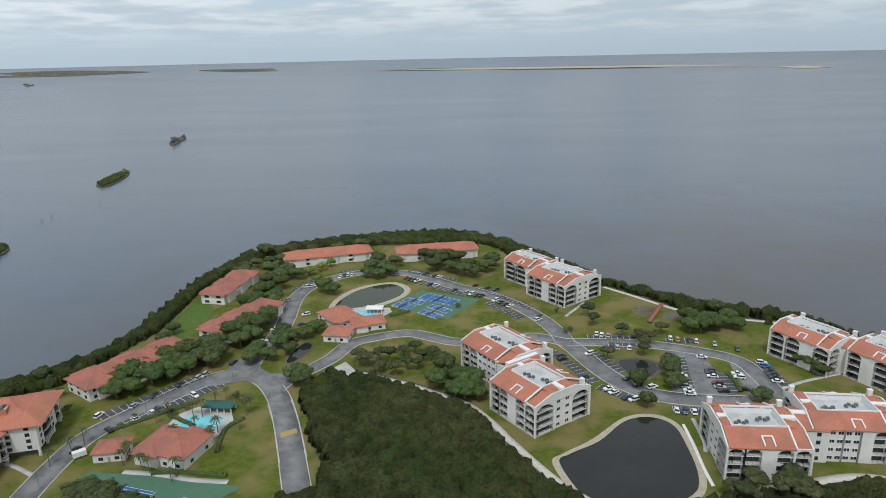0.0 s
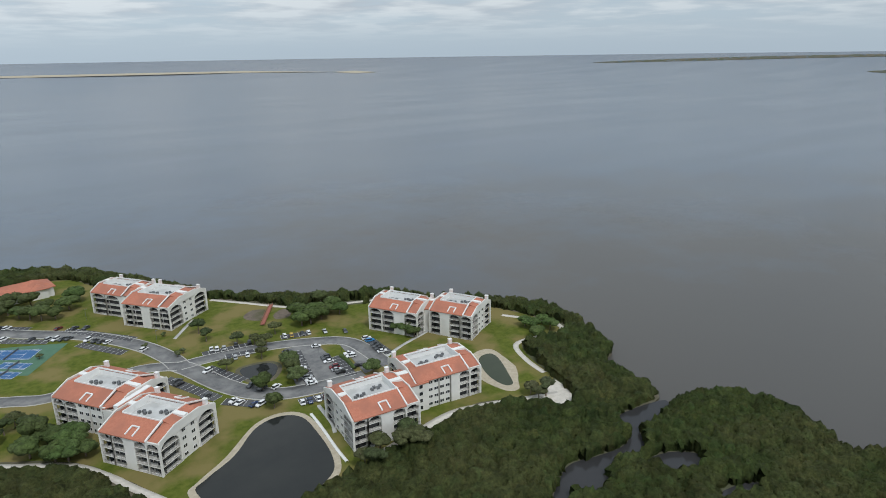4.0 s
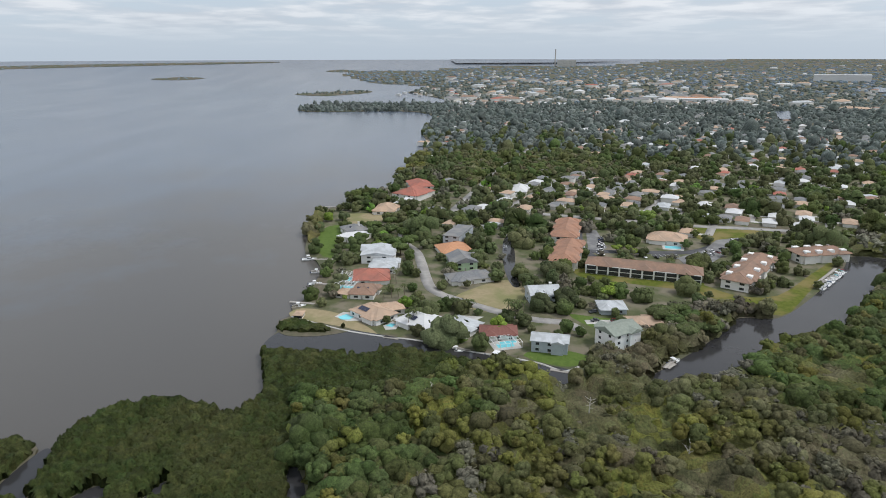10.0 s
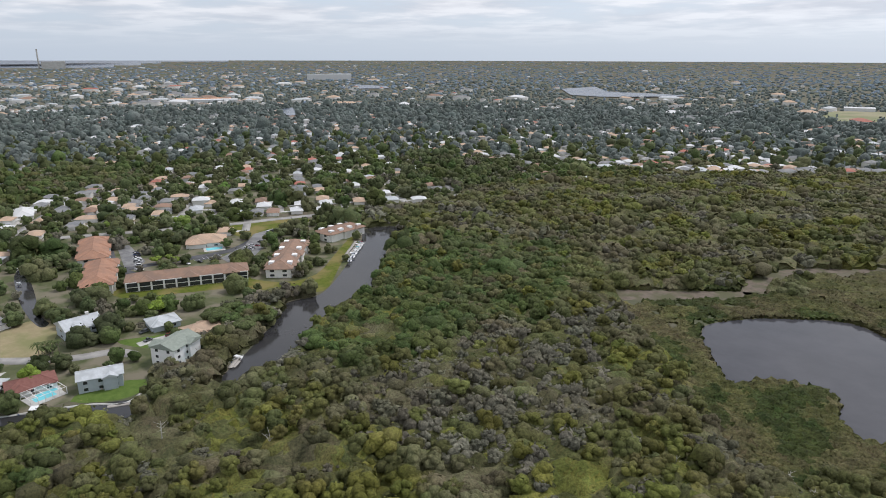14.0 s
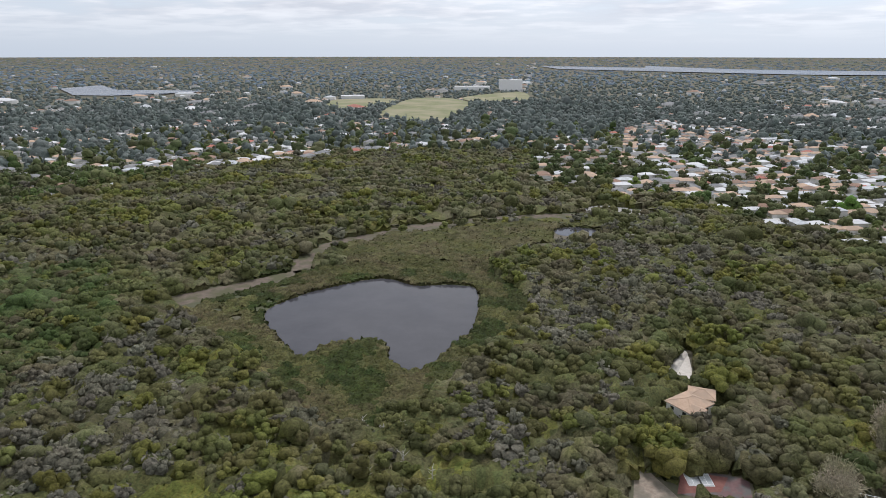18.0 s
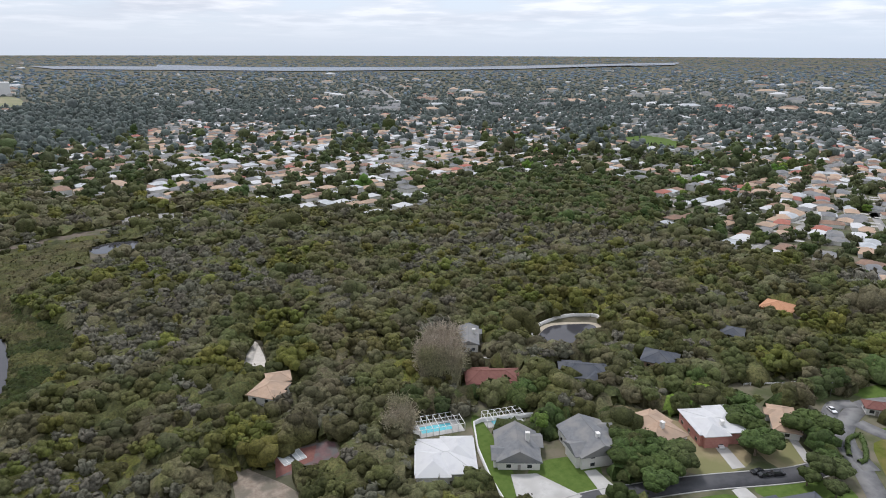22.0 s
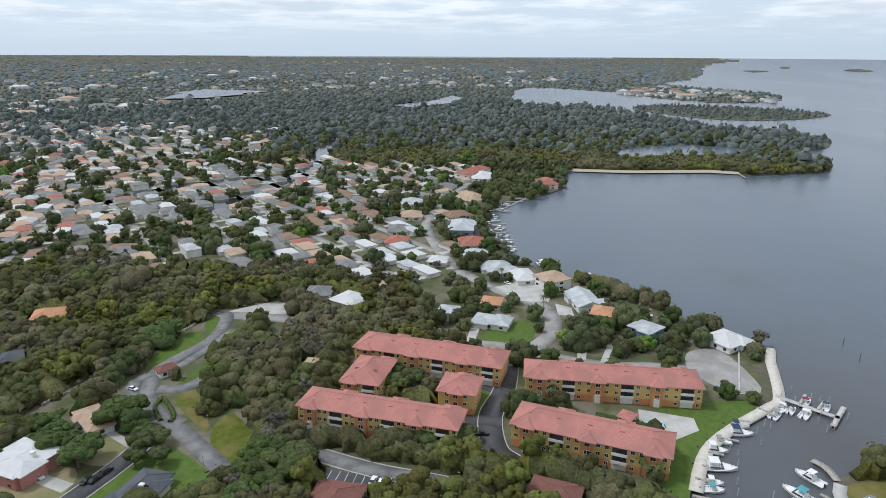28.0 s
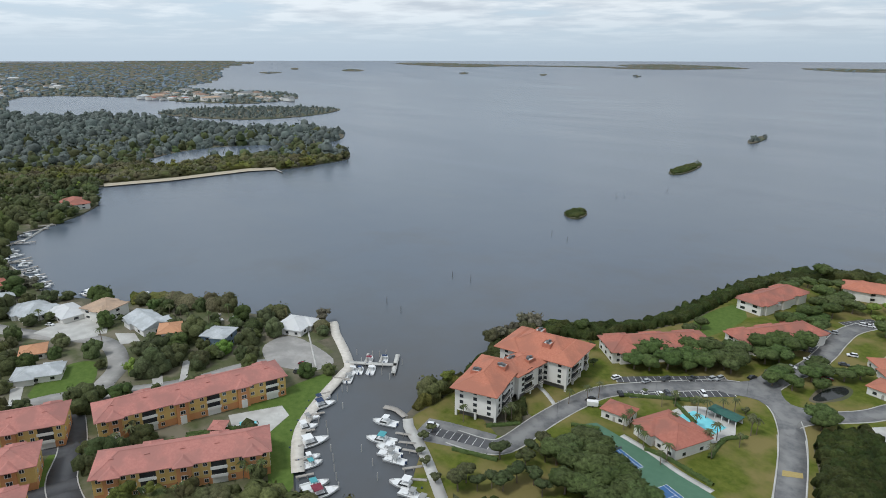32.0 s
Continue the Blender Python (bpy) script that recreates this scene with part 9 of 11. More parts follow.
# a wider berth round water, and a coarse map of what stands far off
WIDE = OCC.copy()
WATER_ = np.zeros_like(OCC)
for kp in WET:
    lo = np.clip(((kp.min(0) + HALF) / CELL).astype(int) - 1, 0, NG - 1)
    hi = np.clip(((kp.max(0) + HALF) / CELL).astype(int) + 2, 0, NG)
    if (hi - lo).min() <= 0:
        continue
    gx, gy = np.meshgrid(np.arange(lo[0], hi[0]), np.arange(lo[1], hi[1]), indexing="ij")
    WATER_[lo[0]:hi[0], lo[1]:hi[1]] |= inside((gx.ravel() + 0.5) * CELL - HALF, (gy.ravel() + 0.5) * CELL - HALF, kp).reshape(gx.shape)
for src_, reach in ((OCC, 1), (WATER_, 1)):
    for di in range(-reach, reach + 1):
        for dj in range(-reach, reach + 1):
            WIDE |= np.roll(np.roll(src_, di, 0), dj, 1)
COARSE, SPAN = 24.0, 7000.0
NC = int(2 * SPAN / COARSE)
FARMAP = np.zeros((NC, NC), bool)
for x, y in HOUSE_SPOTS:
    i, j = int((x + SPAN) / COARSE), int((y + SPAN) / COARSE)
    if 2 < i < NC - 2 and 2 < j < NC - 2 and x * x + y * y > 1750 ** 2:
        FARMAP[i, j] = True
        ui, uj = int(round((x - 40 * x / math.hypot(x, y) + SPAN) / COARSE)), int(round((y - 40 * y / math.hypot(x, y) + SPAN) / COARSE))
        FARMAP[ui, uj] = True
FARWET = [kp for kp in KEEP if np.hypot(*np.asarray(kp).T).max() > 1600]


def free(x, y, occ=None):
    if len(x) and np.hypot(x, y).max() > 1690:
        k = np.ones(len(x), bool)
        for kp in FARWET:
            k &= ~inside(x, y, kp)
        i, j = ((x + SPAN) / COARSE).astype(int), ((y + SPAN) / COARSE).astype(int)
        q = (i >= 0) & (i < NC) & (j >= 0) & (j < NC)
        k[q] &= ~FARMAP[i[q], j[q]]
        i, j = ((x + HALF) / CELL).astype(int), ((y + HALF) / CELL).astype(int)
        q = (i >= 0) & (i < NG) & (j >= 0) & (j < NG)
        k[q] &= ~OCC[i[q], j[q]]
        return k
    OCC_ = OCC if occ is None else occ
    i, j = ((x + HALF) / CELL).astype(int), ((y + HALF) / CELL).astype(int)
    k = (i >= 0) & (i < NG) & (j >= 0) & (j < NG)
    res = np.ones(len(x), bool)
    res[k] = ~OCC_[i[k], j[k]]
    return res


def ico(sub_):
    bm = bmesh.new()
    bmesh.ops.create_icosphere(bm, subdivisions=sub_, radius=1)
    v = np.array([q.co[:] for q in bm.verts])
    f = np.array([[q.index for q in g.verts] for g in bm.faces])
    bm.free()
    return v, f


ICO1, ICO2 = ico(1), ico(2)


def crown(lumps, leaves, leaf, flat=0.62, core=0.72, dens=None, ico_=None):
    """A unit crown (radius 1, base at z 0): a lumpy core under a shell of small leaf sprays."""
    v, f = ico_ or ICO1
    cs = RNG.normal(size=(lumps, 3))
    cs /= np.linalg.norm(cs, axis=1, keepdims=True)
    cs[:, 2] = np.abs(cs[:, 2]) * 0.9
    cs *= RNG.uniform(0.45, 0.72, (lumps, 1))
    rs = RNG.uniform(0.34, 0.52, lumps)
    V, F, n = [], [], 0
    V.append(v * core * RNG.uniform(0.85, 1.1, (len(v), 1)) * [1, 1, 0.9])
    F.append(f)
    n = len(v)
    for c, r in zip(cs, rs):
        V.append(c + v * r * RNG.uniform(0.8, 1.15, (len(v), 1)))
        F.append(f + n)
        n += len(v)
    if leaves:
        k = RNG.integers(0, lumps, leaves)
        d = RNG.normal(size=(leaves, 3))
        d /= np.linalg.norm(d, axis=1, keepdims=True)
        d[:, 2] = np.where(d[:, 2] < -0.2, -d[:, 2], d[:, 2])
        c = cs[k] + d * rs[k, None] * RNG.uniform(0.95, 1.18, (leaves, 1))
        nrm = d + RNG.normal(0, 0.4, (leaves, 3))
        nrm /= np.linalg.norm(nrm, axis=1, keepdims=True)
        a = np.cross(nrm, RNG.normal(size=(leaves, 3)))
        a /= np.linalg.norm(a, axis=1, keepdims=True)
        b = np.cross(nrm, a)
        s = leaf * RNG.uniform(0.6, 1.35, (leaves, 1))
        q = np.stack([c - a * s - b * s * 0.5, c + a * s * 0.8 - b * s * 0.8, c + a * s + b * s * 0.6, c - a * s * 0.7 + b * s * 0.8], 1).reshape(-1, 3)
        i = np.arange(leaves)[:, None] * 4 + n
        V.append(q)
        F.append(np.concatenate([i + [0, 1, 2], i + [0, 2, 3]]))
    V, F = np.concatenate(V), np.concatenate(F)
    V[:, 2] = (V[:, 2] + 0.55) * flat
    return V, F


def scatter(name, tmpl, X, Y, R, Hb, material, label, tall=1.0):
    """Joins many trees of one look into one mesh. R: crown radius; Hb: height of the crown's base."""
    n = len(X)
    if n == 0:
        return
    Vs, Fs, Ts, off = [], [], [], 0
    pick = RNG.integers(0, len(tmpl), n)
    for k, (V, F) in enumerate(tmpl):
        idx = np.nonzero(pick == k)[0]
        m = len(idx)
        if m == 0:
            continue
        a = RNG.uniform(0, 2 * np.pi, m)
        c, s = np.cos(a)[:, None], np.sin(a)[:, None]
        x = (V[None, :, 0] * c - V[None, :, 1] * s) * R[idx, None] * RNG.uniform(0.85, 1.15, (m, 1)) + X[idx, None]
        y = (V[None, :, 0] * s + V[None, :, 1] * c) * R[idx, None] + Y[idx, None]
        z = V[None, :, 2] * R[idx, None] * np.broadcast_to(tall, n)[idx, None] * RNG.uniform(0.8, 1.25, (m, 1)) + Hb[idx, None]
        Vs.append(far(x.ravel(), y.ravel(), z.ravel()))
        Fs.append((F[None] + (off + np.arange(m) * len(V))[:, None, None]).reshape(-1, 3))
        Ts.append(np.repeat(RNG.random(m), len(V)))
        off += m * len(V)
    ob = from_arrays(name, np.concatenate(Vs), np.concatenate(Fs), material, None, True)
    set_tint(ob, np.concatenate(Ts))
    tagged(ob, label, "trees", "", "stuff")


def jitter_grid(r0, r1, step):
    n = int(2 * r1 / step) + 2
    gx, gy = np.meshgrid((np.arange(n) - n / 2) * step, (np.arange(n) - n / 2) * step, indexing="ij")
    gx = gx + (np.arange(n) % 2)[None, :] * step / 2
    x = (gx + RNG.uniform(-0.38, 0.38, gx.shape) * step).ravel()
    y = (gy + RNG.uniform(-0.38, 0.38, gy.shape) * step).ravel()
    r = np.hypot(x, y)
    k = (r >= r0) & (r < r1)
    return x[k], y[k]


MANGROVE = [np.array(p) for p in ([(89.1, 170.8), (113.7, 178.4), (141.7, 181.3), (160.4, 163.0), (180.1, 162.6), (225.0, 186.3), (213.1, 213.9), (239.7, 214.6), (219.4, 152.7), (287.5, 84.7), (287.7, 84.7), (287.3, 41.9), (273.9, -12.0), (264.1, -38.4), (243.0, 11.7), (230.1, 56.9), (166.8, 44.0)], [(-51.5, 172.0), (-59.4, 230.3), (-52.0, 261.6), (-26.0, 252.0), (5.1, 230.8), (19.7, 204.8), (43.4, 169.2)], [(190.6, -289.4), (175.6, -370.9), (108.0, -404.3), (32.9, -393.4), (0.2, -335.4), (35.3, -240.7), (49.8, -218.8), (59.1, -203.6), (77.2, -196.6), (128.8, -244.8)], [(150.0, -352.0), (134.5, -392.0), (142.0, -436.0), (110.0, -476.0), (25.9, -522.5), (-12.8, -523.3), (-41.7, -527.6), (-46.2, -493.0), (2.0, -457.6), (25.8, -422.6), (38.6, -377.7), (97.3, -384.8)])]
GREY = [np.array(p) for p in (
    [(214.2, -148.2), (199.4, -175.5), (212.7, -215.1), (189.2, -217.0), (153.4, -212.1), (122.7, -188.5), (114.5, -164.0), (117.7, -137.7), (176.2, -117.3)],
    [(207.8, -136.6), (213.8, -210.7), (210.8, -227.3), (148.8, -202.5), (116.5, -183.7), (131.3, -145.3), (173.5, -137.1)],
    [(-215.3, -403.1), (-389.6, -329.7), (-324.4, -292.7), (-164.2, -339.3)], [(-24.6, -444.5), (-110.0, -462.3), (-101.4, -366.6), (-61.2, -340.4), (-19.8, -376.4)],
    [(16.0, -375.1), (-55.9, -367.2), (-48.9, -289.8), (7.2, -272.0)], [(33.0, -242.4), (7.5, -240.5), (4.1, -199.2), (-21.8, -192.5), (-19.7, -177.0), (7.9, -184.1), (28.6, -212.7)],
    [(32.9, -225.0), (6.2, -234.3), (5.6, -198.7), (25.8, -195.2)], [(196.7, -243.5), (187.4, -279.0), (164.6, -287.0), (164.7, -233.8)])]
PINE = [np.array(p) for p in (
    [(119.0, -134.4), (121.9, -165.3), (135.8, -219.6), (92.0, -209.0), (77.3, -184.6), (65.0, -185.2), (40.5, -183.1), (35.0, -160.3)],
    [(194.3, -75.2), (215.8, -93.9), (170.4, -121.7), (154.7, -112.8), (175.7, -83.4)], [(124.9, -160.5), (121.5, -226.6), (87.7, -201.4), (75.3, -177.9), (114.4, -123.0)],
    [(210.4, 10.8), (227.3, 5.5), (208.8, -36.9), (174.8, -38.3)])]
LUSH = [np.array(p) for p in (
    [(235.0, 60.0), (250.0, 10.0), (240.0, -36.0), (205.0, -10.0), (165.0, 15.0), (165.0, 48.0)],
    [(385.6, -296.2), (292.9, -372.0), (215.4, -278.3), (193.3, -230.5), (225.8, -219.1), (260.8, -176.0), (322.0, -223.5)],
    [(259.5, -138.1), (286.5, -181.3), (343.3, -254.4), (343.0, -305.2), (247.9, -304.6), (206.0, -238.4), (208.4, -187.5), (218.9, -132.3)])]
BARE = [np.array(p) for p in (
    [(242.6, -34.5), (241.2, -66.0), (222.7, -91.9), (190.5, -81.7), (168.3, -101.0), (151.4, -108.1), (146.3, -100.1), (207.9, -51.3)],
    [(209.0, -315.1), (174.1, -346.9), (158.0, -380.2), (140.0, -320.0), (168.0, -275.0), (196.0, -290.0)],
    [(151.5, -440.1), (114.8, -499.8), (30.7, -545.4), (-28.1, -570.0), (-20.0, -520.0), (26.0, -520.0), (110.0, -470.0), (138.0, -430.0)])]
MANGROVE += [np.array(p) for p in ISLETS[:5]]
SHORE_THICKET = [np.array(p) for p in ([(160, 163), (205, 138), (232, 180), (247, 215), (247, 264), (205, 297), (193, 282), (222, 247), (214, 215), (185, 187)], [(-142, 120), (-142, 175), (-51, 175), (42, 173), (113, 180), (172, 166), (245, 62), (160, 40), (100, 100), (0, 118)])]
PENIN = np.array([(-171.0, 139.0), (-180.3, 165.1), (-198.4, 207.2), (-194.7, 258.7), (-162.1, 382.6), (-148.8, 449.5), (-72.6, 495.9), (25.9, 496.2), (89.8, 381.4), (176.5, 318.5), (201.7, 294.4), (239.5, 257.2), (239.7, 214.6), (161.9, 164.5), (113.7, 178.4), (89.1, 170.8), (42.0, 170.5), (-51.5, 172.0), (-142.3, 173.5)])
SUBS = [np.array(z) for z, an in SUBURB_ZONES]
TOWN = [np.array(p) for p in ([(326.2, 82.4), (577.8, 105.4), (749.9, 43.0), (806.6, -90.3), (521.4, -256.7), (352.9, -181.3), (333.9, -154.9), (271.2, -68.1), (276.7, -31.1), (298.0, 29.2)], [(-490.5, 50.2), (-400.9, 81.5), (-305.5, 146.9), (-261.7, 158.4), (-231.0, 145.6), (-190.5, 96.6), (-164.5, 74.2), (-220.7, 10.6)], [(-411.9, -206.8), (-394.9, -88.8), (-425.8, 44.8), (-533.8, 68.8), (-693.0, 160.3), (-829.2, 72.8), (-712.4, -279.6)], [(-78.5, -156.4), (-104.7, -203.4), (-131.3, -203.9), (-181.2, -167.8), (-233.4, -150.9), (-298.3, -127.7), (-355.2, -79.5), (-216.2, -39.2)], [(-409.2, -7.0), (-536.9, 22.7), (-840.0, 105.1), (-766.1, 206.9), (-652.6, 152.1), (-539.2, 85.7), (-447.2, 74.1), (-360.0, 82.3), (-314.7, 113.3), (-261.0, 44.1), (-303.3, -2.4)], [(555.2, -99.3), (466.9, -313.6), (348.3, -225.6), (352.9, -149.6), (400.3, -68.0)])]


SPECIES = ("oak", "mangrove", "pine", "grey", "bright", "lush", "marsh")
NAMES = {"mangrove": "dense dark green mangrove thicket", "oak": "dark green broadleaf woodland", "pine": "yellow-green pine woodland", "grey": "grey-green sparse leafless woodland", "bright": "bright green leafy garden trees", "lush": "deep green broadleaf trees with rounded crowns", "marsh": "low olive-green marsh thicket round the pond", "far": "distant green tree canopy with haze in its colour"}


def dome(n_leaf, leaf, core=0.95):
    """The upper half of a crown as a low facetted dome with a few loose sprays."""
    v, f = ICO1
    keep = (v[f].mean(1)[:, 2] > -0.45)
    V = v * core * RNG.uniform(0.82, 1.12, (len(v), 1))
    F = f[keep]
    if n_leaf:
        d = RNG.normal(size=(n_leaf, 3))
        d[:, 2] = np.abs(d[:, 2])
        d /= np.linalg.norm(d, axis=1, keepdims=True)
        a = np.cross(d + RNG.normal(0, 0.5, d.shape), RNG.normal(size=(n_leaf, 3)))
        a /= np.linalg.norm(a, axis=1, keepdims=True)
        b = np.cross(d, a)
        s_ = leaf * RNG.uniform(0.7, 1.3, (n_leaf, 1))
        c = d * RNG.uniform(0.85, 1.1, (n_leaf, 1))
        q = np.stack([c - a * s_, c + b * s_ * 0.8, c + a * s_, c - b * s_ * 0.8], 1).reshape(-1, 3)
        i = np.arange(n_leaf)[:, None] * 4 + len(V)
        V, F = np.concatenate([V, q]), np.concatenate([F, i + [0, 1, 2], i + [0, 2, 3]])
    V = V.copy()
    V[:, 2] = V[:, 2] + 0.45
    return V, F


def billow(lumps, leaves, leaf, up=0.8, core=0.8, size=(0.30, 0.46)):
    """A unit crown (radius 1, its top near 1): rounded boughs heaped into an uneven dome, ragged with loose sprays."""
    v, f = ICO1
    f = f[v[f].mean(1)[:, 2] > -0.45]
    V, F, n = [v * [core, core, core * 0.7] * RNG.uniform(0.85, 1.1, (len(v), 1)) + [0, 0, 0.02]], [f], len(v)
    cs, rs = [], []
    for i in range(lumps):
        a, q = i * 2.4 + RNG.uniform(-0.5, 0.5), math.sqrt((i + 0.3) / lumps) * RNG.uniform(0.6, 0.85)
        r = RNG.uniform(*size)
        c = np.array([q * math.cos(a), q * math.sin(a), up * (1 - q * q) * RNG.uniform(0.75, 1.1) - 0.15])
        V.append(c + v * r * [1, 1, 0.85] * RNG.uniform(0.8, 1.2, (len(v), 1)))
        F.append(f + n)
        n += len(v)
        cs.append(c)
        rs.append(r)
    if leaves:
        cs, rs = np.array(cs), np.array(rs)
        k = RNG.integers(0, lumps, leaves)
        d = RNG.normal(size=(leaves, 3))
        d[:, 2] = np.abs(d[:, 2])
        d /= np.linalg.norm(d, axis=1, keepdims=True)
        c = cs[k] + d * rs[k, None] * RNG.uniform(0.95, 1.3, (leaves, 1))
        a = np.cross(d + RNG.normal(0, 0.6, d.shape), RNG.normal(size=(leaves, 3)))
        a /= np.linalg.norm(a, axis=1, keepdims=True)
        b = np.cross(d, a)
        w = leaf * RNG.uniform(0.6, 1.4, (leaves, 1))
        V.append(np.stack([c - a * w, c + b * w * 0.7, c + a * w, c - b * w * 0.7], 1).reshape(-1, 3))
        i = np.arange(leaves)[:, None] * 4 + n
        F.append(np.concatenate([i + [0, 1, 2], i + [0, 2, 3]]))
    return np.concatenate(V), np.concatenate(F)


town_ground()
T_NEAR = {"oak": [billow(6, 20, 0.12, 0.85, 0.84, (0.36, 0.52)) for _ in range(6)], "lush": [billow(7, 16, 0.11, 0.9, 0.84, (0.34, 0.5)) for _ in range(5)], "bright": [billow(6, 18, 0.14) for _ in range(3)],
          "pine": [billow(5, 22, 0.13, 0.95, 0.66, (0.34, 0.5)) for _ in range(6)], "grey": [billow(7, 36, 0.12, 0.7, 0.62, (0.2, 0.36)) for _ in range(6)]}
T_MID = {k: [billow(4, 5, 0.2, 0.85, 0.72, (0.34, 0.5)) for _ in range(5)] for k in T_NEAR}
T_MID["grey"] = [billow(4, 16, 0.18, 0.7, 0.55, (0.2, 0.36)) for _ in range(5)]
T_FAR = [billow(1, 1, 0.3, 0.9, 0.85, (0.5, 0.65)) for _ in range(6)]
T_RIM = [dome(0, 0) for _ in range(6)]


def classify(x, y):
    man = region(x, y, MANGROVE) | region(x, y, SHORE_THICKET) | inside(x, y, PENIN)
    gry, pin, bar, lsh = region(x, y, GREY), region(x, y, PINE), region(x, y, BARE), region(x, y, LUSH)
    twn = (region(x, y, TOWN) | region(x, y, SUBS)) & ~man & ~region(x, y, FOREST)
    n1, n2 = value_noise(x, y, 34, 3), value_noise(x, y, 15, 17)
    u = RNG.random(len(x))
    sp = np.zeros(len(x), int)
    sp[(0.6 * n1 + 0.4 * n2 > 0.58) & (u < 0.6)] = 2
    sp[(0.6 * n1 + 0.4 * n2 < 0.40) & (u < 0.62)] = 3
    fst = region(x, y, FOREST)
    sp[fst] = np.where(u[fst] < 0.55, 5, np.where(u[fst] < 0.93, 0, 3))
    sp[lsh] = np.where(u[lsh] < 0.72, 5, np.where(u[lsh] < 0.9, 0, 2))
    sp[pin] = np.where(u[pin] < 0.66, 2, np.where(u[pin] < 0.8, 3, 0))
    sp[gry] = np.where(u[gry] < 0.74, 3, np.where(u[gry] < 0.84, 2, 0))
    sp[twn] = np.where(u[twn] < 0.56, 0, np.where(u[twn] < 0.90, 5, np.where(u[twn] < 0.975, 3, 4)))
    sp[bar] = np.where(u[bar] < 0.14, 3, np.where(u[bar] < 0.5, 2, 0))
    sp[man] = 1
    wet = region(x, y, MANGROVE[3:4]) | (region(x, y, MANGROVE[2:3]) & (value_noise(x, y, 14, 9) > 0.5))
    sp[wet] = 6
    return sp, man, bar, twn


def on_land(x, y, occ=None):
    k = inside(x, y, SHORE)
    for p in ISLETS:
        k |= inside(x, y, np.array(p))
    return k & free(x, y, occ)


def set_tint(ob, t):
    at = ob.data.attributes.new("tint", "FLOAT", "POINT")
    at.data.foreach_set("value", np.ascontiguousarray(t, dtype=np.float32))


def canopy(r0, r1, step, pitch, rad, leaf, per, thicket):
    """One uneven roof of leaves with loose sprays on it: the mangrove thicket, or the undergrowth below the trees."""
    x, y = jitter_grid(r0 - 6, r1 + 6, pitch)
    k = on_land(x, y)
    x, y = x[k], y[k]
    sp, man, bar, twn = classify(x, y)
    groves = inside(x, y, TOWN[3]) & (value_noise(x, y, 16, 21) > 0.36)
    k = (man if thicket else free(x, y, WIDE) & ~man) & (~twn | groves) & (RNG.random(len(x)) < np.where(bar, 0.62, np.where(man, 0.97, 0.88)))
    x, y, sp, man, bar = x[k], y[k], sp[k], man[k], bar[k]
    sp[sp == 3] = 0
    R = rad * RNG.uniform(0.65, 1.5, len(x))
    marsh = region(x, y, MANGROVE[2:])
    top = np.where(marsh, RNG.uniform(1.4, 2.4, len(x)), np.where(man, RNG.uniform(2.4, 4.4, len(x)), RNG.uniform(3.8, 6.0, len(x)))) + np.where(marsh, 0.5, 1.4) * value_noise(x, y, 40, 11)
    top = np.where(bar, top * 0.4, top)
    base = top - np.where(marsh, 0.45, 0.75) * R
    tint = RNG.random(len(x))
    n = int(2 * (r1 + 8) / step) + 1
    org = -(r1 + 8)
    Hh = np.zeros(n * n)
    Own = np.full(n * n, -1)
    w = int(rad * 2.6 / step) + 1
    ci, cj = ((x - org) / step).astype(int), ((y - org) / step).astype(int)
    for di in range(-w, w + 1):
        for dj in range(-w, w + 1):
            i, j = ci + di, cj + dj
            px_, py_ = org + i * step, org + j * step
            d2 = ((px_ - x) ** 2 + (py_ - y) ** 2) / R ** 2
            q = (d2 < np.where(bar, 2.0, 2.6)) & (i >= 0) & (i < n) & (j >= 0) & (j < n)
            h = np.where(d2[q] < 1, base[q] + (top[q] - base[q]) * np.sqrt(np.maximum(1 - d2[q], 0)), base[q] - 2.0 * (d2[q] - 1) - 0.4)
            h = np.maximum(h, 0.7)
            idx = i[q] * n + j[q]
            o = np.argsort(h)
            idx, h, who = idx[o], h[o], np.nonzero(q)[0][o]
            better = h > Hh[idx]
            Hh[idx[better]] = h[better]
            Own[idx[better]] = who[better]
    gi, gj = np.divmod(np.arange(n * n), n)
    gx, gy = org + gi * step, org + gj * step
    rr_ = np.hypot(gx, gy)
    k = Own >= 0
    Own[np.nonzero(k)[0][~on_land(gx[k], gy[k])]] = -1
    has = (Own >= 0) & (rr_ > r0) & (rr_ < r1)
    # square cells of which three corners at least are leafy
    i0 = np.arange(n * n)
    i0 = i0[(gi < n - 1) & (gj < n - 1)]
    corners = np.stack([i0, i0 + n, i0 + n + 1, i0 + 1], -1)
    cell = corners[has[corners].sum(1) >= 3]
    Hj = np.where(Own >= 0, Hh + RNG.normal(0, 0.18 * step + 0.22, n * n), 0.0)
    # open corners of edge cells hang below their leafy neighbours
    lo_ = np.zeros(n * n)
    ct_ = np.zeros(n * n)
    lf = has[cell]
    m_ = (Hh[cell] * lf).sum(1) / np.maximum(lf.sum(1), 1)
    for q in range(4):
        np.add.at(lo_, cell[:, q], m_)
        np.add.at(ct_, cell[:, q], 1)
    gap = (Own < 0) & (ct_ > 0)
    Hj[gap] = 0.72 * lo_[gap] / ct_[gap]
    jx, jy = gx + RNG.uniform(-0.33, 0.33, n * n) * step, gy + RNG.uniform(-0.33, 0.33, n * n) * step
    who = Own[cell]
    own = who.max(1)
    sp_cell = sp[own]
    ed = np.concatenate([cell[:, [0, 1]], cell[:, [1, 2]], cell[:, [2, 3]], cell[:, [3, 0]]])
    ei = np.tile(np.arange(len(cell)), 4)
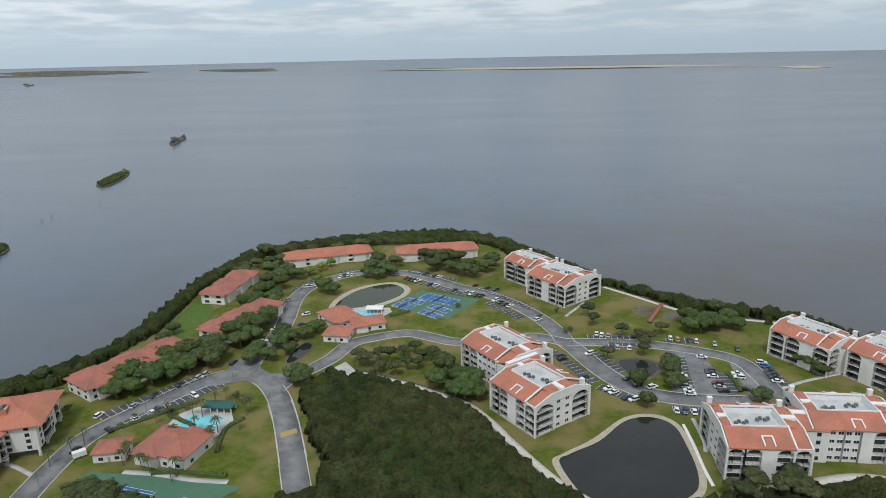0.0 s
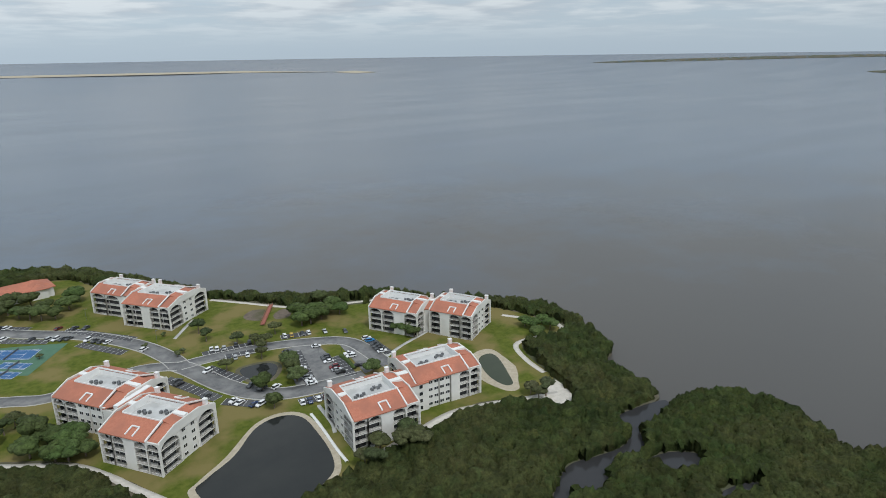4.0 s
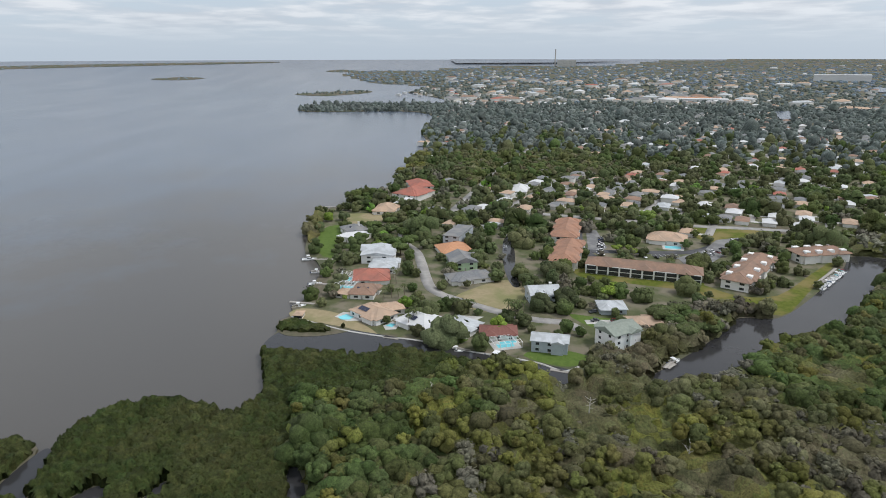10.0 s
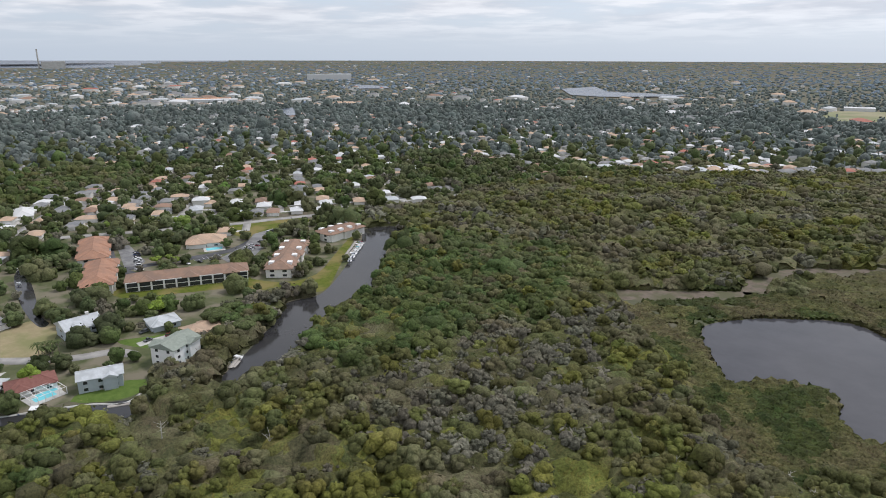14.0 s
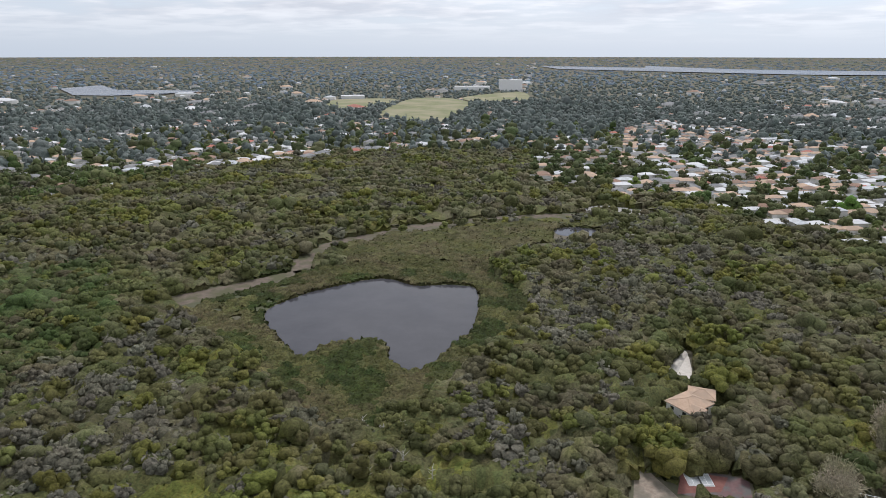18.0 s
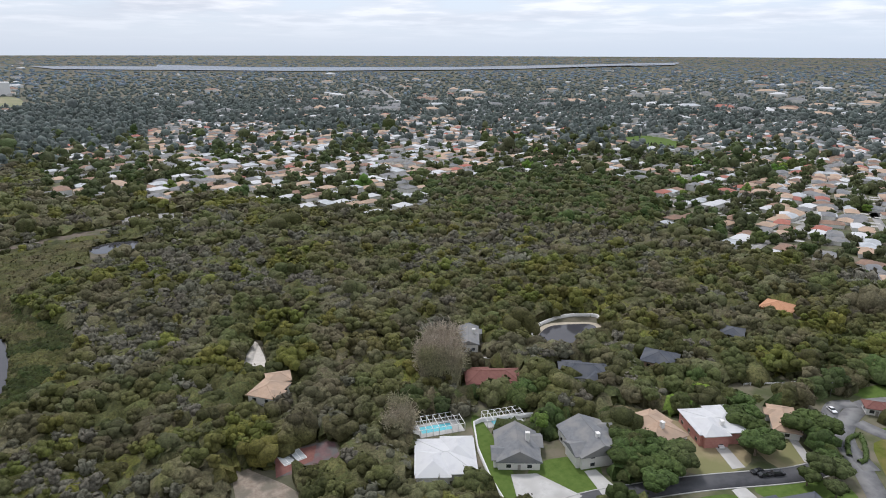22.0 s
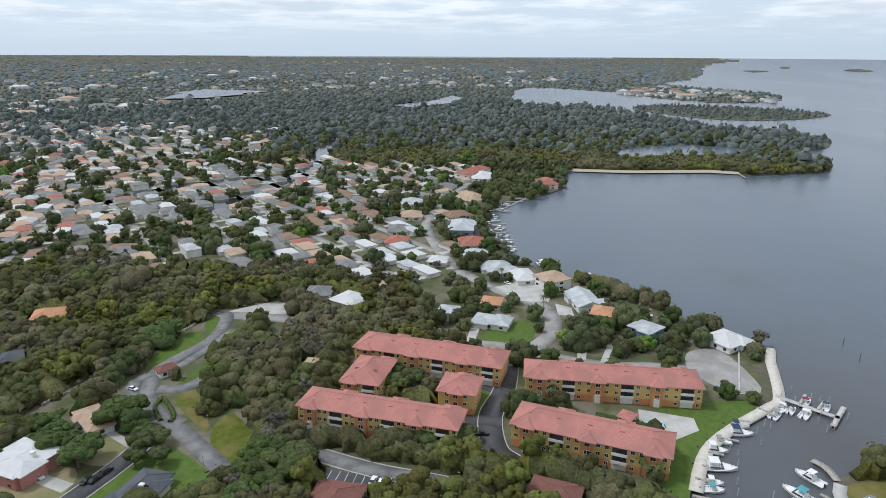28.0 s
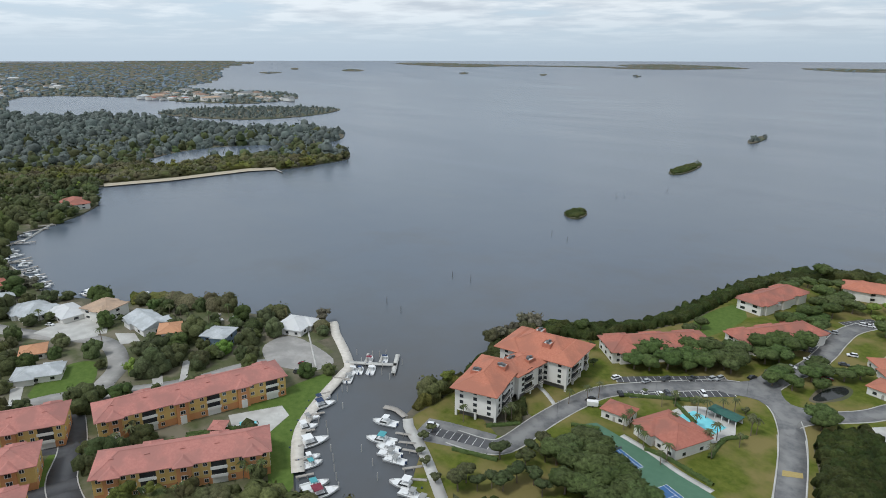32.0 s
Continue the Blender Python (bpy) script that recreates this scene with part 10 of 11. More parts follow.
    eu, first, cnt = np.unique(np.sort(ed, 1), axis=0, return_index=True, return_counts=True)
    one = (cnt == 1) & (np.abs(np.hypot(gx[eu[:, 0]], gy[eu[:, 0]]) - r0) > 4 * step) & (np.abs(np.hypot(gx[eu[:, 0]], gy[eu[:, 0]]) - r1) > 4 * step)
    rim, rim_owner = eu[one], ei[first[one]]
    for s_i, name in enumerate(SPECIES):
        c = cell[sp_cell == s_i]
        if len(c) == 0:
            continue
        used, inv = np.unique(c, return_inverse=True)
        inv = inv.reshape(c.shape)
        V = np.stack([jx[used], jy[used], Hj[used]], -1)
        tv = tint[np.maximum(Own[used], 0)]
        F = np.concatenate([inv[:, [0, 1, 2]], inv[:, [0, 2, 3]]])
        # leafy flanks down to the ground along the open edges
        e = rim[np.isin(rim_owner, np.nonzero(sp_cell == s_i)[0])]
        if len(e):
            ends, ie = np.unique(e, return_inverse=True)
            ie = ie.reshape(e.shape)
            ta = np.searchsorted(used, ends)
            mid = np.stack([jx[ends], jy[ends], Hj[ends] * 0.5], -1) + RNG.normal(0, 0.35, (len(ends), 3))
            low = np.stack([jx[ends], jy[ends], np.zeros(len(ends))], -1) + RNG.normal(0, 0.3, (len(ends), 3)) * [1, 1, 0]
            a, b, m = ta[ie], ie + len(V), len(ends)
            fl = [np.stack(t, -1) for t in ((a[:, 0], b[:, 0], b[:, 1]), (a[:, 0], b[:, 1], a[:, 1]), (b[:, 0], b[:, 0] + m, b[:, 1] + m), (b[:, 0], b[:, 1] + m, b[:, 1]))]
            F = np.concatenate([F] + fl)
            te = tv[ta]
            V, tv = np.concatenate([V, mid, low]), np.concatenate([tv, te, te])
        # loose sprays of leaves standing off the roof
        nl = int(len(c) * step * step * per)
        pk = RNG.integers(0, len(c), nl)
        qd = c[pk]
        wgt = RNG.dirichlet((1, 1, 1, 1), nl)
        P = np.stack([(jx[qd] * wgt).sum(1), (jy[qd] * wgt).sum(1), (Hj[qd] * wgt).sum(1) + RNG.uniform(-0.1, 0.55, nl) * leaf * 1.5], -1)
        nrm = RNG.normal(0, 1.0, (nl, 3)) + [0, 0, 0.8]
        nrm /= np.linalg.norm(nrm, axis=1, keepdims=True)
        a = np.cross(nrm, RNG.normal(size=(nl, 3)))
        a /= np.linalg.norm(a, axis=1, keepdims=True)
        b = np.cross(nrm, a)
        s_ = leaf * RNG.uniform(0.6, 1.4, (nl, 1))
        Q = np.stack([P - a * s_, P + b * s_ * 0.7, P + a * s_, P - b * s_ * 0.7], 1).reshape(-1, 3)
        ii_ = np.arange(nl)[:, None] * 4 + len(V)
        tq = np.repeat(tint[own[sp_cell == s_i][pk]], 4)
        ob = from_arrays("woodland", np.concatenate([V, Q]), np.concatenate([F, ii_ + [0, 1, 2], ii_ + [0, 2, 3]]), LEAF["wood" if name == "oak" else name], None, True)
        set_tint(ob, np.concatenate([tv, tq]))
        tagged(ob, NAMES[name] if thicket else "undergrowth below the trees", "trees", "", "stuff")


def woods(r0, r1, pitch, rad, tmpl):
    """Separate crowns standing over the undergrowth."""
    x, y = jitter_grid(r0, r1, pitch)
    k = on_land(x, y, WIDE)
    x, y = x[k], y[k]
    sp, man, bar, twn = classify(x, y)
    groves = inside(x, y, TOWN[3]) & (value_noise(x, y, 16, 21) > 0.3)
    k = ~man & (~twn | groves) & (RNG.random(len(x)) < np.where(bar, 0.3, 0.9 - 0.35 * (value_noise(x, y, 22, 5) > 0.72)))
    x, y, sp, bar = x[k], y[k], sp[k], bar[k]
    R = rad * np.exp(RNG.normal(0, 0.27, len(x))) * np.array([1.08, 1.0, 0.9, 1.12, 1.0, 1.1, 1.0])[sp] * (0.8 + 0.45 * value_noise(x, y, 45, 8))
    top = RNG.uniform(6.5, 10.0, len(x)) + np.array([0.0, 0, 1.6, 0.3, 0, 0.6, 0])[sp]
    R, top = np.where(bar, R * 0.7, R), np.where(bar, top * 0.5, top)
    for i, s_ in enumerate(SPECIES):
        q = sp == i
        if s_ in tmpl:
            scatter("woodland", tmpl[s_], x[q], y[q], R[q], np.maximum(top[q] - 0.95 * R[q], 0.4), LEAF["wood" if s_ == "oak" else s_], NAMES[s_], 0.95)


def town_trees(r0, r1, pitch, rad, tmpl, dens):
    x, y = jitter_grid(r0, r1, pitch)
    k = on_land(x, y)
    x, y = x[k], y[k]
    sp, man, bar, twn = classify(x, y)
    d = np.where(inside(x, y, SUBS[3]), dens * 0.72, dens) + np.where(wooded(x, y), 0.35, 0)
    k = twn & ~inside(x, y, TOWN[3]) & (RNG.random(len(x)) < d)
    x, y, sp = x[k], y[k], sp[k]
    R = rad * np.exp(RNG.normal(0, 0.32, len(x)))
    for i, s_ in enumerate(SPECIES):
        q = sp == i
        if s_ in tmpl:
            scatter("town_trees", tmpl[s_], x[q], y[q], R[q], RNG.uniform(1.0, 2.6, q.sum()), LEAF[s_], "garden and street trees among the houses", 1.05)


def far_trees(r0, r1, pitch, rad, tmpl, dens):
    x, y = jitter_grid(r0, r1, pitch)
    k = on_land(x, y)
    x, y = x[k], y[k]
    sp, man, bar, twn = classify(x, y)
    d = np.where(inside(x, y, SUBS[3]), dens * 0.8, np.where(twn, dens + np.where(wooded(x, y), 0.3, 0), 0.96))
    k = RNG.random(len(x)) < d
    x, y, sp = x[k], y[k], sp[k]
    R = rad * np.exp(RNG.normal(0, 0.28, len(x)))
    R = np.where(inside(x, y, SHORE), R, R * 0.5)
    # crowns farther off get the leaves with haze in their colour
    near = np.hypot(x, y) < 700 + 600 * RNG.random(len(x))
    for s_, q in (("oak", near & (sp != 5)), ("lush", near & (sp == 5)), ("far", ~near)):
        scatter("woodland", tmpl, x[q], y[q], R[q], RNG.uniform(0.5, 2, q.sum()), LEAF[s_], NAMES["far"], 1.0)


def rim_trees(r0, r1, rows, width):
    """Rows of crowns towards the horizon, set wider apart the farther they stand."""
    d = np.linspace(EYE / r0, EYE / r1, rows)
    X, Y, R = [], [], []
    for i in range(rows - 1):
        n = int(2 * np.pi / (width * 1.35))
        a = (np.arange(n) + RNG.uniform(0, 1, n)) * 2 * np.pi / n
        r = EYE / (d[i] + (d[i + 1] - d[i]) * RNG.uniform(0, 1, n))
        X.append(r * np.sin(a))
        Y.append(r * np.cos(a))
        R.append(np.maximum(5.0, r * width * 0.5) * np.exp(RNG.normal(0.1, 0.3, n)))
    x, y, R = np.concatenate(X), np.concatenate(Y), np.concatenate(R)
    k = on_land(x, y) & (RNG.random(len(x)) < 0.94)
    x, y, R = x[k], y[k], R[k]
    R = np.where(inside(x, y, SHORE), R, R * 0.6)
    r = np.hypot(x, y)
    tall = RNG.uniform(5.0, 10.0, len(x)) / 1.45 / R
    # towards the horizon the colour holds still more haze
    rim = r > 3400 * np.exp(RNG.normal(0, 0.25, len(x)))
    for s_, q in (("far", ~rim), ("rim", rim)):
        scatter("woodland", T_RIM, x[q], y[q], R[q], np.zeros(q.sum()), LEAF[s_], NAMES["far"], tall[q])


canopy(140, 434, 1.3, 3.2, 2.1, 0.34, 0.9, True)
canopy(410, 900, 2.4, 4.6, 3.0, 0.7, 0.15, True)
canopy(140, 434, 2.6, 4.6, 3.2, 0.5, 0.06, False)
canopy(410, 900, 5.0, 8.0, 5.5, 0.9, 0.02, False)
woods(140, 440, 6.9, 5.1, T_NEAR)
woods(440, 900, 8.6, 6.4, T_MID)
town_trees(140, 440, 8.2, 4.5, T_NEAR, 0.46)
town_trees(440, 900, 10.0, 5.6, T_MID, 0.62)
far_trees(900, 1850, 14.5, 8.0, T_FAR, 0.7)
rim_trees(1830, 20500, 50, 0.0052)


# single trees with trunk, limbs and crown
def limb(bm, p, q, r0, r1, seg=6):
    p, q = Vector(p), Vector(q)
    d = (q - p)
    m = Matrix.Translation((p + q) / 2) @ d.to_track_quat("Z", "Y").to_matrix().to_4x4()
    bmesh.ops.create_cone(bm, cap_ends=True, segments=seg, radius1=r0, radius2=r1, depth=d.length, matrix=m)


TREES = {}


def make_tree(kind, k):
    ob = empty("palm_tree" if kind == "palm" else "tree")
    bm = bmesh.new()
    if kind == "palm":
        h = 7.5
        limb(bm, (0, 0, 0), (0.15, 0.1, h * 0.5), 0.2, 0.16)
        limb(bm, (0.15, 0.1, h * 0.5), (0.25, 0.0, h), 0.16, 0.13)
        part("trunk", bm, M_BARK, ob)
        V, F = [], []
        for i in range(22):
            a = i * 2.4 + RNG.uniform(-0.2, 0.2)
            up = RNG.uniform(-0.5, 0.9)
            L = RNG.uniform(2.0, 2.7)
            prev = None
            for j in range(5):
                t = j / 4
                r = L * t
                z = h + up * t * 1.4 - 1.5 * t * t
                w = 0.34 * (1 - t * 0.75)
                c = np.array([0.25 + r * math.cos(a), r * math.sin(a), z])
                s = np.array([-math.sin(a), math.cos(a), -0.25]) * w
                s2 = np.array([math.sin(a), -math.cos(a), -0.25]) * w
                V += [c + s, c, c + s2]
                if j:
                    b = len(V) - 6
                    F += [(b, b + 3, b + 4), (b, b + 4, b + 1), (b + 1, b + 4, b + 5), (b + 1, b + 5, b + 2)]
        c = from_arrays("crown", np.array(V), np.array(F), LEAF["palm"], ob)
        set_tint(c, np.full(len(V), RNG.random()))
        tagged(ob, "slender palm with a feathery crown", "palm tree", "palms")
        return ob
    h = {"oak": 3.2, "pine": 5.0, "bright": 2.6, "small": 1.8, "grey": 3.2}[kind]
    R = {"oak": 4.6, "pine": 3.6, "bright": 3.6, "small": 2.2, "grey": 4.2}[kind]
    limb(bm, (0, 0, -0.1), (0.2, 0.1, h), 0.32 * R / 4, 0.22 * R / 4)
    for i in range(5):
        a = i * 1.257 + RNG.uniform(-0.3, 0.3)
        limb(bm, (0.2, 0.1, h * 0.9), (0.2 + R * 0.5 * math.cos(a), 0.1 + R * 0.5 * math.sin(a), h + R * 0.45), 0.15 * R / 4, 0.05, 5)
    part("trunk", bm, M_BARK, ob, "branching trunk")
    dens = {"oak": 300, "pine": 170, "bright": 180, "small": 90, "grey": 220}[kind]
    V, F = crown({"small": 6, "pine": 9, "oak": 14}.get(kind, 9), dens, {"oak": 0.075, "pine": 0.095, "bright": 0.09, "small": 0.15, "grey": 0.075}[kind], 0.62 if kind != "pine" else 0.6, 0.5, ico_=ICO2)
    leafm = {"oak": "lush", "pine": "oak", "bright": "bright", "small": "oak", "grey": "grey"}[kind]
    c = from_arrays("crown", V * R + [0, 0, h * 0.75], F, LEAF[leafm], ob, True)
    set_tint(c, np.full(len(V), RNG.random()))
    tagged(ob, {"oak": "spreading dark green oak on the lawn", "pine": "tall open-crowned pine on the lawn", "bright": "bright green leafy garden tree", "small": "small rounded shrub tree", "grey": "half-bare grey-green oak in the woods"}[kind], "tree", "garden trees")
    return ob


def tree(x, y, kind="oak", s=1.0):
    k = int(RNG.integers(0, 3))
    sc = s * RNG.uniform(0.85, 1.15)
    m = pose(x, y, 0.05, 0, 0, RNG.uniform(0, 360))
    if (kind, k) not in TREES:
        TREES[kind, k] = make_tree(kind, k)
        TREES[kind, k].matrix_basis = m
        TREES[kind, k].scale = (sc, sc, sc)
        return
    o = copy_thing(TREES[kind, k], m)
    o.scale = (sc, sc, sc * RNG.uniform(0.9, 1.1))


def trees_at(pts, kind="oak", s=1.0, extra=0.0):
    for x, y in pts:
        tree(x, y, kind, s)
        if RNG.random() < extra:
            a = RNG.uniform(0, 6.28)
            tree(x + 5.5 * math.cos(a), y + 5.5 * math.sin(a), kind, s * 0.8)


trees_at([(-145.0, 247.8), (-143.1, 253.9), (-140.1, 258.1), (-138.7, 264.7), (-134.7, 269.1), (-129.6, 272.5), (-123.9, 274.7), (-119.4, 276.9), (-115.3, 280.5), (-126.5, 258.8), (-118.7, 261.3), (-130.4, 249.4), (-135.3, 242.6), (-113.7, 268.4), (-140.6, 239.0), (-109.8, 272.4)], "oak", 1.3, 0.3)
trees_at([(-109.9, 294.6), (-108.8, 302.9), (-106.7, 310.1), (-104.0, 316.1), (-101.2, 322.2), (-100.5, 294.3), (-104.1, 287.8), (-98.7, 304.7), (-96.4, 315.8), (-113.4, 332.6), (-111.6, 342.9), (-110.1, 354.7), (-101.4, 340.7), (-112.7, 374.7), (-108.7, 381.9), (-106.0, 392.8), (-98.7, 384.7), (-117.0, 393.4), (-103.7, 369.1), (-114.6, 316.5)], "oak", 1.3, 0.3)
trees_at([(-122.6, 412.1), (-130.8, 410.0), (-135.5, 400.6), (-131.1, 432.0), (-115.8, 418.0), (-98.5, 437.0), (-66.6, 452.3), (-80.8, 438.7), (-133.8, 389.0)], "oak", 1.2)
trees_at([(-92.0, 392.1), (-85.8, 401.0), (-81.9, 410.5), (-85.0, 378.6)], "bright", 1.1)
trees_at([(-54.5, 401.7), (-50.5, 408.8), (-45.0, 398.9), (-40.5, 389.5), (-47.2, 385.3), (-54.7, 387.9), (-38.4, 408.1), (-70.9, 357.7), (-76.8, 362.8)], "oak", 1.15)
trees_at([(-19.4, 419.6), (-13.1, 411.7), (-7.8, 406.4), (-2.9, 396.6), (1.7, 391.8), (6.7, 387.0), (9.8, 398.3), (3.4, 413.2), (-4.9, 418.8), (-12.8, 397.2), (13.0, 384.5), (20.6, 395.4), (24.9, 407.1)], "oak", 1.2)
trees_at([(-83.5, 285.7), (-93.1, 268.9), (-66.3, 247.6), (-86.0, 271.6), (-83.6, 293.7), (-77.4, 279.2), (-74.4, 296.8), (-70.2, 303.6)], "oak", 1.0)
trees_at([(-43.9, 268.5), (-40.0, 264.4), (-34.5, 270.0), (-29.7, 268.1), (-32.6, 258.6), (-23.6, 273.8), (-18.6, 277.2), (-14.3, 267.6), (-10.5, 270.9), (-6.5, 263.3), (-16.5, 260.9), (-21.5, 261.0), (-26.1, 255.7)], "pine", 1.0)
trees_at([(2.0, 245.6), (6.7, 242.1), (-1.5, 252.4), (3.5, 235.1), (-5.2, 255.1), (-7.5, 244.9), (8.7, 234.9), (-0.4, 237.5)], "oak", 1.2)
trees_at([(88.2, 278.9), (92.2, 283.8), (85.6, 271.6), (88.2, 288.5), (101.0, 294.9), (69.9, 318.3), (70.4, 306.8), (81.4, 293.5), (68.7, 268.6)], "pine", 0.95)
trees_at([(117.8, 307.3), (121.2, 303.5), (127.1, 305.5), (133.2, 303.1), (138.8, 306.5), (127.7, 298.3), (120.9, 296.4), (116.0, 296.6), (138.6, 299.3), (136.2, 318.1)], "oak", 1.15)
trees_at([(91.3, 249.6), (90.5, 242.1), (93.1, 257.5), (75.8, 243.5), (74.4, 226.5), (120.7, 229.6), (156.1, 263.8), (154.3, 255.5), (151.7, 260.0), (155.0, 250.3)], "oak", 0.9)
trees_at([(85.2, 171.3), (92.7, 174.5), (87.3, 168.1), (104.0, 175.2), (104.4, 171.0), (99.8, 171.1), (106.0, 168.3)], "pine", 1.15)
trees_at([(208.4, 222.8), (216.1, 224.5), (214.9, 217.4), (202.7, 213.1), (207.4, 227.8)], "oak", 0.9)
trees_at([(163.3, 174.9), (162.7, 169.5), (167.0, 170.0)], "pine", 1.0)
trees_at([(-117.1, 163.0), (-116.0, 169.4), (-108.6, 167.5), (-101.7, 165.6), (-94.1, 160.7), (-97.7, 156.6), (-104.8, 157.5), (-110.4, 155.8), (-106.6, 146.5), (-99.9, 147.8), (-93.4, 149.0), (-89.6, 155.3), (-118.2, 156.7), (-86.5, 156.8)], "oak", 1.3)
trees_at([(-133.1, 144.5), (-127.1, 153.9), (-127.9, 160.9), (-124.0, 147.4), (-121.7, 155.0), (-131.6, 127.0), (-126.0, 126.6), (-124.0, 131.1), (-120.6, 132.7), (-120.6, 139.4), (-116.0, 142.5), (-110.4, 140.0), (-130.2, 121.9)], "pine", 0.95)
trees_at([(-93.6, 274.8), (-93.4, 283.1), (-85.2, 292.4), (-85.6, 300.2), (-80.9, 293.2), (-180.9, 254.5), (-143.0, 303.2), (-143.1, 292.0)], "oak", 1.0)
trees_at([(-66.3, 252.0), (-68.4, 251.4)], "oak", 1.1)
trees_at([(-159.7, 132.4), (-161.9, 138.4), (-153.5, 125.9), (-147.1, 123.1), (-138.2, 119.2), (-166.8, 227.4), (-159.7, 222.2), (-166.3, 241.9), (-154.6, 228.0)], "small", 1.0)
trees_at([(-115.0, 196.0), (-115.3, 192.7), (-135.7, 205.4), (-114.9, 218.6), (-111.5, 222.4), (-102.3, 223.0), (-99.1, 223.4), (-81.1, 226.7), (-82.2, 224.4), (-89.0, 212.1), (-103.6, 207.2), (-98.0, 213.5), (-88.8, 205.6), (-84.8, 199.6), (-94.6, 183.4), (-94.2, 186.3), (-107.5, 189.9), (-104.2, 188.2), (-147.3, 162.5), (-147.3, 165.6), (-159.4, 151.8), (-140.9, 192.5), (-137.3, 200.1), (-81.5, 213.9), (-95.7, 230.4), (-93.4, 234.9)], "palm", 0.9)
trees_at([(-237.7, 50.9), (-239.8, 54.5), (-235.0, 48.2), (-232.2, 54.2), (-224.6, 46.3), (-219.7, 46.7), (-224.1, 44.3), (-225.1, 51.1), (-181.3, 73.1), (-178.0, 74.5), (-177.0, 78.0), (-189.8, 43.8), (-184.4, 47.9), (-184.3, 52.2), (-183.9, 54.7), (-192.4, 38.8), (-284.1, 76.0), (-285.1, 86.2), (-283.2, 83.1), (-320.7, 108.9), (-313.9, 116.6), (-316.2, 128.3), (-339.4, 105.5), (-333.0, 109.1), (-395.5, 60.9), (-373.7, 48.7), (-376.1, 51.7), (-327.3, 68.8), (-301.7, 76.6), (-291.5, 80.8)], "palm", 0.95)
trees_at([(-205.2, 10.8), (-207.6, 7.1), (-199.5, 3.6), (-197.4, 12.7), (-201.8, 16.3), (-202.0, 0.7), (-192.5, 7.4), (-249.2, -9.5), (-245.4, -5.8), (-241.3, -11.1), (-241.7, -2.3)], "oak", 1.2)
trees_at([(-192.9, -56.1), (-197.5, -53.2), (-182.5, -55.0), (-188.3, -47.6), (-195.9, -46.5), (-192.0, -41.5), (-175.9, -54.9), (-180.4, -40.7), (-187.7, -38.5), (-175.2, -47.0), (-168.3, -54.4)], "oak", 1.15)
trees_at([(-177.9, -48.7), (-174.1, -50.5), (-172.7, -45.4)], "bright", 1.2)
trees_at([(-208.6, -97.9), (-203.7, -92.2), (-198.2, -95.6), (-192.2, -95.1), (-192.9, -86.4)], "oak", 1.0)
trees_at([(-213.6, -136.1), (-208.6, -128.0), (-199.8, -125.5), (-202.8, -131.0), (-201.2, -121.3), (-197.1, -112.9), (-192.4, -114.0), (-223.0, -114.7), (-219.6, -109.2), (-215.6, -113.7), (-222.9, -106.9)], "oak", 1.2)
trees_at([(-161.1, -133.7), (-159.5, -128.0), (-157.2, -135.3), (-155.2, -120.6), (-150.0, -132.0), (-149.7, -123.1), (-145.7, -130.8), (-147.0, -117.1), (-162.4, -118.9), (-164.0, -124.4), (-152.8, -138.6)], "oak", 1.2)
trees_at([(-148.6, -248.7), (-143.1, -244.9), (-146.8, -258.8), (-143.8, -236.2), (-135.8, -235.3), (-129.0, -226.4), (-132.7, -223.3), (-129.9, -212.1), (-124.5, -210.1), (-137.1, -250.0)], "grey", 1.2)
trees_at([(351.8, -99.6), (354.8, -103.9), (348.0, -96.7)], "bright", 1.3)
trees_at([(430.9, -136.2), (439.9, -135.0), (439.7, -126.7)], "bright", 1.0)
trees_at([(310.4, -113.0), (314.4, -119.5), (302.8, -119.7), (308.2, -130.1), (319.3, -128.1), (295.4, -127.8), (319.9, -118.4), (301.2, -133.7), (294.5, -137.2), (289.8, -122.1)], "oak", 1.3)
trees_at([(328.2, -41.4), (323.0, -43.2), (325.8, -38.3), (323.0, -45.9), (317.8, -38.3), (335.1, -59.5), (332.5, -56.1), (306.7, 14.7), (311.7, 12.4), (345.4, 22.4), (351.1, 18.9)], "palm", 1.1)
trees_at([(355.4, 60.3), (361.0, 56.1), (345.4, 30.9), (350.7, 26.6), (314.6, 11.8), (322.6, 10.8), (330.6, -16.0), (326.9, -18.8), (318.6, -41.2), (386.5, 27.7), (375.9, 25.2), (315.3, -43.7)], "palm", 1.0)
trees_at([(500.3, 25.4), (490.0, 35.8), (480.4, 43.7), (457.2, 37.4), (450.6, 30.7), (436.9, 25.7), (496.9, 49.8), (474.6, 26.1), (452.1, 20.6), (517.1, 37.9), (539.4, 20.5)], "oak", 1.3)
trees_at([(612.7, 83.8), (600.9, 74.0), (614.9, 67.5), (603.1, 58.1), (625.2, 52.0), (627.6, 74.6), (634.7, 64.1)], "oak", 1.2)
trees_at([(44.5, 316.2), (54.8, 325.2), (18.1, 295.6), (27.8, 295.2), (-36.4, 258.3), (-107.6, 228.9), (-113.6, 226.9), (-125.3, 223.0), (-89.9, 237.4), (-86.8, 235.0), (1.8, 334.0), (57.8, 299.7), (54.7, 297.7)], "small", 0.8)


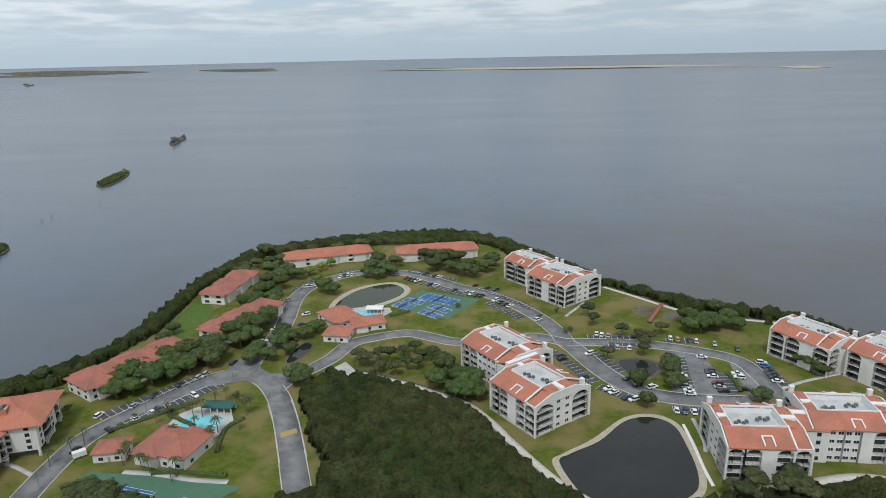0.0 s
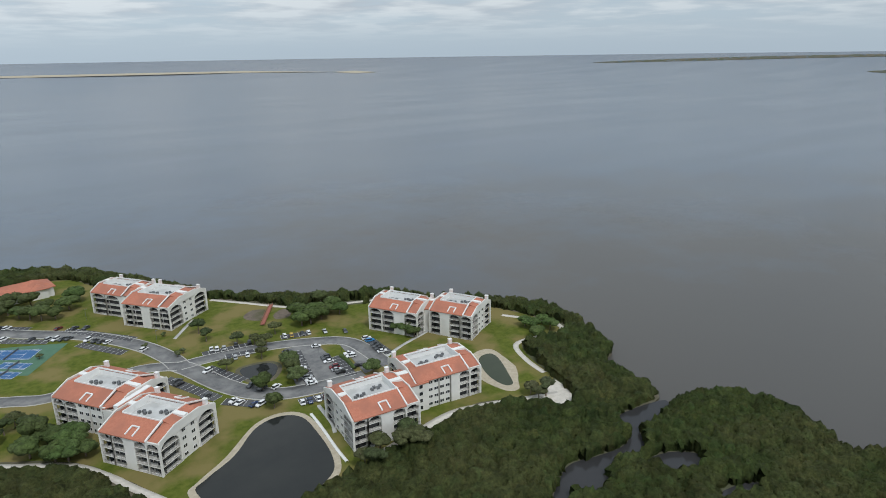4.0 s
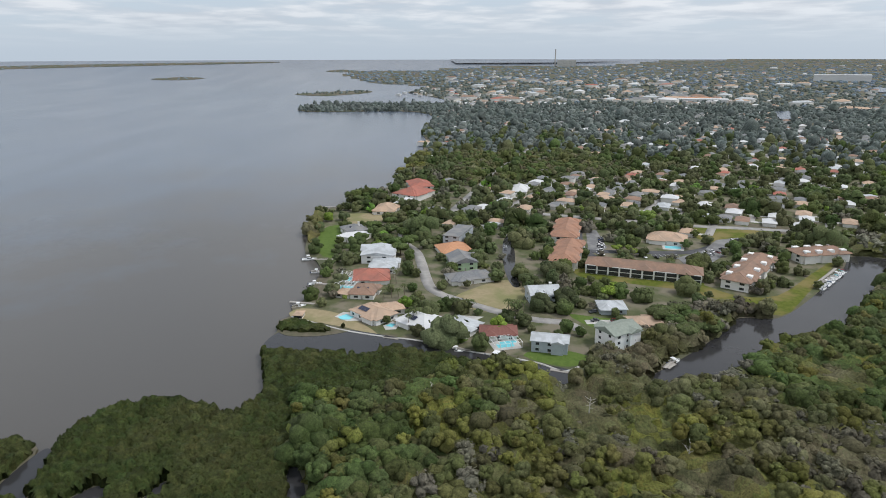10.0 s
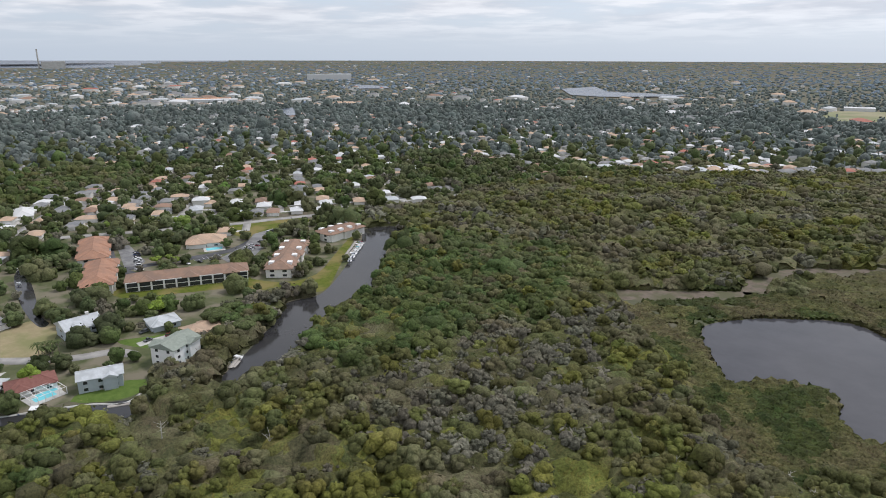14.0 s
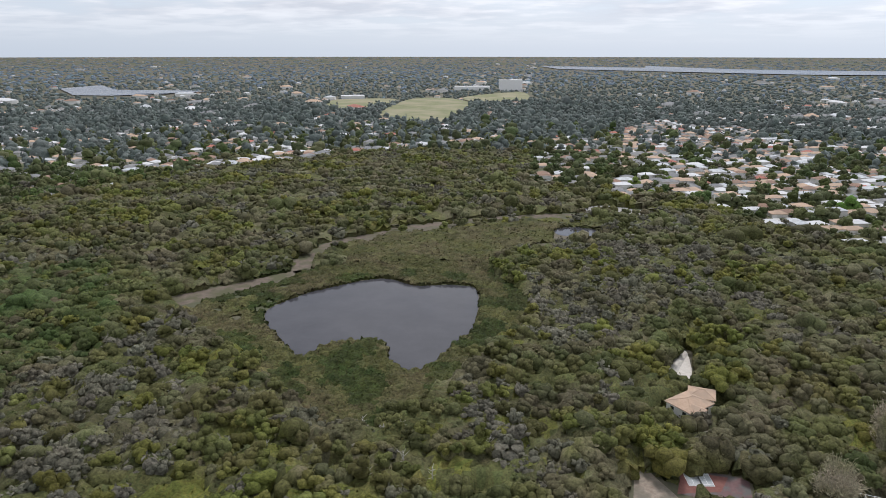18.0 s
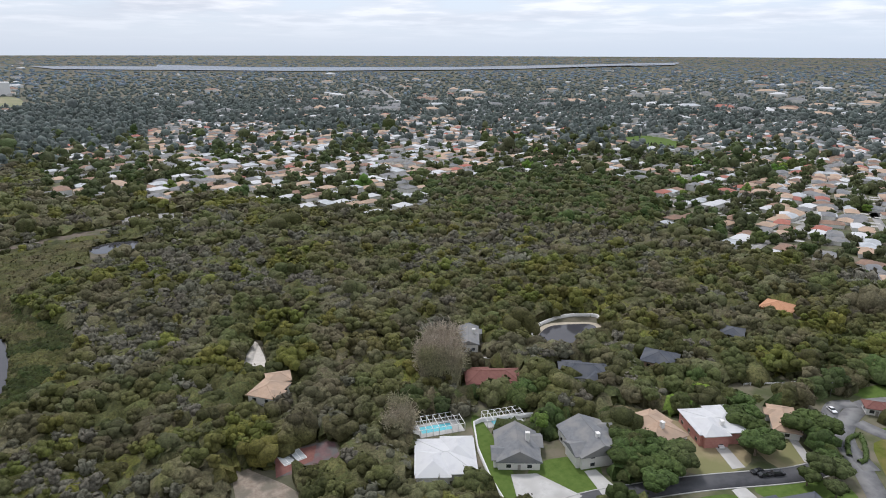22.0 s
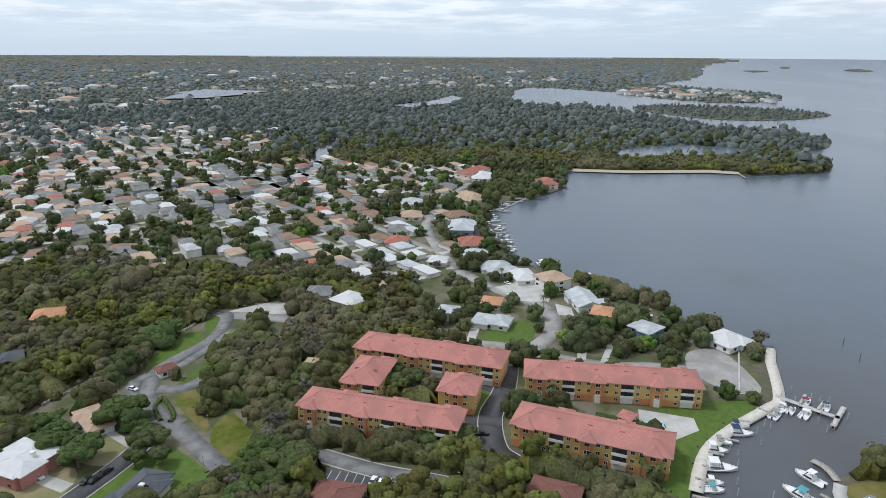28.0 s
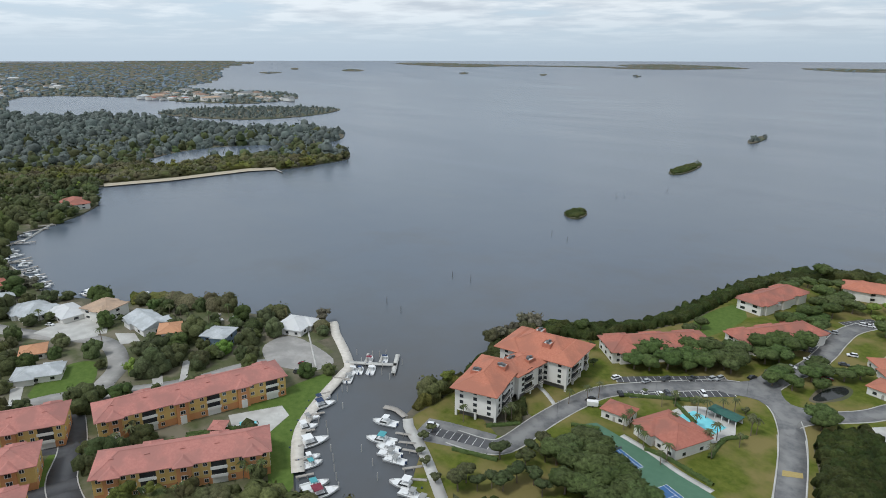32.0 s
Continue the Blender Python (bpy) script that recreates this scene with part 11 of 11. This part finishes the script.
# dead bleached snags standing in the reserve
def snag(x, y, s=1.0):
    bm = bmesh.new()
    h = 8 * s
    limb(bm, (0, 0, 0), (0.3, 0.1, h), 0.28, 0.08)
    for i in range(9):
        a, t = i * 2.3, 0.45 + 0.055 * i
        L = RNG.uniform(1.2, 2.8) * s
        p = (0.3 * t, 0.1 * t, h * t)
        limb(bm, p, (p[0] + L * math.cos(a), p[1] + L * math.sin(a), p[2] + L * RNG.uniform(0.2, 0.8)), 0.10, 0.03, 5)
    ob = part("dead_tree", bm, M_DEAD)
    ob.matrix_basis = pose(x, y, 0, 0, 0, RNG.uniform(0, 360))
    tagged(ob, "bleached dead tree standing bare in the scrub", "dead tree", "dead trees")


for x, y in [(53.9, -196.7), (48.8, -200.9), (43.2, -182.6), (32.0, -174.9), (124.8, -212.4), (90.2, -180.8), (62.3, -200.1), (52.7, -171.2), (15.9, -197.0)]:
    snag(x, y)
for x, y in [(125.1, -215.1), (221.5, -58.0), (233.0, 2.4), (190.1, -85.0), (188.9, -364.5)]:
    snag(x, y, 1.1)


# tall arching bamboo
def bamboo(x, y, h=12.0, spread=5.0, n=260):
    V, F = [], []
    for i in range(n):
        a, r = RNG.uniform(0, 2 * np.pi), spread * 0.45 * math.sqrt(RNG.random())
        lean, hh = RNG.uniform(0.1, 0.55) * spread, h * RNG.uniform(0.55, 1.0)
        b = len(V)
        w = RNG.uniform(0.12, 0.26)
        for j in range(5):
            t = j / 4
            d = r + lean * t * t
            c = np.array([d * math.cos(a), d * math.sin(a), hh * (t - 0.14 * t ** 3)])
            s_ = np.array([-math.sin(a), math.cos(a), 0]) * w * (1.2 - t)
            V += [c - s_, c + s_]
            if j:
                k = b + 2 * j - 2
                F += [(k, k + 1, k + 3), (k, k + 3, k + 2)]
        for j in range(4):
            t = RNG.uniform(0.45, 1.0)
            d = r + lean * t * t
            c = np.array([d * math.cos(a), d * math.sin(a), hh * (t - 0.14 * t ** 3)])
            e = RNG.normal(0, 1.0, 3)
            k = len(V)
            V += [c, c + e, c + e * 0.5 + [0.12, 0.1, -0.25]]
            F.append((k, k + 1, k + 2))
    ob = from_arrays("bamboo", np.array(V), np.array(F), LEAF["bamboo"])
    set_tint(ob, RNG.random(len(V)))
    ob.matrix_basis = pose(x, y, 0)
    tagged(ob, "tall clump of dry arching bamboo above the woods", "bamboo", "bamboo clumps")


for x, y in [(-128.3, -225.8), (-129.5, -219.5), (-126.3, -208.1), (-122.4, -211.5), (-118.8, -214.5), (-134.4, -224.1)]:
    bamboo(x, y, 25, 8.5, 420)
for x, y in [(-93.9, -192.2), (-92.7, -183.9), (-88.0, -183.4)]:
    bamboo(x, y, 15, 6, 240)
